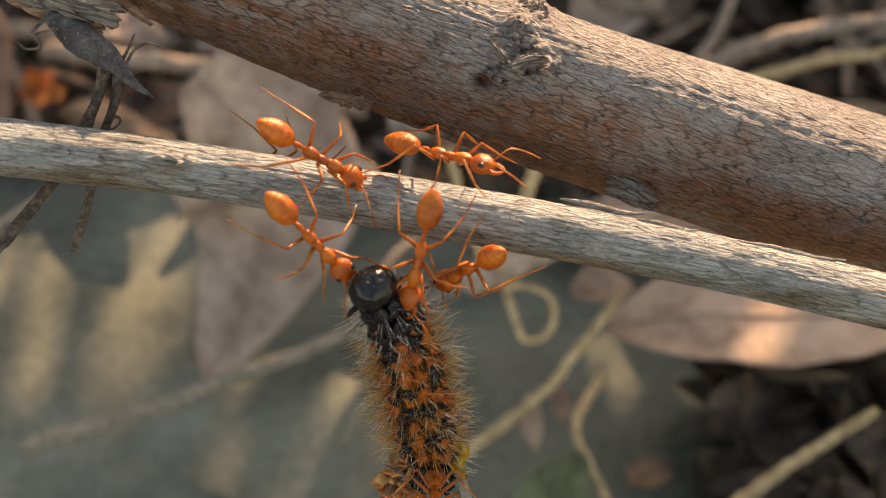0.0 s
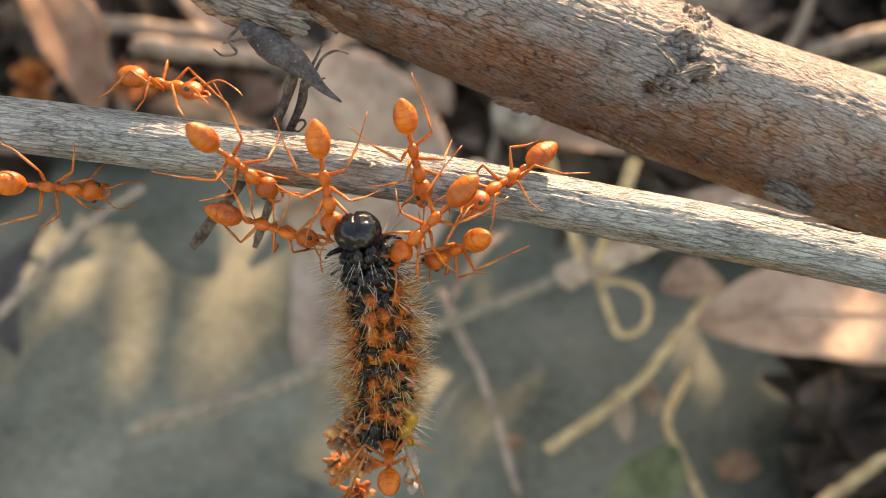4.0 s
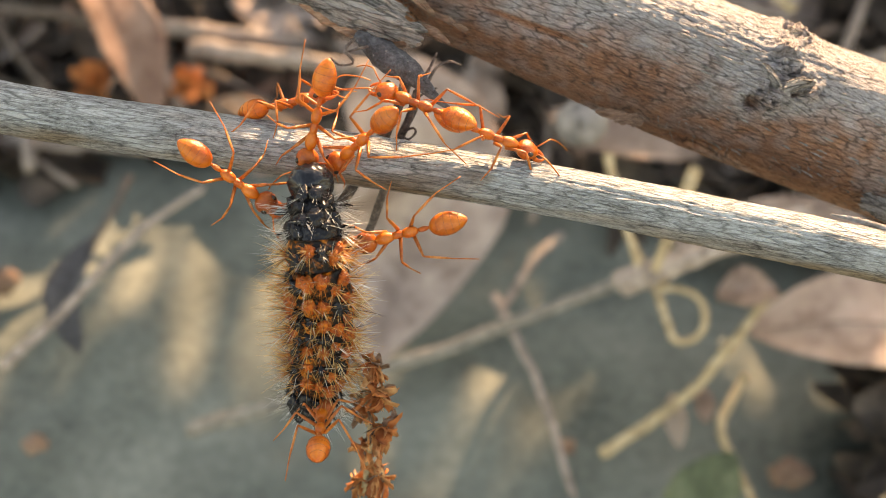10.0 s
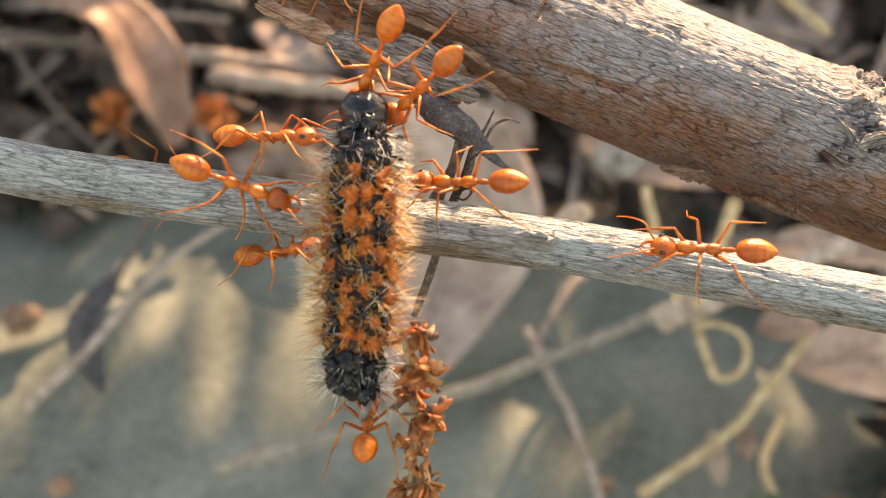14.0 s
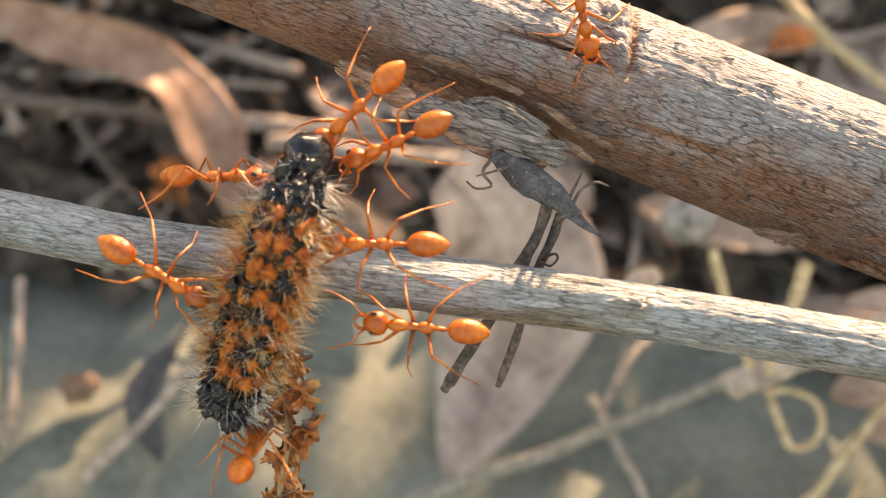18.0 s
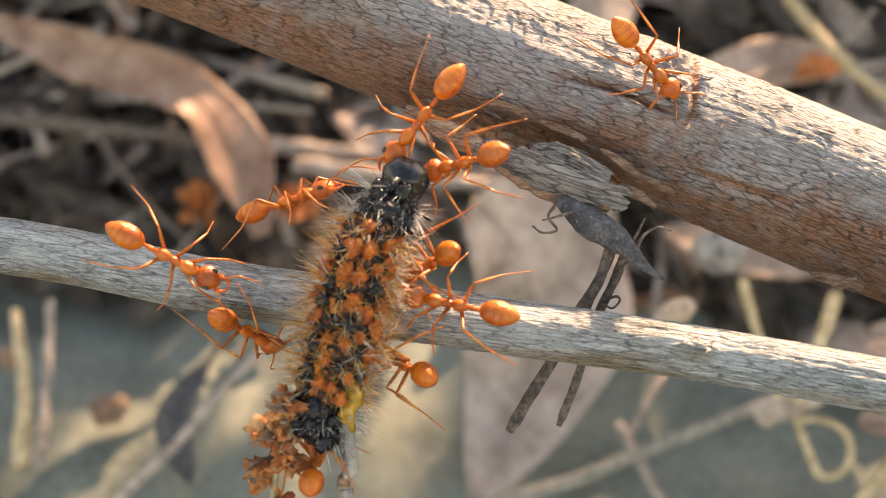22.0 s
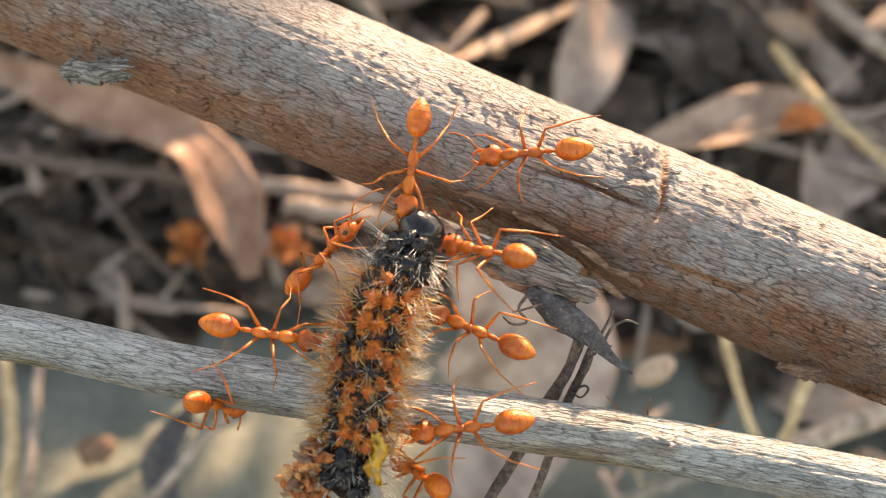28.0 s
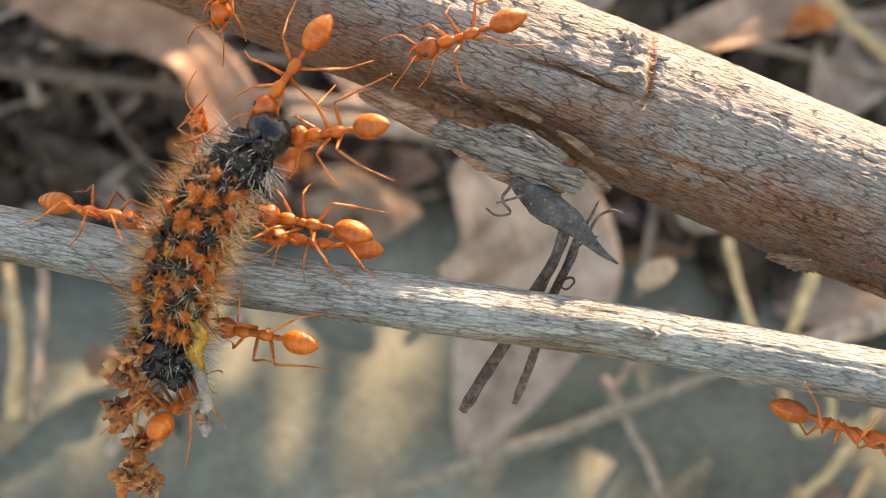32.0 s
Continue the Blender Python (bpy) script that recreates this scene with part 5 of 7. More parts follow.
def motions():
    # ants: each one's way over twig, branch and prey
    walk(ants[0], [
        (0, at(10.79, -0.90, -95.65, -25.5, -0.0, -137.7)), (1, at(5.86, 1.13, -95.63, -21.7, -0.0, -147.6)), (2, at(3.09, 1.93, -95.58, -12.9, -0.0, -153.8)),
        (3, at(-0.31, 3.02, -95.65, -25.5, -0.0, -174.9)), (6, at(-5.91, 5.53, -95.60, -16.9, 0.0, -166.4)), (7, at(-6.71, 7.50, -95.65, -25.1, -0.0, -172.0)),
        (8, at(-8.66, 8.51, -95.57, -11.6, -0.0, 172.2)), (9, at(-11.39, 8.96, -95.61, -18.0, -0.0, 170.5)), (10, at(-13.53, 9.34, -95.63, -22.5, -0.0, 164.8)),
        (11, at(-12.69, 12.99, -95.64, -24.3, -0.0, 178.0)), (12, at(-12.86, 15.42, -95.73, -41.0, -0.0, 168.7)), (13, at(-12.67, 17.07, -95.71, -37.5, -0.0, 159.6)),
        (14, at(-13.23, 18.81, -95.69, -33.6, 0.0, 151.3)), (15, at(-13.73, 19.75, -95.77, -49.9, -0.0, 153.8)), (18, at(-21.21, 20.19, -95.59, -15.3, -0.0, 129.8)),
        (19, at(-23.97, 20.93, -95.57, -11.8, 0.0, 127.6)), (20, at(-23.37, 22.25, -95.59, -14.2, -0.0, 127.0)), (21, at(-23.66, 22.58, -95.66, -26.6, -0.0, 132.7)),
        (22, at(-21.65, 23.17, -95.57, -12.3, -0.0, 139.9)), (23, at(-19.46, 23.30, -95.57, -12.2, -0.0, 155.1)), (24, at(-19.72, 23.92, -95.50, 0.0, 0.0, 160.3)),
        (25, at(-19.82, 24.71, -95.50, 0.0, 0.0, 175.1)), (28, at(-20.17, 27.29, -95.50, 0.0, 0.0, 172.1)), (29, at(-22.02, 27.13, -95.50, 0.0, 0.0, 172.4)),
        (30, at(-23.96, 28.57, -95.51, -1.6, -0.0, 156.1)), (31, at(-25.24, 28.75, -95.61, -19.0, -0.0, 145.4)), (32, at(-27.95, 25.77, -95.50, 0.0, 0.0, 144.0))])
    walk(ants[1], [
        (0, at(11.03, 5.61, -97.15, -26.8, -22.6, -109.2)), (1, at(9.59, 6.02, -97.18, -33.9, -21.2, -107.7)), (2, at(2.18, 8.04, -97.21, -39.8, -19.7, -96.5)),
        (3, at(5.70, 5.76, -97.17, -32.3, -21.5, -141.9)), (6, at(-2.74, 6.48, -97.22, -41.3, -19.3, -161.4)), (7, at(-3.74, 6.04, -97.21, -39.8, 19.7, 145.1)),
        (8, at(-4.98, 8.92, -97.20, -38.4, 20.1, 134.9)), (8.5, at(-3.54, 10.23, -97.23, -36.6, -0.2, 172.4)), (9, at(-2.11, 11.55, -97.25, -47.8, -17.4, -148.6)),
        (9.5, at(-3.61, 11.29, -97.19, -19.3, -6.5, 131.4)), (10, at(-5.12, 11.03, -97.13, -23.5, 23.2, 56.8)), (11, at(-6.49, 15.13, -97.00, 0.0, 25.0, 32.5)),
        (12, at(-9.81, 20.27, -97.15, -27.8, 22.4, 61.7)), (13, at(-10.91, 22.92, -97.11, -21.0, 23.5, 101.7)), (14, at(-15.10, 27.42, -97.20, -36.7, 20.5, 88.0)),
        (15, at(-11.46, 23.84, -97.26, -51.7, 16.1, 100.7)), (16, at(-7.35, 24.94, -97.28, -47.0, -1.0, 163.2)), (17, at(-3.25, 26.05, -97.30, -60.2, -13.1, -133.3)),
        (18, at(-3.61, 28.79, -100.5, -41.0, -0.0, -163.1)), (19, at(-2.98, 28.24, -100.5, -47.5, 0.0, -143.5)), (20, at(-3.43, 29.16, -101.2, -40.1, -0.0, -128.0)),
        (21, at(-3.16, 28.89, -101.2, -40.7, 0.0, -131.1)), (22, at(-3.18, 28.85, -101.9, -35.8, -0.0, -132.2)), (23, at(-3.86, 28.69, -101.9, -47.7, -0.0, -149.7)),
        (24, at(-4.10, 29.11, -101.9, -55.4, 0.0, -148.0)), (25, at(-4.26, 28.84, -101.9, -53.1, -0.0, -150.4)), (26.5, at(-7.54, 29.03, -101.2, -34.5, -10.5, 150.8)),
        (28, at(-10.83, 29.21, -100.6, -16.0, -0.0, 92.0)), (29, at(-13.62, 31.22, -100.3, 0.0, 0.0, 74.5)), (29.3, at(-14.32, 33.81, -100.7, -42.7, 0.0, 63.1)),
        (30, at(-23.78, 39.31, -101.4, -40.9, -0.0, 79.5)), (32, at(-33.82, 34.64, -100.4, -25.1, 0.0, 157.7))])
    walk(ants[2], [
        (0, at(18.57, -2.25, -95.60, -16.6, 9.6, 163.3)), (1, at(14.17, -0.31, -95.62, -20.2, 9.4, 147.7)), (2, at(11.07, -0.64, -95.62, -19.9, 9.4, 143.6)),
        (3, at(7.70, -0.17, -95.57, -11.5, 9.8, 128.9)), (6, at(2.58, 2.34, -95.64, -23.1, 9.2, 137.3)), (7, at(1.43, 3.20, -95.62, -20.4, 9.4, 122.8)),
        (8, at(-2.34, 3.43, -95.58, -12.9, 9.8, 121.4)), (9, at(-1.49, 7.90, -95.63, -22.3, 9.3, 94.9)), (10, at(-10.01, 7.68, -95.73, -41.5, 7.5, 119.2)),
        (11, at(-9.38, 9.88, -95.76, -47.7, 6.8, 101.9)), (12, at(-9.26, 11.59, -95.75, -46.4, 6.9, 74.7)), (13, at(-9.57, 12.88, -95.77, -51.6, 6.3, 78.7)),
        (14, at(-9.79, 16.85, -95.71, -37.1, 8.0, 122.8)), (15, at(-10.57, 18.10, -95.74, -43.5, 7.3, 114.3)), (18, at(-18.37, 17.73, -95.64, -24.5, 9.1, 105.2)),
        (19, at(-21.23, 17.80, -95.61, -17.9, 9.5, 102.8)), (20, at(-20.83, 18.80, -95.64, -23.3, 9.2, 100.7)), (21, at(-21.20, 19.06, -95.66, -27.1, 8.9, 93.7)),
        (22, at(-18.54, 19.86, -95.75, -46.5, 6.9, 88.2)), (23, at(-16.21, 20.60, -95.76, -47.6, 6.8, 93.3)), (24, at(-15.15, 20.27, -95.77, -50.2, 6.4, 94.5)),
        (25, at(-13.96, 20.98, -95.76, -47.8, 6.7, 91.9)), (28, at(-14.60, 20.63, -95.72, -38.8, 7.8, 70.1)), (29, at(-16.83, 20.18, -95.65, -26.0, 9.0, 69.3)),
        (30, at(-20.15, 21.17, -95.67, -28.7, 8.8, 63.4)), (31, at(-21.72, 22.18, -95.66, -28.1, 8.8, 67.0)), (32, at(-24.75, 21.17, -95.66, -28.0, 8.8, 88.8))])
    walk(ants[3], [
        (0, at(22.21, -3.32, -98.79, -59.3, -16.4, 145.7)), (1, at(17.55, -3.20, -98.78, -57.8, -17.1, 141.3)), (2, at(13.56, -2.98, -98.74, -48.0, -21.1, 134.5)),
        (3, at(9.11, -2.02, -98.78, -56.3, -17.8, 140.6)), (6, at(4.62, -0.39, -98.80, -61.6, -15.4, 142.0)), (7, at(1.18, 2.17, -98.66, -30.6, -26.4, 95.2)),
        (8, at(-2.63, 2.55, -98.63, -23.9, -27.8, 100.6)), (9, at(-5.56, 4.37, -98.63, -24.0, -27.8, 104.0)), (9.25, at(-3.17, 5.55, -98.68, -46.3, -7.8, 151.6)),
        (9.5, at(-0.78, 6.74, -98.74, -47.9, 21.2, -168.0)), (9.75, at(0.12, 7.64, -98.68, -25.8, -4.3, -129.0)), (10, at(1.03, 8.53, -98.61, -23.0, -37.7, -94.4)),
        (10.5, at(9.10, 7.84, -98.35, 69.3, -63.5, -161.7)), (11, at(20.55, 5.32, -98.50, 0.0, -80.0, -92.6)), (12, at(20.75, 5.70, -98.50, 0.0, -80.0, -83.8)),
        (12.5, at(25.51, 4.02, -98.39, 33.6, -55.3, -129.5)), (13, at(37.54, 2.07, -98.33, 40.4, -42.2, -130.0)), (13.25, at(31.62, 3.30, -98.33, 66.8, 0.3, 167.2)),
        (13.5, at(25.70, 4.54, -98.34, 39.6, 42.6, 103.9)), (14, at(12.25, 4.58, -96.00, 0.0, 30.0, 86.7)), (15, at(-1.27, 6.78, -96.00, 0.0, 30.0, 80.8)),
        (15.5, at(-2.26, 5.94, -96.15, -26.9, 18.0, 78.5)), (18, at(-16.61, 4.07, -98.00, 0.0, -10.0, 84.3)), (19, at(-21.03, 4.11, -99.00, 0.0, -30.0, 82.2)),
        (20, at(-27.25, 3.49, -99.00, 0.0, -60.0, 93.4)), (21, at(-27.98, 5.50, -99.00, 0.0, -40.0, 69.4)), (22, at(-23.39, 4.50, -98.78, -57.2, -17.4, 95.2)),
        (23, at(-20.42, 4.60, -98.80, -62.5, -14.9, 126.5)), (24, at(-18.10, 4.56, -98.80, -62.9, -14.7, 108.7)), (25, at(-17.17, 4.58, -98.82, -67.8, -12.3, 91.3)),
        (28, at(-19.77, 3.06, -98.79, -59.6, -16.3, 94.6)), (29, at(-21.05, 2.51, -98.78, -60.5, -22.5, 98.0)), (30, at(-26.53, 4.06, -98.77, -58.4, -23.8, 97.8)),
        (31, at(-28.48, 5.59, -98.71, -44.3, -31.0, 91.3)), (32, at(-30.93, 5.46, -98.62, -25.1, -37.2, 97.0))])
    walk(ants[4], [
        (0, at(20.83, 5.61, -97.85, 37.4, -43.4, -135.1)), (1, at(20.22, 4.21, -97.76, 69.7, -43.7, 170.6)), (2, at(20.09, 4.06, -97.74, 72.4, -39.8, 170.5)),
        (3, at(24.44, 4.78, -98.00, 0.0, -80.0, -102.8)), (3.25, at(20.00, 4.98, -97.90, 69.6, -17.5, 179.7)), (3.5, at(15.56, 5.18, -97.81, 62.7, 51.5, 162.7)),
        (4.5, at(10.31, 2.03, -99.06, -8.7, 11.8, 141.1)), (5.5, at(5.05, -1.12, -100.31, -70.6, -21.6, 169.5)), (6, at(3.11, -1.69, -100.31, -70.6, -21.6, 161.0)),
        (7, at(2.62, -1.82, -100.08, -33.0, -66.5, 125.8)), (8, at(-1.28, -1.57, -100.02, -11.0, -69.7, 104.8)), (9, at(-3.70, -1.23, -99.00, 0.0, -60.0, 91.0)),
        (10, at(-6.40, 0.37, -96.07, -12.1, -19.6, 107.7)), (11, at(-7.23, 2.46, -95.50, 0.0, 0.0, 96.0)), (12, at(-7.79, 4.36, -95.50, 0.0, 0.0, 90.0)),
        (13, at(-7.18, 8.16, -95.58, -12.4, -0.0, 102.3)), (14, at(-6.46, 9.86, -96.13, -24.3, 27.8, 76.0)), (15, at(-7.57, 11.41, -97.10, -18.6, 28.7, 74.9)),
        (18, at(-19.55, 10.30, -96.00, 0.0, 0.0, 88.5)), (19, at(-22.16, 10.56, -96.00, 0.0, 0.0, 90.8)), (20, at(-22.43, 12.18, -96.00, 0.0, 30.0, 80.1)),
        (21, at(-24.08, 14.06, -98.19, -39.5, 32.9, 66.1)), (22, at(-21.19, 12.26, -98.30, -63.8, 14.3, 81.4)), (23, at(-19.30, 12.06, -98.30, -61.1, 15.6, 35.4)),
        (24, at(-16.84, 12.67, -98.28, -53.8, 5.9, 49.1)), (25, at(-13.25, 13.47, -98.22, -41.7, 15.2, 64.8)), (28, at(-15.27, 14.46, -98.09, -15.1, 19.4, 62.1)),
        (29, at(-17.97, 14.20, -98.10, -17.8, 19.1, 62.2)), (30, at(-21.97, 15.33, -98.00, 0.0, 20.0, 63.2)), (31, at(-24.29, 15.53, -98.00, 0.0, 20.0, 65.1)),
        (32, at(-27.05, 14.26, -98.04, -6.3, 19.9, 75.9))])
    walk(ants[5], [
        (0, at(-44.76, 4.61, -98.78, -55.8, 11.6, -107.6)), (3, at(-34.69, 3.71, -98.73, -42.5, 15.0, -108.9)), (5.5, at(-16.42, 4.51, -98.72, -39.6, 15.7, -107.9)),
        (6, at(-16.95, 3.69, -98.73, -42.0, 15.1, -98.3)), (7, at(-19.07, 7.54, -96.25, -45.3, -0.0, -164.2)), (8, at(-23.47, 8.89, -96.24, -42.5, -0.0, -131.2)),
        (8.5, at(-20.15, 10.42, -97.58, -10.9, -26.0, -112.4)), (9, at(-16.84, 11.96, -98.92, 23.8, -57.7, -110.7)), (10, at(-16.08, 11.33, -98.82, 50.0, -48.1, -123.2)),
        (11, at(-15.21, 10.98, -98.80, 53.3, -46.0, -136.9)), (12, at(-20.61, 12.33, -97.88, 36.7, -54.3, -134.7)), (13, at(-21.03, 12.60, -96.89, 28.2, -46.4, -112.5)),
        (14, at(-21.44, 13.61, -97.85, 43.3, -51.6, -129.1)), (15, at(-22.40, 14.25, -98.89, 44.7, -62.9, -127.7)), (18, at(-32.01, 15.89, -98.89, 43.4, -63.4, -133.2)),
        (19, at(-34.72, 17.57, -98.87, 49.5, -60.7, -140.7)), (20, at(-34.29, 17.61, -98.84, 55.6, -57.2, -136.8)), (21, at(-34.92, 17.99, -98.84, 57.2, -56.1, -133.1)),
        (22, at(-32.21, 17.45, -98.85, 53.3, -58.6, -124.5)), (23, at(-28.94, 18.24, -98.81, 62.9, -51.4, -133.6)), (24, at(-29.01, 18.11, -98.85, 55.1, -57.5, -129.9)),
        (25, at(-27.48, 18.55, -98.87, 50.3, -60.3, -128.8)), (28, at(-27.58, 20.53, -99.82, 50.1, -48.0, -90.7)), (29, at(-29.52, 20.32, -99.77, 60.1, -40.8, -91.0)),
        (30, at(-31.92, 21.83, -99.77, 52.8, -35.8, -71.9)), (31, at(-33.31, 22.44, -99.77, 53.3, -35.5, -68.6)), (32, at(-36.49, 20.30, -99.73, 62.2, -29.1, -71.0))])
    walk(ants[6], [
        (0, at(-47.20, 11.47, -96.81, 51.3, -47.3, -138.5)), (2, at(-26.19, 8.88, -96.83, 47.3, -49.6, -139.5)), (2.5, at(-12.15, 6.96, -97.22, -39.3, -7.8, -103.0)),
        (3, at(-9.54, 4.66, -95.67, -28.3, -0.0, -135.3)), (6, at(-11.15, 9.52, -97.30, -59.6, -10.4, -115.4)), (6.5, at(-9.71, 9.03, -100.54, -12.6, -41.4, -134.7)),
        (7, at(-8.26, 8.54, -103.78, 58.5, -42.1, 177.2)), (7.5, at(-16.20, 9.88, -103.77, 68.0, -0.8, 154.1)), (8, at(-24.14, 11.22, -103.77, 60.1, 40.8, 131.7)),
        (9, at(-38.08, 15.85, -103.82, 50.1, 48.0, 126.1)), (10, at(-52.16, 14.07, -97.21, -38.1, 7.9, 79.3)), (10.6667, at(-48.59, 13.40, -97.08, -57.2, -31.9, 42.0)),
        (11.3333, at(-45.02, 12.73, -96.94, -24.7, -72.2, -27.1)), (12, at(-41.46, 12.06, -96.80, 53.9, -45.6, -140.2)), (13, at(-30.07, 12.96, -96.87, 32.4, -45.2, -120.6)),
        (14, at(-31.88, 10.84, -105.25, -46.8, -14.0, -92.5)), (14.3333, at(-33.66, 11.44, -105.10, -67.4, 28.2, -57.3)), (14.6667, at(-35.44, 12.04, -104.96, -41.9, 72.9, 2.0)),
        (15, at(-37.22, 12.64, -104.81, 51.8, 47.0, 126.8)), (15.5, at(-43.62, 14.28, -101.05, -11.2, 34.1, 92.7)), (16, at(-50.02, 15.92, -97.28, -53.7, 6.0, 86.7)),
        (32, at(-68.12, 15.01, -97.26, -48.9, 6.6, 82.3))])
    walk(ants[7], [
        (0, at(6.92, 5.65, -107.24, -44.2, 14.6, -110.2)), (1, at(2.18, 2.58, -107.18, -34.4, 25.5, -126.0)), (2, at(-1.23, -1.48, -99.50, 0.0, 60.0, -103.0)),
        (3, at(-5.66, -0.19, -99.50, 0.0, 60.0, -104.3)), (6, at(-9.99, 2.22, -98.10, -20.8, 38.1, -131.8)), (7, at(-12.62, 3.24, -98.11, -20.0, 18.9, -117.2)),
        (8, at(-15.67, 3.88, -98.11, -20.2, 18.9, -120.6)), (9, at(-18.45, 3.92, -98.12, -23.7, 27.9, -128.8)), (10, at(-20.17, 4.67, -96.10, -15.8, -0.0, -125.7)),
        (11, at(-19.78, 9.85, -96.12, -19.8, -0.0, -121.0)), (12, at(-17.28, 7.77, -99.30, -59.3, 10.5, -107.2)), (13, at(-22.55, 9.27, -96.21, -37.2, 0.0, -101.7)),
        (14, at(-23.55, 9.70, -95.57, -12.2, -0.0, -110.4)), (15, at(-23.25, 6.06, -95.64, -23.5, 0.0, -111.0)), (18, at(-35.84, 8.15, -96.02, -3.0, -0.0, -121.4)),
        (19, at(-39.08, 9.78, -96.15, -26.2, -0.0, -133.1)), (20, at(-41.07, 12.04, -95.61, -18.7, -0.0, -114.9)), (21, at(-42.50, 13.94, -96.10, -18.3, -19.1, -106.1)),
        (22, at(-40.95, 12.69, -95.58, -12.9, -0.0, -118.3)), (23, at(-39.39, 10.06, -96.00, 0.0, -0.0, -133.6)), (24, at(-32.70, 9.75, -95.66, -27.0, -0.0, -111.1)),
        (25, at(-29.64, 10.79, -95.50, 0.0, -0.0, -95.0)), (28, at(-31.33, 13.95, -95.54, -6.6, -9.9, -98.2)), (29, at(-33.47, 13.95, -96.00, 0.0, -30.0, -103.4)),
        (30, at(-38.24, 16.06, -97.99, 4.7, -59.9, -103.7)), (31, at(-40.34, 16.67, -98.88, 37.0, -54.1, -130.9)), (32, at(-43.91, 15.18, -97.92, 24.3, -57.6, -122.1))])
    walk(ants[8], [
        (0, at(-60.19, 13.77, -97.81, 51.5, -47.2, -133.7)), (2, at(-26.58, 9.06, -97.83, 47.5, -49.5, -130.0)), (2.5, at(-8.35, 5.56, -97.84, 38.9, -42.8, -127.7)),
        (3, at(-10.78, 7.83, -103.86, 33.7, -44.7, -123.0)), (3.5, at(-16.62, 11.92, -97.94, 20.5, -58.4, -112.0)), (4.5, at(-15.11, 12.22, -97.89, 69.0, -7.3, 173.9)),
        (5.5, at(-13.60, 12.51, -97.85, 43.1, 51.7, 118.7)), (6, at(-19.80, 12.13, -97.95, 15.4, 59.1, 115.0)), (6.5, at(-30.95, 13.72, -97.88, 35.6, 54.6, 115.9)),
        (7, at(-39.96, 14.20, -97.92, 26.5, 57.2, 108.5)), (8, at(-52.41, 14.25, -97.89, 34.7, 54.9, 115.3)), (32, at(-69.41, 26.14, -97.86, 41.3, 52.5, 124.2))])
    walk(ants[9], [
        (0, at(69.60, -13.80, -96.17, -30.3, 17.5, 74.5)), (18, at(31.77, 4.73, -96.19, -33.6, 16.9, 70.6)), (19.5, at(10.76, 5.88, -96.20, -37.2, 16.2, 71.6)),
        (20, at(-3.87, 4.76, -96.00, 0.0, 10.0, 88.7)), (20.5, at(-12.30, 5.38, -96.10, -16.5, -0.0, 86.2)), (21, at(-19.12, 8.33, -96.00, 0.0, 0.0, 79.4)),
        (22, at(-19.20, 9.07, -96.10, -16.8, 0.0, 78.0)), (23, at(-17.51, 7.95, -96.14, -22.7, 0.0, 89.5)), (24, at(-15.82, 6.71, -96.16, -27.8, 0.0, 114.6)),
        (25, at(-14.88, 5.32, -95.62, -20.2, -0.0, 124.7)), (28, at(-15.87, 6.81, -95.50, 0.0, 10.0, 97.3)), (29, at(-17.92, 7.76, -96.07, -10.8, -0.0, 83.1)),
        (29.5, at(-14.39, 6.61, -96.11, -17.8, -0.0, 63.9)), (30, at(-12.60, 8.48, -96.15, -25.7, 0.0, 57.1)), (31, at(-17.68, 11.10, -97.88, 37.0, 54.1, 112.3)),
        (32, at(-26.53, 12.76, -99.91, 27.4, 57.0, 105.3))])
    walk(ants[10], [
        (0, at(117.23, -42.33, -99.10, -41.7, -64.0, 114.9)), (20, at(61.61, -11.99, -99.22, -66.8, -47.3, 137.4)), (25.5, at(45.60, -5.45, -99.15, -53.8, -58.3, 127.7)),
        (27.5, at(17.20, 2.14, -107.12, -35.2, -54.8, 109.9)), (28.4, at(-8.26, 7.55, -107.09, -27.0, -57.0, 103.8)), (28.7, at(-10.78, 6.74, -105.69, -67.6, -20.4, 153.1)),
        (29, at(-13.29, 5.94, -104.30, -73.4, 26.4, 174.7)), (30, at(-8.99, 3.82, -100.00, 0.0, 60.0, -107.7)), (31, at(4.42, -0.23, -100.00, 0.0, 80.0, -95.7)),
        (32, at(14.65, -1.76, -100.00, 0.0, 80.0, -109.9))])
    walk(ants[11], [
        (0, at(70.47, 4.43, -103.87, 39.4, 53.2, 112.9)), (27, at(41.55, 20.15, -103.90, 29.6, 56.4, 106.5)), (28.3, at(23.61, 25.15, -103.86, 41.8, 52.2, 111.0)),
        (28.7, at(9.26, 27.96, -103.84, 46.7, 49.9, 90.4)), (29, at(3.70, 32.42, -107.96, 14.1, 59.2, 76.9)), (29.3, at(-2.78, 34.36, -106.87, 30.8, 45.7, 98.7)),
        (30, at(-9.33, 32.88, -104.25, -46.8, 14.0, 92.4)), (31, at(-10.90, 28.94, -102.20, -34.1, 0.0, 135.9)), (32, at(-14.63, 29.59, -101.08, -13.5, 19.5, 100.9))])
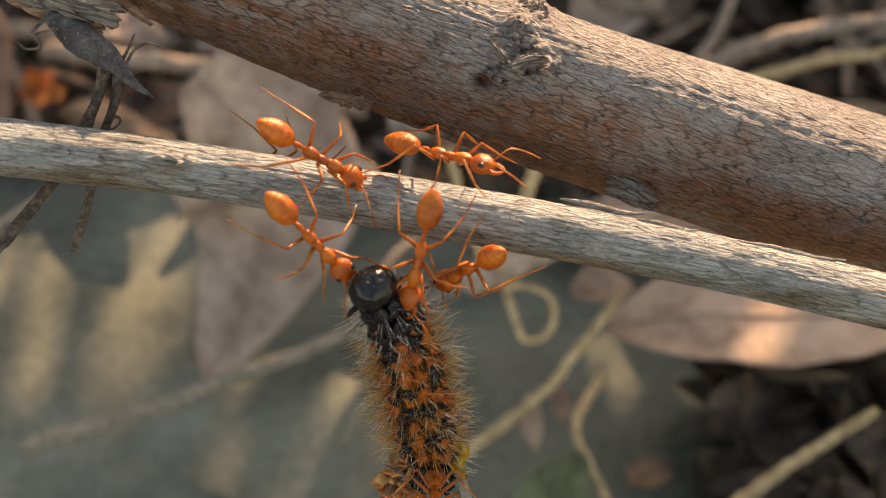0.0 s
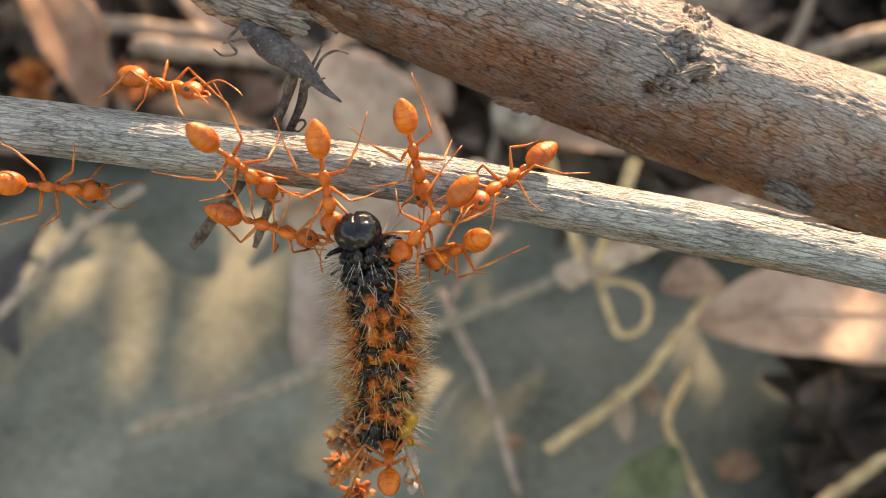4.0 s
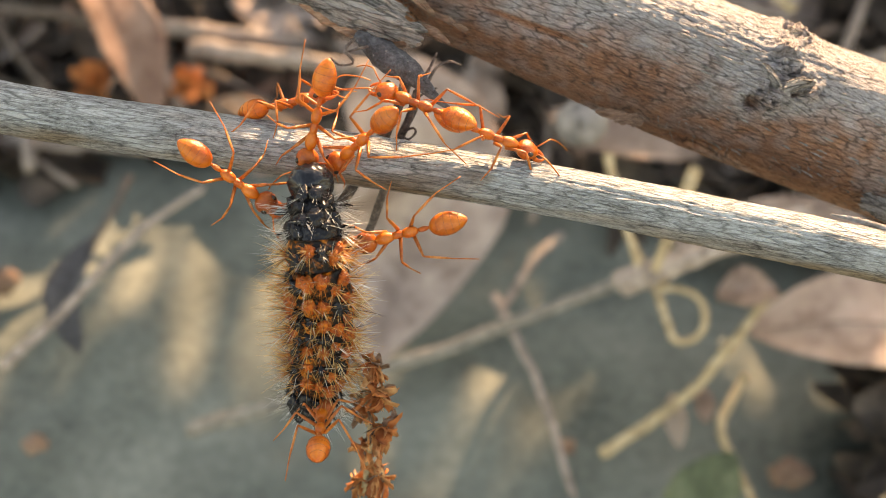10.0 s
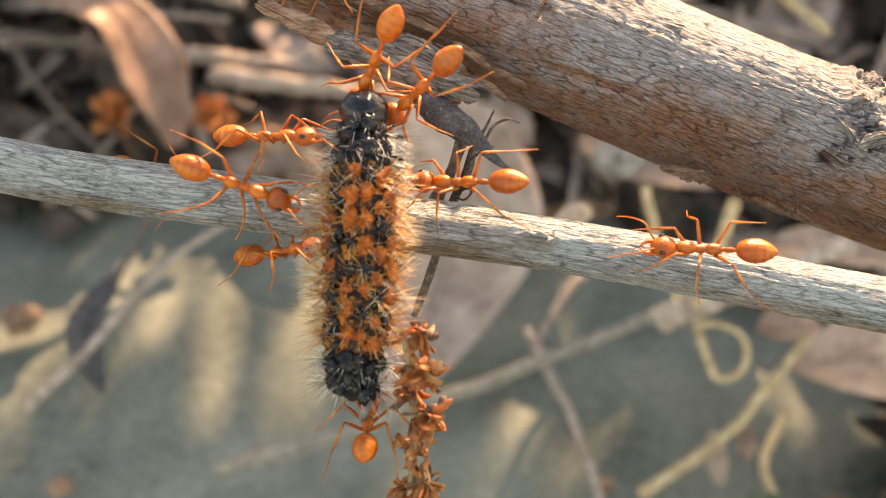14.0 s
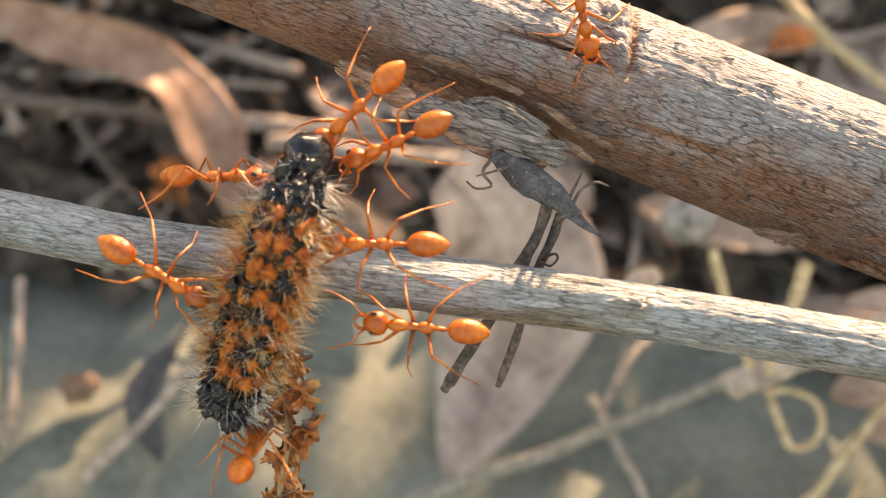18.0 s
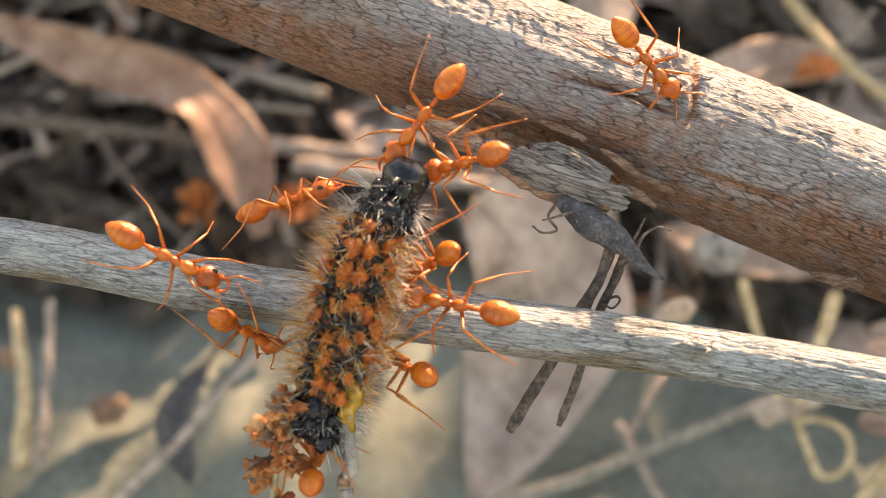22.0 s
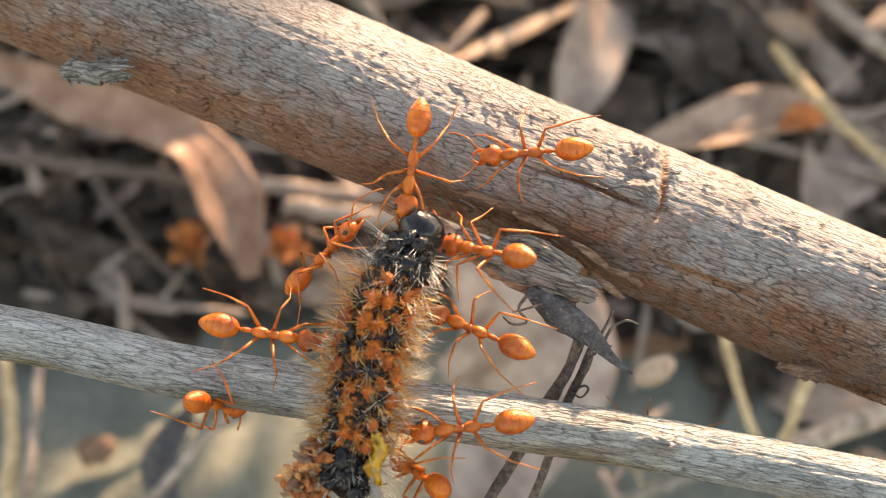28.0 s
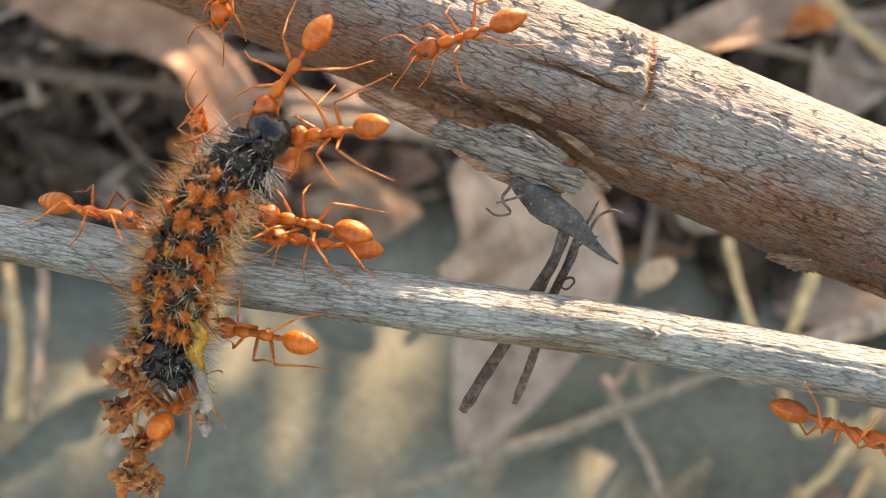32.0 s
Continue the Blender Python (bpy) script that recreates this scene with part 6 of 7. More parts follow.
    walk(ants[12], [
        (0, at(-55.61, 1.03, -100.20, -38.1, -24.4, 106.6)), (4.5, at(-55.46, 1.49, -100.23, -60.5, -6.6, 179.5)), (9, at(-55.31, 1.95, -100.26, -51.3, 19.8, -112.7)),
        (11.8, at(-44.78, 3.50, -100.26, -51.5, 19.8, -113.0)), (12.4, at(-25.29, 5.89, -101.26, -50.9, 20.0, -118.5)), (13, at(-20.25, 5.42, -100.31, -66.5, 13.0, -128.5)),
        (13.5, at(-20.52, 5.00, -100.06, -10.6, -15.1, -110.4)), (14, at(-20.79, 4.58, -99.80, 54.8, -45.0, -127.9)), (14.5, at(-21.03, 4.05, -101.05, -12.6, -28.9, -97.5)),
        (15, at(-21.27, 3.53, -102.31, -61.2, -0.0, -97.9)), (18, at(-29.65, 7.23, -103.30, -57.5, -0.0, -104.6)), (21, at(-36.97, 8.71, -102.28, -55.3, 11.7, -132.8)),
        (22, at(-35.71, 6.93, -100.30, -63.9, 14.3, -154.4)), (23, at(-31.36, 6.44, -100.33, -74.9, 8.6, 163.9)), (24, at(-38.73, 7.92, -100.33, -75.2, 8.4, 153.8)),
        (25, at(-37.89, 8.10, -100.34, -77.4, 7.2, 175.1)), (28, at(-36.19, 8.14, -100.33, -75.0, 8.5, -144.3)), (29, at(-35.80, 7.86, -100.33, -75.1, 8.4, -136.1)),
        (30, at(-37.63, 8.24, -100.34, -80.4, 5.5, -177.5)), (31, at(-36.66, 9.63, -100.34, -79.5, 6.0, -169.9)), (32, at(-39.13, 8.76, -100.34, -78.2, 6.8, -175.0))])
    walk(ants[13], [
        (0, at(19.57, -21.71, -104.33, -69.0, -0.0, -3.4)), (1, at(13.18, -20.14, -104.32, -67.3, -0.0, -1.1)), (2, at(8.12, -20.94, -104.31, -64.1, -0.0, 5.6)),
        (3, at(3.90, -19.52, -104.32, -64.5, -0.0, 5.5)), (6, at(-2.14, -18.90, -104.32, -65.2, -0.0, 1.9)), (7, at(-5.34, -18.09, -104.30, -60.5, 0.0, 8.0)),
        (8, at(-10.18, -17.22, -104.31, -62.8, 0.0, 0.2)), (9, at(-11.58, -16.98, -104.31, -62.8, -0.0, 2.0)), (10, at(-13.28, -15.61, -98.32, -66.4, -0.0, 6.9)),
        (11, at(-15.74, -14.04, -98.31, -62.5, -0.0, 4.1)), (12, at(-16.25, -8.08, -98.32, -66.6, -0.0, 4.8)), (13, at(-15.60, -10.49, -98.31, -61.6, -0.0, -1.5)),
        (14, at(-13.93, -8.83, -98.31, -64.1, 0.0, -0.2)), (15, at(-15.81, -6.99, -98.32, -65.7, -0.0, 5.6)), (18, at(-29.60, -5.10, -98.33, -70.6, -0.0, 5.2)),
        (19, at(-34.21, -4.27, -98.32, -64.3, -0.0, -11.9)), (20, at(-37.03, 0.27, -98.32, -65.6, -0.0, -15.2)), (21, at(-38.02, 1.82, -98.32, -65.4, -0.0, 4.9)),
        (22, at(-30.19, -2.90, -98.32, -65.6, -0.0, 15.1)), (23, at(-26.87, -2.94, -98.32, -68.2, -0.0, -3.0)), (24, at(-25.20, -3.30, -98.33, -70.1, -0.0, -0.4)),
        (25, at(-23.36, -2.46, -98.32, -68.0, 0.0, 2.2)), (28, at(-25.26, 0.28, -98.32, -68.0, -0.0, 3.8)), (29, at(-27.27, -0.88, -98.31, -63.0, 0.0, -5.7)),
        (30, at(-32.80, 1.41, -98.31, -62.9, -0.0, 10.6)), (31, at(-34.33, 2.78, -98.31, -63.3, -0.0, 8.9)), (32, at(-37.48, -0.18, -98.32, -67.7, -0.0, -14.5))])
    # the caterpillar, then its segments in its own space
    walk(caterpillar, [
        (0, at(18.12, -12.27, -103.79, 35.2, -0.0, 10.6)), (1, at(12.32, -10.94, -103.20, 42.0, -0.0, 4.3)), (2, at(8.05, -11.22, -103.06, 37.8, -0.0, 3.2)),
        (3, at(3.65, -9.99, -102.93, 37.4, -0.0, 2.4)), (6, at(-2.06, -8.23, -102.03, 29.7, -0.0, 0.9)), (7, at(-4.94, -7.77, -102.43, 31.8, -0.0, -3.6)),
        (8, at(-9.09, -6.32, -101.61, 28.4, 0.0, -0.8)), (9, at(-11.19, -5.66, -101.57, 26.1, -0.0, -0.8)), (10, at(-13.21, -5.82, -97.54, 42.2, 0.0, -2.3)),
        (11, at(-14.82, -2.03, -95.64, 20.1, -0.0, -0.1)), (12, at(-14.97, 1.06, -94.52, 0.8, -0.0, -6.0)), (13, at(-14.42, 2.57, -94.55, 1.5, -0.0, -2.2)),
        (14, at(-14.17, 4.72, -94.53, 1.1, -0.0, -2.2)), (15, at(-15.17, 6.54, -94.52, 0.8, 0.0, -2.2)), (18, at(-28.03, 7.12, -95.89, 23.5, -0.0, -25.3)),
        (19, at(-30.81, 7.98, -94.52, 0.8, -0.0, -21.2)), (20, at(-32.21, 9.97, -94.52, -0.1, -0.0, -32.7)), (21, at(-33.71, 11.89, -94.52, 0.1, -0.0, -38.2)),
        (22, at(-26.90, 9.19, -94.77, 6.7, -0.0, -12.9)), (23, at(-24.98, 9.09, -94.92, 10.3, 0.0, -14.7)), (24, at(-23.43, 9.10, -94.52, 0.3, -0.0, -9.5)),
        (25, at(-22.07, 9.96, -94.52, 0.7, 0.0, -10.1)), (28, at(-23.24, 12.56, -94.52, 0.2, -0.0, -10.1)), (29, at(-25.62, 12.37, -95.09, 12.4, -0.0, -13.1)),
        (30, at(-30.01, 14.63, -94.52, 0.4, 0.0, -14.5)), (31, at(-32.55, 15.72, -94.52, 0.5, -0.0, -22.8)), (32, at(-35.67, 12.57, -95.16, 14.0, -0.0, -23.0))])
    walk(segments[0], [
        (0, loc(-1.47, 10.73, 1.36, 11.7, 10.1, 14.6)), (1, loc(-1.61, 10.63, -0.55, -4.2, 9.9, 11.2)), (2, loc(-0.90, 10.80, -0.07, -0.6, 5.1, 6.7)),
        (3, loc(-1.43, 10.69, -0.08, -0.6, 8.0, 10.6)), (6, loc(-0.51, 10.74, 0.24, 1.8, 2.3, 4.0)), (7, loc(-0.64, 10.74, 0.31, 2.4, 3.2, 5.1)),
        (8, loc(0.64, 10.64, 0.06, 0.4, -2.9, -5.4)), (9, loc(-0.24, 10.63, 0.43, 3.1, 0.7, 1.5)), (10, loc(-1.03, 8.70, -5.13, -53.2, 5.5, 6.1)),
        (11, loc(1.32, 9.50, -3.33, -29.3, -4.1, -11.3)), (12, loc(-0.64, 9.90, -1.11, -9.5, 0.1, 5.4)), (13, loc(0.26, 10.05, -1.23, -10.5, -0.1, -3.4)),
        (14, loc(-0.17, 10.21, -1.17, -10.4, 0.0, 1.4)), (15, loc(-0.20, 10.37, -1.12, -8.7, 0.0, 1.4)), (18, loc(-1.05, 9.45, -3.68, -33.0, 3.6, 8.4)),
        (19, loc(0.25, 9.99, -1.12, -9.0, -0.0, -2.0)), (20, loc(0.07, 10.22, -0.97, -7.0, 0.0, -0.6)), (21, loc(0.65, 10.11, -1.01, -7.5, -0.0, -4.9)),
        (22, loc(1.83, 9.68, -1.88, -14.3, -1.6, -14.0)), (23, loc(2.36, 9.51, -2.32, -17.7, -3.2, -17.8)), (24, loc(2.09, 9.89, -1.04, -7.6, -0.1, -15.6)),
        (25, loc(1.80, 9.79, -1.10, -9.1, -0.2, -15.0)), (28, loc(2.04, 9.73, -1.02, -7.7, -0.1, -15.6)), (29, loc(1.74, 9.60, -2.53, -20.7, -3.0, -13.9)),
        (30, loc(2.70, 9.53, -1.05, -7.9, -0.1, -20.8)), (31, loc(2.12, 9.67, -1.06, -8.5, -0.1, -17.4)), (32, loc(2.20, 9.49, -2.72, -22.0, -4.1, -16.9))])
    walk(segments[1], [
        (0, loc(-1.06, 8.98, 0.98, 12.9, 11.3, 16.5)), (1, loc(-1.23, 8.88, -0.42, -4.5, 10.6, 12.0)), (2, loc(-0.68, 9.00, -0.05, -0.7, 5.6, 7.3)),
        (3, loc(-1.08, 8.92, -0.06, -0.6, 8.6, 11.5)), (6, loc(-0.38, 8.95, 0.18, 2.0, 2.5, 4.4)), (7, loc(-0.48, 8.96, 0.23, 2.6, 3.5, 5.6)),
        (8, loc(0.47, 8.87, 0.05, 0.4, -3.1, -5.8)), (9, loc(-0.19, 8.86, 0.33, 3.3, 0.8, 1.7)), (10, loc(-0.77, 7.67, -3.61, -57.9, 5.9, 6.6)),
        (11, loc(0.95, 8.05, -2.45, -31.6, -4.4, -12.2)), (12, loc(-0.47, 8.27, -0.82, -10.4, 0.1, 6.0)), (13, loc(0.15, 8.39, -0.91, -11.3, -0.1, -3.7)),
        (14, loc(-0.13, 8.52, -0.84, -11.4, 0.0, 1.6)), (15, loc(-0.15, 8.65, -0.85, -9.5, 0.0, 1.6)), (18, loc(-0.76, 8.03, -2.69, -35.7, 3.9, 9.1)),
        (19, loc(0.19, 8.34, -0.85, -9.7, -0.0, -2.2)), (20, loc(0.05, 8.52, -0.75, -7.5, 0.0, -0.7)), (21, loc(0.50, 8.43, -0.78, -8.1, -0.0, -5.3)),
        (22, loc(1.41, 8.10, -1.45, -15.3, -1.7, -14.9)), (23, loc(1.82, 7.99, -1.79, -18.9, -3.4, -19.1)), (24, loc(1.62, 8.27, -0.81, -8.1, -0.1, -16.6)),
        (25, loc(1.35, 8.20, -0.83, -9.8, -0.2, -16.3)), (28, loc(1.58, 8.14, -0.79, -8.2, -0.1, -16.7)), (29, loc(1.32, 8.07, -1.91, -22.2, -3.2, -14.9)),
        (30, loc(2.09, 7.98, -0.82, -8.4, -0.2, -22.1)), (31, loc(1.61, 8.10, -0.80, -9.2, -0.2, -18.9)), (32, loc(1.68, 8.00, -2.06, -23.5, -4.5, -18.2))])
    walk(segments[2], [
        (0, loc(-0.63, 7.24, 0.59, 11.8, 10.2, 14.8)), (1, loc(-0.82, 7.13, -0.28, -4.4, 10.4, 11.8)), (2, loc(-0.45, 7.21, -0.03, -0.6, 5.4, 7.0)),
        (3, loc(-0.72, 7.16, -0.04, -0.6, 8.4, 11.2)), (6, loc(-0.25, 7.16, 0.12, 1.9, 2.4, 4.2)), (7, loc(-0.31, 7.17, 0.15, 2.5, 3.3, 5.4)),
        (8, loc(0.29, 7.10, 0.04, 0.4, -3.0, -5.6)), (9, loc(-0.14, 7.09, 0.23, 3.1, 0.8, 1.5)), (10, loc(-0.50, 6.69, -2.07, -53.0, 5.5, 6.1)),
        (11, loc(0.57, 6.61, -1.55, -30.2, -4.2, -11.6)), (12, loc(-0.30, 6.64, -0.52, -9.9, 0.1, 5.7)), (13, loc(0.05, 6.73, -0.58, -10.7, -0.1, -3.5)),
        (14, loc(-0.08, 6.84, -0.51, -10.4, 0.0, 1.4)), (15, loc(-0.10, 6.94, -0.56, -9.2, 0.0, 1.5)), (18, loc(-0.47, 6.63, -1.68, -33.9, 3.7, 8.7)),
        (19, loc(0.13, 6.68, -0.56, -9.5, -0.0, -2.1)), (20, loc(0.03, 6.82, -0.52, -7.5, 0.0, -0.7)), (21, loc(0.34, 6.76, -0.54, -8.0, -0.0, -5.3)),
        (22, loc(0.98, 6.54, -1.00, -15.2, -1.7, -14.8)), (23, loc(1.26, 6.48, -1.24, -18.7, -3.4, -19.0)), (24, loc(1.13, 6.65, -0.56, -8.1, -0.1, -16.6)),
        (25, loc(0.88, 6.61, -0.54, -9.5, -0.2, -15.8)), (28, loc(1.10, 6.55, -0.55, -8.2, -0.1, -16.6)), (29, loc(0.88, 6.55, -1.27, -21.6, -3.2, -14.6)),
        (30, loc(1.46, 6.45, -0.57, -8.3, -0.2, -22.0)), (31, loc(1.07, 6.54, -0.54, -9.0, -0.1, -18.5)), (32, loc(1.13, 6.52, -1.38, -23.0, -4.4, -17.8))])
    walk(segments[3], [
        (0, loc(-0.29, 5.47, 0.27, 8.0, 6.6, 9.5)), (1, loc(-0.46, 5.37, -0.15, -3.9, 9.0, 10.1)), (2, loc(-0.24, 5.41, -0.01, -0.6, 4.3, 5.6)),
        (3, loc(-0.39, 5.39, -0.02, -0.5, 7.0, 9.2)), (6, loc(-0.13, 5.38, 0.07, 1.4, 1.8, 3.1)), (7, loc(-0.16, 5.38, 0.08, 2.0, 2.6, 4.1)),
        (8, loc(0.13, 5.33, 0.03, 0.3, -2.4, -4.5)), (9, loc(-0.10, 5.32, 0.14, 2.3, 0.6, 1.1)), (10, loc(-0.26, 5.41, -0.77, -33.8, 4.0, 4.4)),
        (11, loc(0.24, 5.10, -0.75, -23.1, -3.3, -9.0)), (12, loc(-0.16, 4.99, -0.26, -7.5, 0.1, 4.2)), (13, loc(-0.04, 5.07, -0.29, -8.3, -0.1, -2.5)),
        (14, loc(-0.04, 5.14, -0.24, -7.2, 0.0, 1.0)), (15, loc(-0.06, 5.21, -0.30, -7.5, 0.0, 1.2)), (18, loc(-0.21, 5.14, -0.79, -25.4, 2.8, 6.6)),
        (19, loc(0.07, 5.02, -0.31, -7.8, -0.0, -1.8)), (20, loc(0.01, 5.12, -0.31, -6.7, 0.0, -0.5)), (21, loc(0.20, 5.08, -0.31, -7.0, -0.0, -4.5)),
        (22, loc(0.57, 4.96, -0.58, -13.4, -1.5, -13.1)), (23, loc(0.73, 4.95, -0.72, -16.5, -3.0, -16.6)), (24, loc(0.67, 5.03, -0.33, -7.2, -0.1, -14.8)),
        (25, loc(0.46, 5.00, -0.28, -7.6, -0.2, -12.5)), (28, loc(0.64, 4.96, -0.32, -7.2, -0.1, -14.7)), (29, loc(0.47, 5.01, -0.68, -18.0, -2.6, -12.1)),
        (30, loc(0.86, 4.90, -0.34, -7.4, -0.1, -19.7)), (31, loc(0.59, 4.96, -0.29, -7.5, -0.1, -15.0)), (32, loc(0.64, 5.01, -0.75, -19.4, -3.6, -14.7))])
    walk(segments[4], [
        (0, loc(-0.10, 3.66, 0.09, 3.7, 3.0, 4.2)), (1, loc(-0.17, 3.59, -0.04, -2.6, 5.9, 6.6)), (2, loc(-0.10, 3.61, 0.01, -0.3, 2.6, 3.3)),
        (3, loc(-0.16, 3.60, -0.00, -0.4, 4.2, 5.5)), (6, loc(-0.06, 3.58, 0.04, 0.9, 1.0, 1.8)), (7, loc(-0.06, 3.59, 0.03, 1.1, 1.4, 2.3)),
        (8, loc(0.02, 3.56, 0.02, 0.2, -1.3, -2.3)), (9, loc(-0.06, 3.55, 0.08, 1.9, 0.6, 1.3)), (10, loc(-0.12, 3.69, -0.12, -10.3, 2.9, 3.2)),
        (11, loc(0.02, 3.46, -0.23, -11.5, -1.4, -3.9)), (12, loc(-0.06, 3.34, -0.10, -4.0, 0.0, 2.3)), (13, loc(-0.09, 3.38, -0.10, -4.5, 0.0, 0.1)),
        (14, loc(-0.02, 3.43, -0.08, -3.5, 0.0, 0.6)), (15, loc(-0.04, 3.48, -0.12, -4.5, 0.0, 0.7)), (18, loc(-0.05, 3.49, -0.23, -12.0, 1.3, 3.0)),
        (19, loc(0.02, 3.36, -0.12, -4.8, -0.0, -1.1)), (20, loc(0.01, 3.42, -0.13, -4.8, 0.0, -0.0)), (21, loc(0.09, 3.39, -0.13, -4.9, -0.0, -2.7)),
        (22, loc(0.23, 3.34, -0.24, -9.3, -1.1, -9.2)), (23, loc(0.30, 3.36, -0.29, -11.4, -2.0, -11.2)), (24, loc(0.29, 3.38, -0.14, -5.2, -0.1, -10.7)),
        (25, loc(0.18, 3.35, -0.11, -4.4, -0.1, -7.1)), (28, loc(0.27, 3.33, -0.14, -5.1, -0.0, -10.5)), (29, loc(0.17, 3.39, -0.25, -10.8, -1.6, -7.3)),
        (30, loc(0.37, 3.32, -0.14, -5.3, -0.1, -14.1)), (31, loc(0.24, 3.33, -0.11, -4.5, -0.1, -8.9)), (32, loc(0.27, 3.40, -0.27, -11.9, -2.2, -9.0))])
    walk(segments[5], [
        (0, loc(-0.02, 1.83, 0.01, 1.2, 1.0, 1.4)), (1, loc(-0.03, 1.80, 0.00, -0.4, 2.3, 2.5)), (2, loc(-0.03, 1.81, 0.01, 0.3, 1.3, 1.7)),
        (3, loc(-0.03, 1.80, 0.00, 0.0, 1.8, 2.4)), (6, loc(-0.02, 1.79, 0.01, 0.6, 0.6, 1.0)), (7, loc(-0.01, 1.80, 0.01, 0.4, 0.6, 1.0)),
        (8, loc(-0.01, 1.78, 0.01, 0.4, 0.0, 0.1)), (9, loc(-0.02, 1.77, 0.03, 1.5, 0.6, 1.2)), (10, loc(-0.03, 1.85, 0.01, -0.7, 1.7, 1.8)),
        (11, loc(-0.02, 1.74, -0.03, -3.2, 0.1, 0.3)), (12, loc(-0.02, 1.67, -0.02, -1.5, 0.0, 1.1)), (13, loc(-0.04, 1.69, -0.02, -1.5, 0.1, 2.0)),
        (14, loc(-0.01, 1.72, -0.02, -1.3, 0.0, 0.4)), (15, loc(-0.01, 1.74, -0.02, -1.8, 0.0, 0.7)), (18, loc(-0.00, 1.75, -0.03, -2.9, 0.2, 0.5)),
        (19, loc(0.00, 1.68, -0.02, -1.9, -0.0, -0.4)), (20, loc(0.01, 1.71, -0.03, -2.2, 0.0, -0.1)), (21, loc(0.03, 1.70, -0.03, -2.2, -0.0, -1.5)),
        (22, loc(0.04, 1.68, -0.05, -3.9, -0.4, -3.6)), (23, loc(0.07, 1.70, -0.06, -4.7, -0.9, -4.9)), (24, loc(0.06, 1.70, -0.03, -2.4, -0.0, -4.7)),
        (25, loc(0.04, 1.68, -0.02, -1.7, -0.0, -2.8)), (28, loc(0.05, 1.67, -0.03, -2.3, -0.0, -4.4)), (29, loc(0.03, 1.70, -0.04, -3.7, -0.6, -2.5)),
        (30, loc(0.07, 1.67, -0.03, -2.4, -0.0, -6.0)), (31, loc(0.06, 1.67, -0.02, -1.8, -0.0, -4.0)), (32, loc(0.07, 1.71, -0.05, -4.0, -1.1, -4.5))])
    walk(segments[6], [
        (0, loc(0.00, 0.00, 0.00, 0.0, -0.0, 0.0)), (1, loc(0.00, 0.00, 0.00, 0.0, -0.0, -0.0)), (2, loc(0.00, 0.00, 0.00, -0.0, 0.0, 0.0)),
        (3, loc(0.00, 0.00, 0.00, -0.0, 0.0, 0.0)), (6, loc(0.00, 0.00, 0.00, 0.0, -0.0, 0.0)), (7, loc(0.00, 0.00, 0.00, 0.0, -0.0, 0.0)),
        (8, loc(0.00, 0.00, 0.00, 0.0, 0.0, 0.0)), (9, loc(0.00, 0.00, 0.00, 0.0, -0.0, 0.0)), (10, loc(0.00, 0.00, 0.00, -0.0, -0.0, -0.0)),
        (11, loc(0.00, 0.00, 0.00, 0.0, -0.0, -0.0)), (12, loc(0.00, 0.00, 0.00, 0.0, 0.0, 0.0)), (13, loc(0.00, 0.00, 0.00, 0.0, -0.0, 0.0)),
        (14, loc(0.00, 0.00, 0.00, 0.0, 0.0, 0.0)), (15, loc(0.00, 0.00, 0.00, -0.0, 0.0, -0.0)), (18, loc(0.00, 0.00, 0.00, 0.0, -0.0, -0.0)),
        (19, loc(0.00, 0.00, 0.00, 0.0, -0.0, 0.0)), (20, loc(0.00, 0.00, 0.00, -0.0, -0.0, -0.0)), (21, loc(0.00, 0.00, 0.00, 0.0, 0.0, 0.0)),
        (22, loc(0.00, 0.00, 0.00, 0.0, 0.0, 0.0)), (23, loc(0.00, 0.00, 0.00, 0.0, -0.0, -0.0)), (24, loc(0.00, 0.00, 0.00, 0.0, -0.0, 0.0)),
        (25, loc(0.00, 0.00, 0.00, -0.0, 0.0, 0.0)), (28, loc(0.00, 0.00, 0.00, 0.0, -0.0, 0.0)), (29, loc(0.00, 0.00, 0.00, 0.0, -0.0, -0.0)),
        (30, loc(0.00, 0.00, 0.00, -0.0, 0.0, 0.0)), (31, loc(0.00, 0.00, 0.00, 0.0, 0.0, 0.0)), (32, loc(0.00, 0.00, 0.00, 0.0, -0.0, 0.0))])
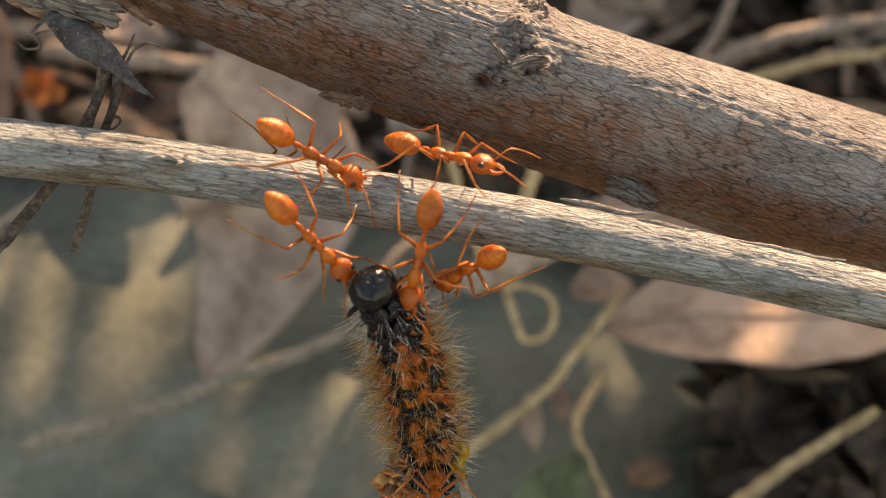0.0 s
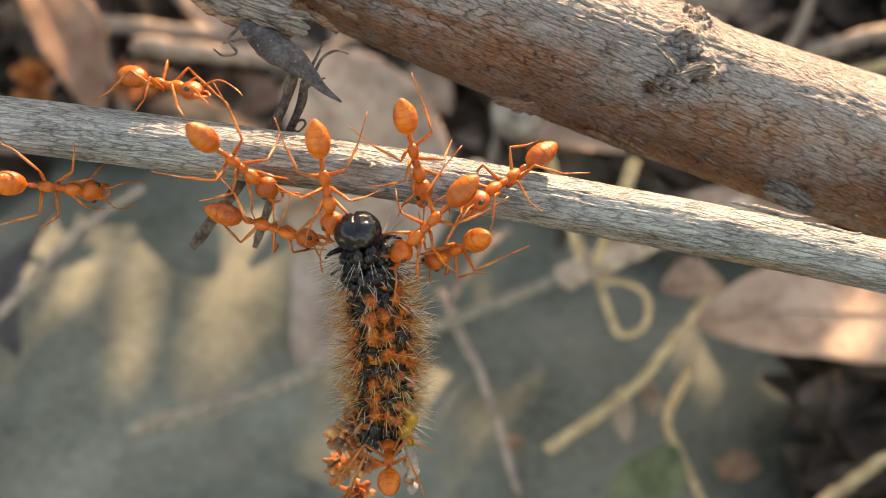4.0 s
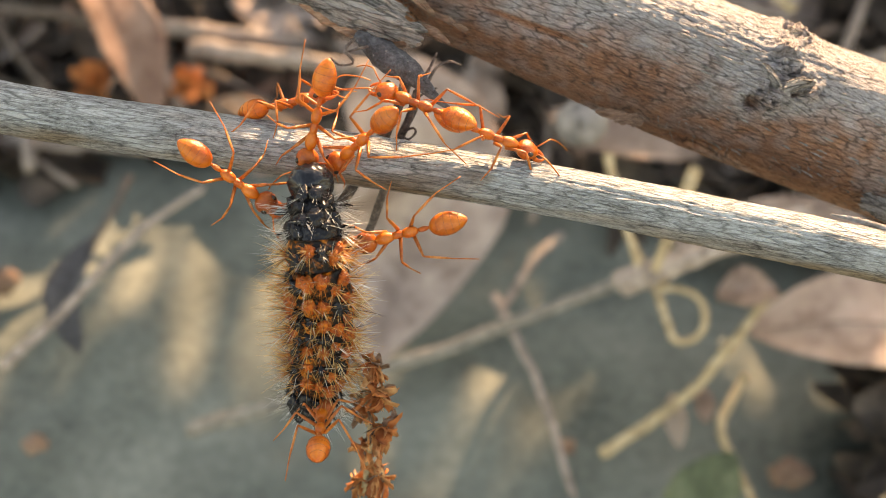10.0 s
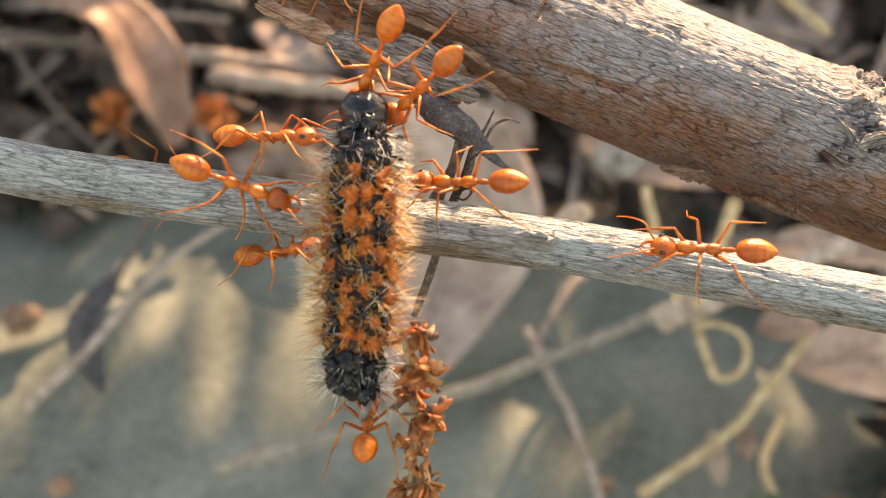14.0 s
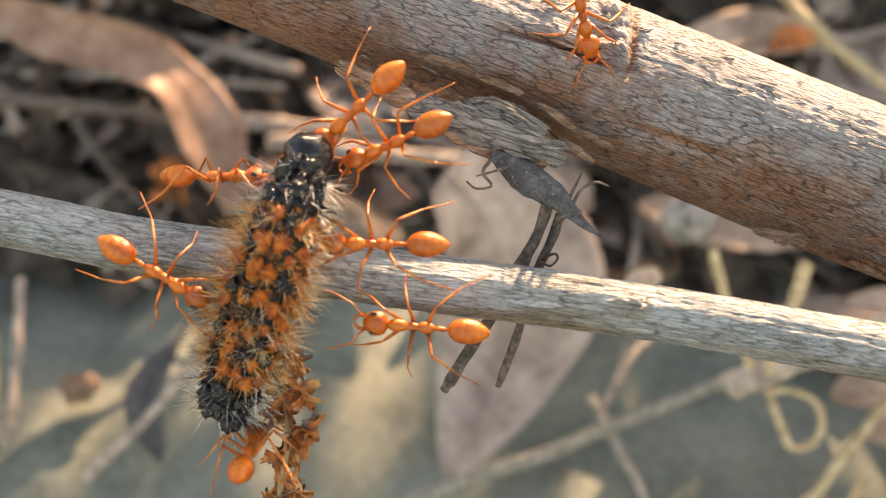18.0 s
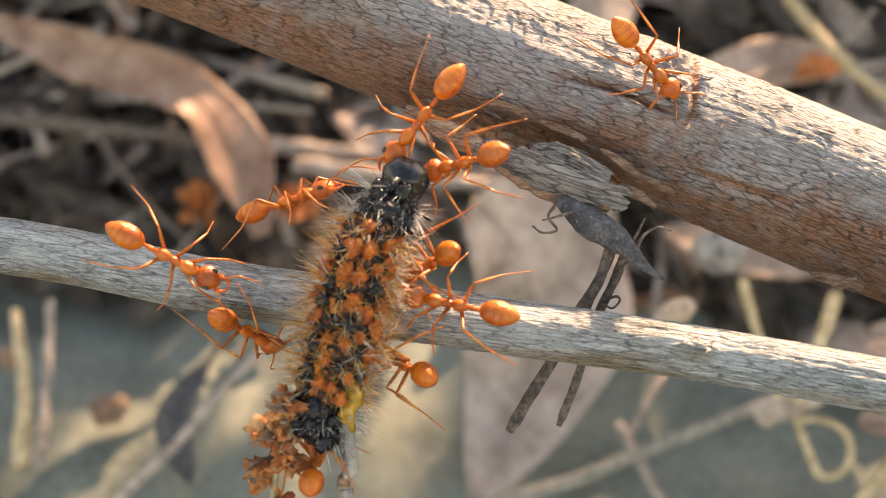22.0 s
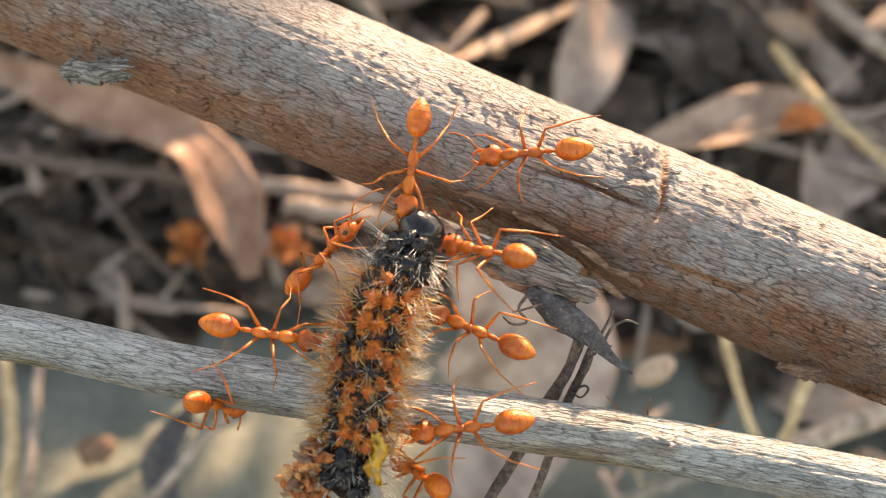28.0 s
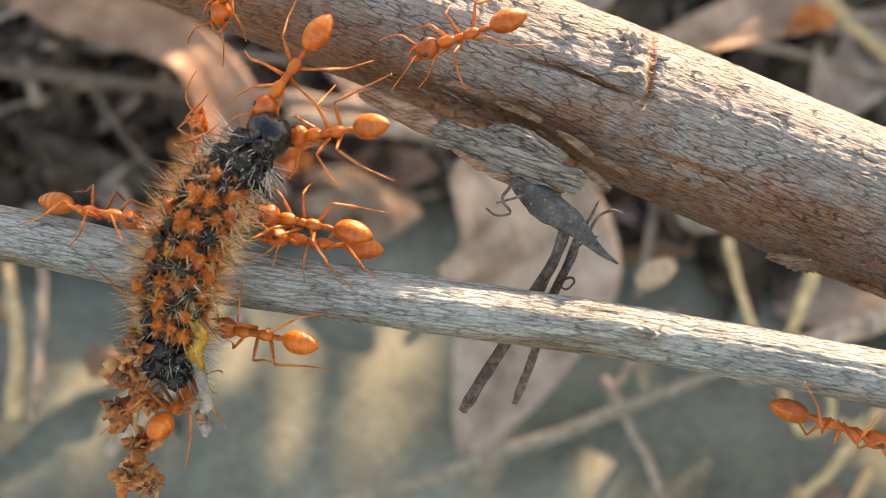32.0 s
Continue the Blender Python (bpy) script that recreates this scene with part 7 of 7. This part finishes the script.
    walk(segments[7], [
        (0, loc(-0.01, -1.83, 0.01, -0.2, -0.4, -0.6)), (1, loc(-0.01, -1.80, 0.02, -1.8, -0.1, -0.1)), (2, loc(-0.03, -1.81, 0.02, -1.2, -1.2, -1.6)),
        (3, loc(-0.03, -1.80, 0.01, -0.5, -1.2, -1.6)), (6, loc(-0.02, -1.79, 0.01, -1.0, -0.7, -1.2)), (7, loc(-0.01, -1.80, 0.00, -0.2, -0.5, -0.8)),
        (8, loc(-0.03, -1.78, 0.01, -1.0, -1.3, -2.5)), (9, loc(-0.03, -1.77, 0.03, -2.1, -0.9, -1.9)), (10, loc(-0.03, -1.85, 0.06, -5.1, -1.8, -2.0)),
        (11, loc(-0.05, -1.74, 0.00, -0.9, -1.5, -4.1)), (12, loc(-0.02, -1.67, -0.01, 0.8, -0.0, -1.0)), (13, loc(-0.06, -1.69, -0.00, 0.2, -0.1, -3.9)),
        (14, loc(-0.01, -1.72, -0.01, 0.4, -0.0, -0.5)), (15, loc(-0.02, -1.74, -0.02, 0.8, -0.0, -1.4)), (18, loc(0.01, -1.75, 0.01, -1.8, 0.6, 1.3)),
        (19, loc(0.00, -1.68, -0.02, 0.9, 0.0, 0.0)), (20, loc(0.02, -1.71, -0.02, 1.4, -0.0, 1.5)), (21, loc(0.04, -1.70, -0.02, 1.3, 0.0, 2.8)),
        (22, loc(0.01, -1.68, -0.03, 1.3, -0.0, -0.2)), (23, loc(0.05, -1.70, -0.03, 1.5, 0.5, 2.7)), (24, loc(0.04, -1.70, -0.02, 1.3, 0.0, 1.5)),
        (25, loc(0.03, -1.68, -0.02, 0.8, 0.0, 1.5)), (28, loc(0.03, -1.68, -0.02, 1.3, 0.0, 1.1)), (29, loc(0.01, -1.70, -0.01, -0.0, 0.0, 0.1)),
        (30, loc(0.04, -1.67, -0.02, 1.3, 0.0, 1.3)), (31, loc(0.06, -1.67, -0.02, 1.0, 0.0, 3.7)), (32, loc(0.06, -1.71, -0.01, -0.1, 1.0, 3.9))])
    walk(segments[8], [
        (0, loc(-0.03, -3.66, 0.01, -0.0, -0.7, -1.0)), (1, loc(0.01, -3.60, 0.12, -4.7, 0.8, 0.9)), (2, loc(-0.10, -3.61, 0.08, -3.0, -2.5, -3.3)),
        (3, loc(-0.09, -3.60, 0.03, -1.3, -2.1, -2.8)), (6, loc(-0.07, -3.58, 0.06, -2.2, -1.4, -2.5)), (7, loc(-0.05, -3.59, 0.01, -0.3, -1.0, -1.6)),
        (8, loc(-0.17, -3.55, 0.06, -2.3, -3.2, -6.0)), (9, loc(-0.12, -3.54, 0.13, -4.2, -1.8, -3.6)), (10, loc(-0.15, -3.68, 0.30, -8.3, -3.8, -4.2)),
        (11, loc(-0.26, -3.46, 0.06, -2.5, -3.4, -9.4)), (12, loc(-0.06, -3.34, -0.04, 1.2, -0.0, -2.2)), (13, loc(-0.22, -3.38, -0.02, 0.9, -0.2, -6.6)),
        (14, loc(-0.03, -3.43, -0.03, 1.1, -0.0, -1.1)), (15, loc(-0.09, -3.48, -0.04, 1.2, -0.0, -3.2)), (18, loc(0.08, -3.50, 0.11, -3.9, 1.2, 2.7)),
        (19, loc(-0.00, -3.36, -0.04, 1.3, -0.0, -0.1)), (20, loc(0.10, -3.42, -0.08, 2.0, -0.0, 4.3)), (21, loc(0.17, -3.39, -0.07, 1.8, 0.0, 6.7)),
        (22, loc(-0.04, -3.37, -0.06, 0.7, -0.4, -3.3)), (23, loc(0.14, -3.40, -0.07, 0.6, 0.7, 3.8)), (24, loc(0.07, -3.40, -0.07, 1.7, 0.0, 0.6)),
        (25, loc(0.08, -3.36, -0.04, 1.3, 0.0, 2.3)), (28, loc(0.04, -3.35, -0.07, 1.8, -0.0, -0.6)), (29, loc(-0.01, -3.41, 0.02, -1.3, -0.1, -0.7)),
        (30, loc(0.04, -3.35, -0.07, 1.7, -0.0, -0.7)), (31, loc(0.22, -3.33, -0.05, 1.5, 0.1, 7.7)), (32, loc(0.23, -3.42, 0.02, -1.5, 2.0, 8.0))])
    walk(segments[9], [
        (0, loc(-0.09, -5.50, 0.02, -0.6, -1.5, -2.1)), (1, loc(0.04, -5.39, 0.31, -6.7, 0.7, 0.8)), (2, loc(-0.24, -5.41, 0.20, -4.3, -3.8, -4.9)),
        (3, loc(-0.22, -5.40, 0.09, -2.0, -3.6, -4.7)), (6, loc(-0.18, -5.37, 0.15, -3.2, -2.1, -3.7)), (7, loc(-0.12, -5.39, 0.03, -0.6, -1.6, -2.7)),
        (8, loc(-0.40, -5.31, 0.15, -3.3, -4.4, -8.1)), (9, loc(-0.25, -5.30, 0.28, -5.4, -2.2, -4.6)), (10, loc(-0.33, -5.50, 0.58, -9.2, -5.0, -5.5)),
        (11, loc(-0.60, -5.17, 0.13, -2.1, -4.5, -12.3)), (12, loc(-0.15, -5.00, -0.09, 2.3, -0.1, -3.7)), (13, loc(-0.43, -5.06, -0.05, 1.3, -0.2, -7.8)),
        (14, loc(-0.07, -5.15, -0.07, 1.8, -0.0, -1.5)), (15, loc(-0.21, -5.22, -0.10, 2.2, -0.1, -4.7)), (18, loc(0.18, -5.25, 0.23, -3.9, 1.4, 3.2)),
        (19, loc(-0.00, -5.04, -0.10, 2.3, -0.0, -0.1)), (20, loc(0.28, -5.12, -0.15, 3.1, -0.0, 7.6)), (21, loc(0.44, -5.07, -0.14, 2.9, 0.0, 11.2)),
        (22, loc(-0.16, -5.05, -0.09, 1.5, -0.5, -4.7)), (23, loc(0.29, -5.09, -0.09, 1.3, 1.2, 6.4)), (24, loc(0.09, -5.11, -0.14, 2.8, 0.0, 1.2)),
        (25, loc(0.17, -5.04, -0.10, 2.4, 0.1, 4.2)), (28, loc(0.01, -5.03, -0.14, 2.9, -0.0, -0.9)), (29, loc(-0.02, -5.11, 0.05, -0.8, -0.1, -0.3)),
        (30, loc(0.02, -5.02, -0.13, 2.7, -0.0, -0.4)), (31, loc(0.52, -4.98, -0.11, 2.6, 0.1, 13.4)), (32, loc(0.54, -5.11, 0.06, -1.0, 2.9, 11.8))])
    walk(segments[10], [
        (0, loc(-0.16, -7.33, 0.04, -0.9, -1.8, -2.6)), (1, loc(0.06, -7.18, 0.53, -7.5, 0.7, 0.7)), (2, loc(-0.42, -7.20, 0.35, -4.9, -4.4, -5.7)),
        (3, loc(-0.39, -7.19, 0.16, -2.4, -4.4, -5.7)), (6, loc(-0.31, -7.16, 0.26, -3.7, -2.4, -4.3)), (7, loc(-0.21, -7.18, 0.05, -0.8, -2.0, -3.2)),
        (8, loc(-0.67, -7.07, 0.26, -3.7, -4.9, -9.1)), (9, loc(-0.41, -7.06, 0.46, -5.9, -2.4, -4.9)), (10, loc(-0.54, -7.32, 0.88, -9.5, -5.5, -6.1)),
        (11, loc(-1.00, -6.86, 0.20, -2.0, -4.9, -13.6)), (12, loc(-0.27, -6.67, -0.17, 2.9, -0.1, -4.5)), (13, loc(-0.67, -6.73, -0.10, 1.5, -0.2, -8.3)),
        (14, loc(-0.12, -6.87, -0.13, 2.2, -0.0, -1.7)), (15, loc(-0.36, -6.95, -0.17, 2.6, -0.1, -5.3)), (18, loc(0.28, -7.00, 0.35, -3.9, 1.5, 3.5)),
        (19, loc(-0.00, -6.72, -0.17, 2.7, -0.0, -0.0)), (20, loc(0.54, -6.81, -0.26, 4.0, -0.0, 9.6)), (21, loc(0.81, -6.72, -0.24, 3.7, 0.0, 13.7)),
        (22, loc(-0.31, -6.73, -0.14, 2.0, -0.6, -5.2)), (23, loc(0.51, -6.78, -0.14, 1.8, 1.4, 8.0)), (24, loc(0.14, -6.80, -0.23, 3.4, 0.0, 1.7)),
        (25, loc(0.32, -6.71, -0.18, 3.0, 0.1, 5.2)), (28, loc(-0.01, -6.70, -0.23, 3.6, -0.0, -0.8)), (29, loc(-0.02, -6.82, 0.07, -0.6, -0.0, -0.1)),
        (30, loc(0.02, -6.70, -0.22, 3.3, -0.0, -0.2)), (31, loc(0.97, -6.59, -0.20, 3.4, 0.1, 16.7)), (32, loc(0.92, -6.78, 0.08, -0.8, 3.3, 13.5))])
    walk(segments[11], [
        (0, loc(-0.25, -9.16, 0.07, -0.9, -1.8, -2.6)), (1, loc(0.09, -8.96, 0.77, -7.6, 0.7, 0.7)), (2, loc(-0.62, -8.99, 0.51, -5.0, -4.5, -5.8)),
        (3, loc(-0.58, -8.98, 0.23, -2.4, -4.5, -5.8)), (6, loc(-0.45, -8.94, 0.37, -3.7, -2.4, -4.3)), (7, loc(-0.32, -8.97, 0.07, -0.8, -2.0, -3.3)),
        (8, loc(-0.97, -8.82, 0.38, -3.7, -4.9, -9.1)), (9, loc(-0.57, -8.82, 0.64, -5.8, -2.4, -4.9)), (10, loc(-0.76, -9.13, 1.19, -9.5, -5.4, -6.0)),
        (11, loc(-1.42, -8.54, 0.26, -2.0, -4.9, -13.6)), (12, loc(-0.41, -8.33, -0.26, 3.0, -0.1, -4.6)), (13, loc(-0.92, -8.41, -0.14, 1.5, -0.2, -8.2)),
        (14, loc(-0.17, -8.58, -0.20, 2.2, -0.0, -1.7)), (15, loc(-0.53, -8.69, -0.25, 2.7, -0.1, -5.4)), (18, loc(0.39, -8.74, 0.47, -3.9, 1.5, 3.5)),
        (19, loc(-0.01, -8.39, -0.26, 2.8, -0.0, -0.0)), (20, loc(0.84, -8.49, -0.38, 4.2, -0.0, 10.0)), (21, loc(1.23, -8.37, -0.35, 3.8, 0.0, 14.1)),
        (22, loc(-0.46, -8.40, -0.21, 2.1, -0.6, -5.3)), (23, loc(0.75, -8.46, -0.20, 1.9, 1.5, 8.2)), (24, loc(0.19, -8.50, -0.33, 3.4, 0.0, 1.7)),
        (25, loc(0.47, -8.38, -0.27, 3.0, 0.1, 5.3)), (28, loc(-0.04, -8.37, -0.34, 3.7, -0.0, -0.8)), (29, loc(-0.02, -8.52, 0.09, -0.6, -0.0, -0.1)),
        (30, loc(0.01, -8.37, -0.32, 3.3, -0.0, -0.1)), (31, loc(1.46, -8.18, -0.30, 3.5, 0.1, 17.1)), (32, loc(1.33, -8.45, 0.11, -0.8, 3.3, 13.5))])
    walk(segments[12], [
        (0, loc(-0.33, -10.99, 0.10, -0.7, -1.6, -2.3)), (1, loc(0.11, -10.75, 1.00, -7.1, 0.7, 0.8)), (2, loc(-0.80, -10.78, 0.66, -4.6, -4.1, -5.3)),
        (3, loc(-0.76, -10.78, 0.31, -2.2, -4.1, -5.3)), (6, loc(-0.58, -10.72, 0.48, -3.4, -2.3, -4.0)), (7, loc(-0.41, -10.76, 0.10, -0.7, -1.9, -3.0)),
        (8, loc(-1.25, -10.57, 0.49, -3.5, -4.6, -8.5)), (9, loc(-0.72, -10.58, 0.81, -5.4, -2.2, -4.6)), (10, loc(-0.97, -10.94, 1.49, -9.2, -5.0, -5.5)),
        (11, loc(-1.82, -10.23, 0.32, -2.1, -4.6, -12.7)), (12, loc(-0.54, -9.99, -0.34, 2.7, -0.1, -4.2)), (13, loc(-1.15, -10.09, -0.18, 1.3, -0.2, -7.7)),
        (14, loc(-0.22, -10.30, -0.26, 1.9, -0.0, -1.6)), (15, loc(-0.68, -10.42, -0.33, 2.4, -0.1, -5.0)), (18, loc(0.50, -10.49, 0.59, -3.9, 1.4, 3.3)),
        (19, loc(-0.01, -10.07, -0.33, 2.5, -0.0, -0.1)), (20, loc(1.12, -10.18, -0.50, 3.8, -0.0, 9.3)), (21, loc(1.62, -10.01, -0.46, 3.5, 0.0, 13.1)),
        (22, loc(-0.61, -10.08, -0.26, 1.8, -0.6, -5.0)), (23, loc(0.98, -10.14, -0.25, 1.7, 1.3, 7.4)), (24, loc(0.24, -10.20, -0.43, 3.1, 0.0, 1.5)),
        (25, loc(0.62, -10.06, -0.35, 2.7, 0.1, 4.8)), (28, loc(-0.06, -10.04, -0.44, 3.4, -0.0, -0.9)), (29, loc(-0.03, -10.22, 0.11, -0.7, -0.0, -0.2)),
        (30, loc(0.01, -10.04, -0.41, 3.1, -0.0, -0.3)), (31, loc(1.93, -9.78, -0.40, 3.2, 0.1, 15.7)), (32, loc(1.72, -10.12, 0.14, -1.0, 3.1, 12.5))])
    # dry flowers and stem dragged along at its tail
    walk(flower_stalk, [
        (0, at(19.46, -21.21, -110.04, 32.1, -0.0, 3.1)), (1, at(13.07, -19.57, -109.64, 32.3, -0.0, 2.1)), (2, at(7.75, -20.18, -109.14, 31.9, -8.5, -6.7)),
        (3, at(3.27, -18.76, -109.23, 32.7, -8.4, -7.0)), (6, at(-2.50, -17.80, -106.92, 28.8, -0.0, -1.5)), (7, at(-5.92, -16.92, -108.02, 30.8, -0.0, -2.9)),
        (8, at(-10.47, -15.83, -106.20, 29.7, 17.5, 5.4)), (9, at(-9.45, -13.50, -104.90, 90.0, 63.5, 87.5)), (10, at(-11.95, -12.88, -103.19, 146.9, 17.0, 165.4)),
        (11, at(-14.06, -9.75, -98.26, 151.3, 26.9, 160.3)), (12, at(-13.94, -6.81, -94.40, 159.7, 14.1, 170.4)), (13, at(-13.35, -5.46, -94.40, 159.9, 14.1, 170.6)),
        (14, at(-12.17, -3.55, -94.40, 155.2, 37.3, 162.7)), (15, at(-13.66, -1.84, -94.40, 157.7, 28.1, 165.9)), (18, at(-29.19, -0.00, -98.93, 153.2, 8.9, 166.3)),
        (19, at(-31.85, 0.59, -94.40, 159.5, 14.1, 165.5)), (20, at(-34.17, 2.80, -94.40, 159.2, 14.1, 164.4)), (21, at(-36.03, 5.02, -94.40, 158.7, 18.7, 161.8)),
        (21.5, at(-32.88, 2.31, -95.31, 78.6, 67.4, 67.5)), (22, at(-29.73, -0.40, -96.21, 22.2, 9.3, -4.1)), (23, at(-26.57, -0.77, -96.97, 23.0, -0.0, -3.1)),
        (24, at(-24.88, -1.00, -95.00, 19.7, -0.0, -3.5)), (25, at(-23.21, -0.04, -95.00, 19.6, -0.0, -2.3)), (28, at(-25.06, 2.68, -95.00, 19.8, -0.0, -4.8)),
        (29, at(-27.91, 2.62, -97.19, 23.0, -0.0, -5.7)), (30, at(-32.51, 4.92, -95.00, 20.9, -18.8, -13.5)), (31, at(-34.55, 5.96, -95.00, 20.9, -18.8, -10.1)),
        (32, at(-37.95, 2.83, -97.49, 23.7, 9.2, -0.4))])
    # legs and feelers: small steps all the time
    for n, ant in enumerate(ants):
        for k, limb in enumerate(sorted(ant.children, key=lambda o: o.name)):
            kind = limb.name.split(".")[0]
            if kind not in ("leg", "antenna"):
                continue
            rng = random.Random(n * 31 + k)
            base, rows = limb.matrix_basis.copy(), []
            reach, beat = (13, 0.5) if kind == "leg" else (16, 0.8)
            turn, lift = rng.uniform(-reach, reach), rng.uniform(-6, 6)
            for s in range(int(32 / beat) + 1):
                rows.append((s * beat, base @ pose(0, 0, 0, lift, 0, turn)))
                turn = 0.3 * turn + rng.uniform(-reach, reach)
                lift = rng.uniform(-7, 7)
            if rows[-1][0] < 32:
                rows.append((32, rows[-1][1]))
            walk(limb, rows)


motions()
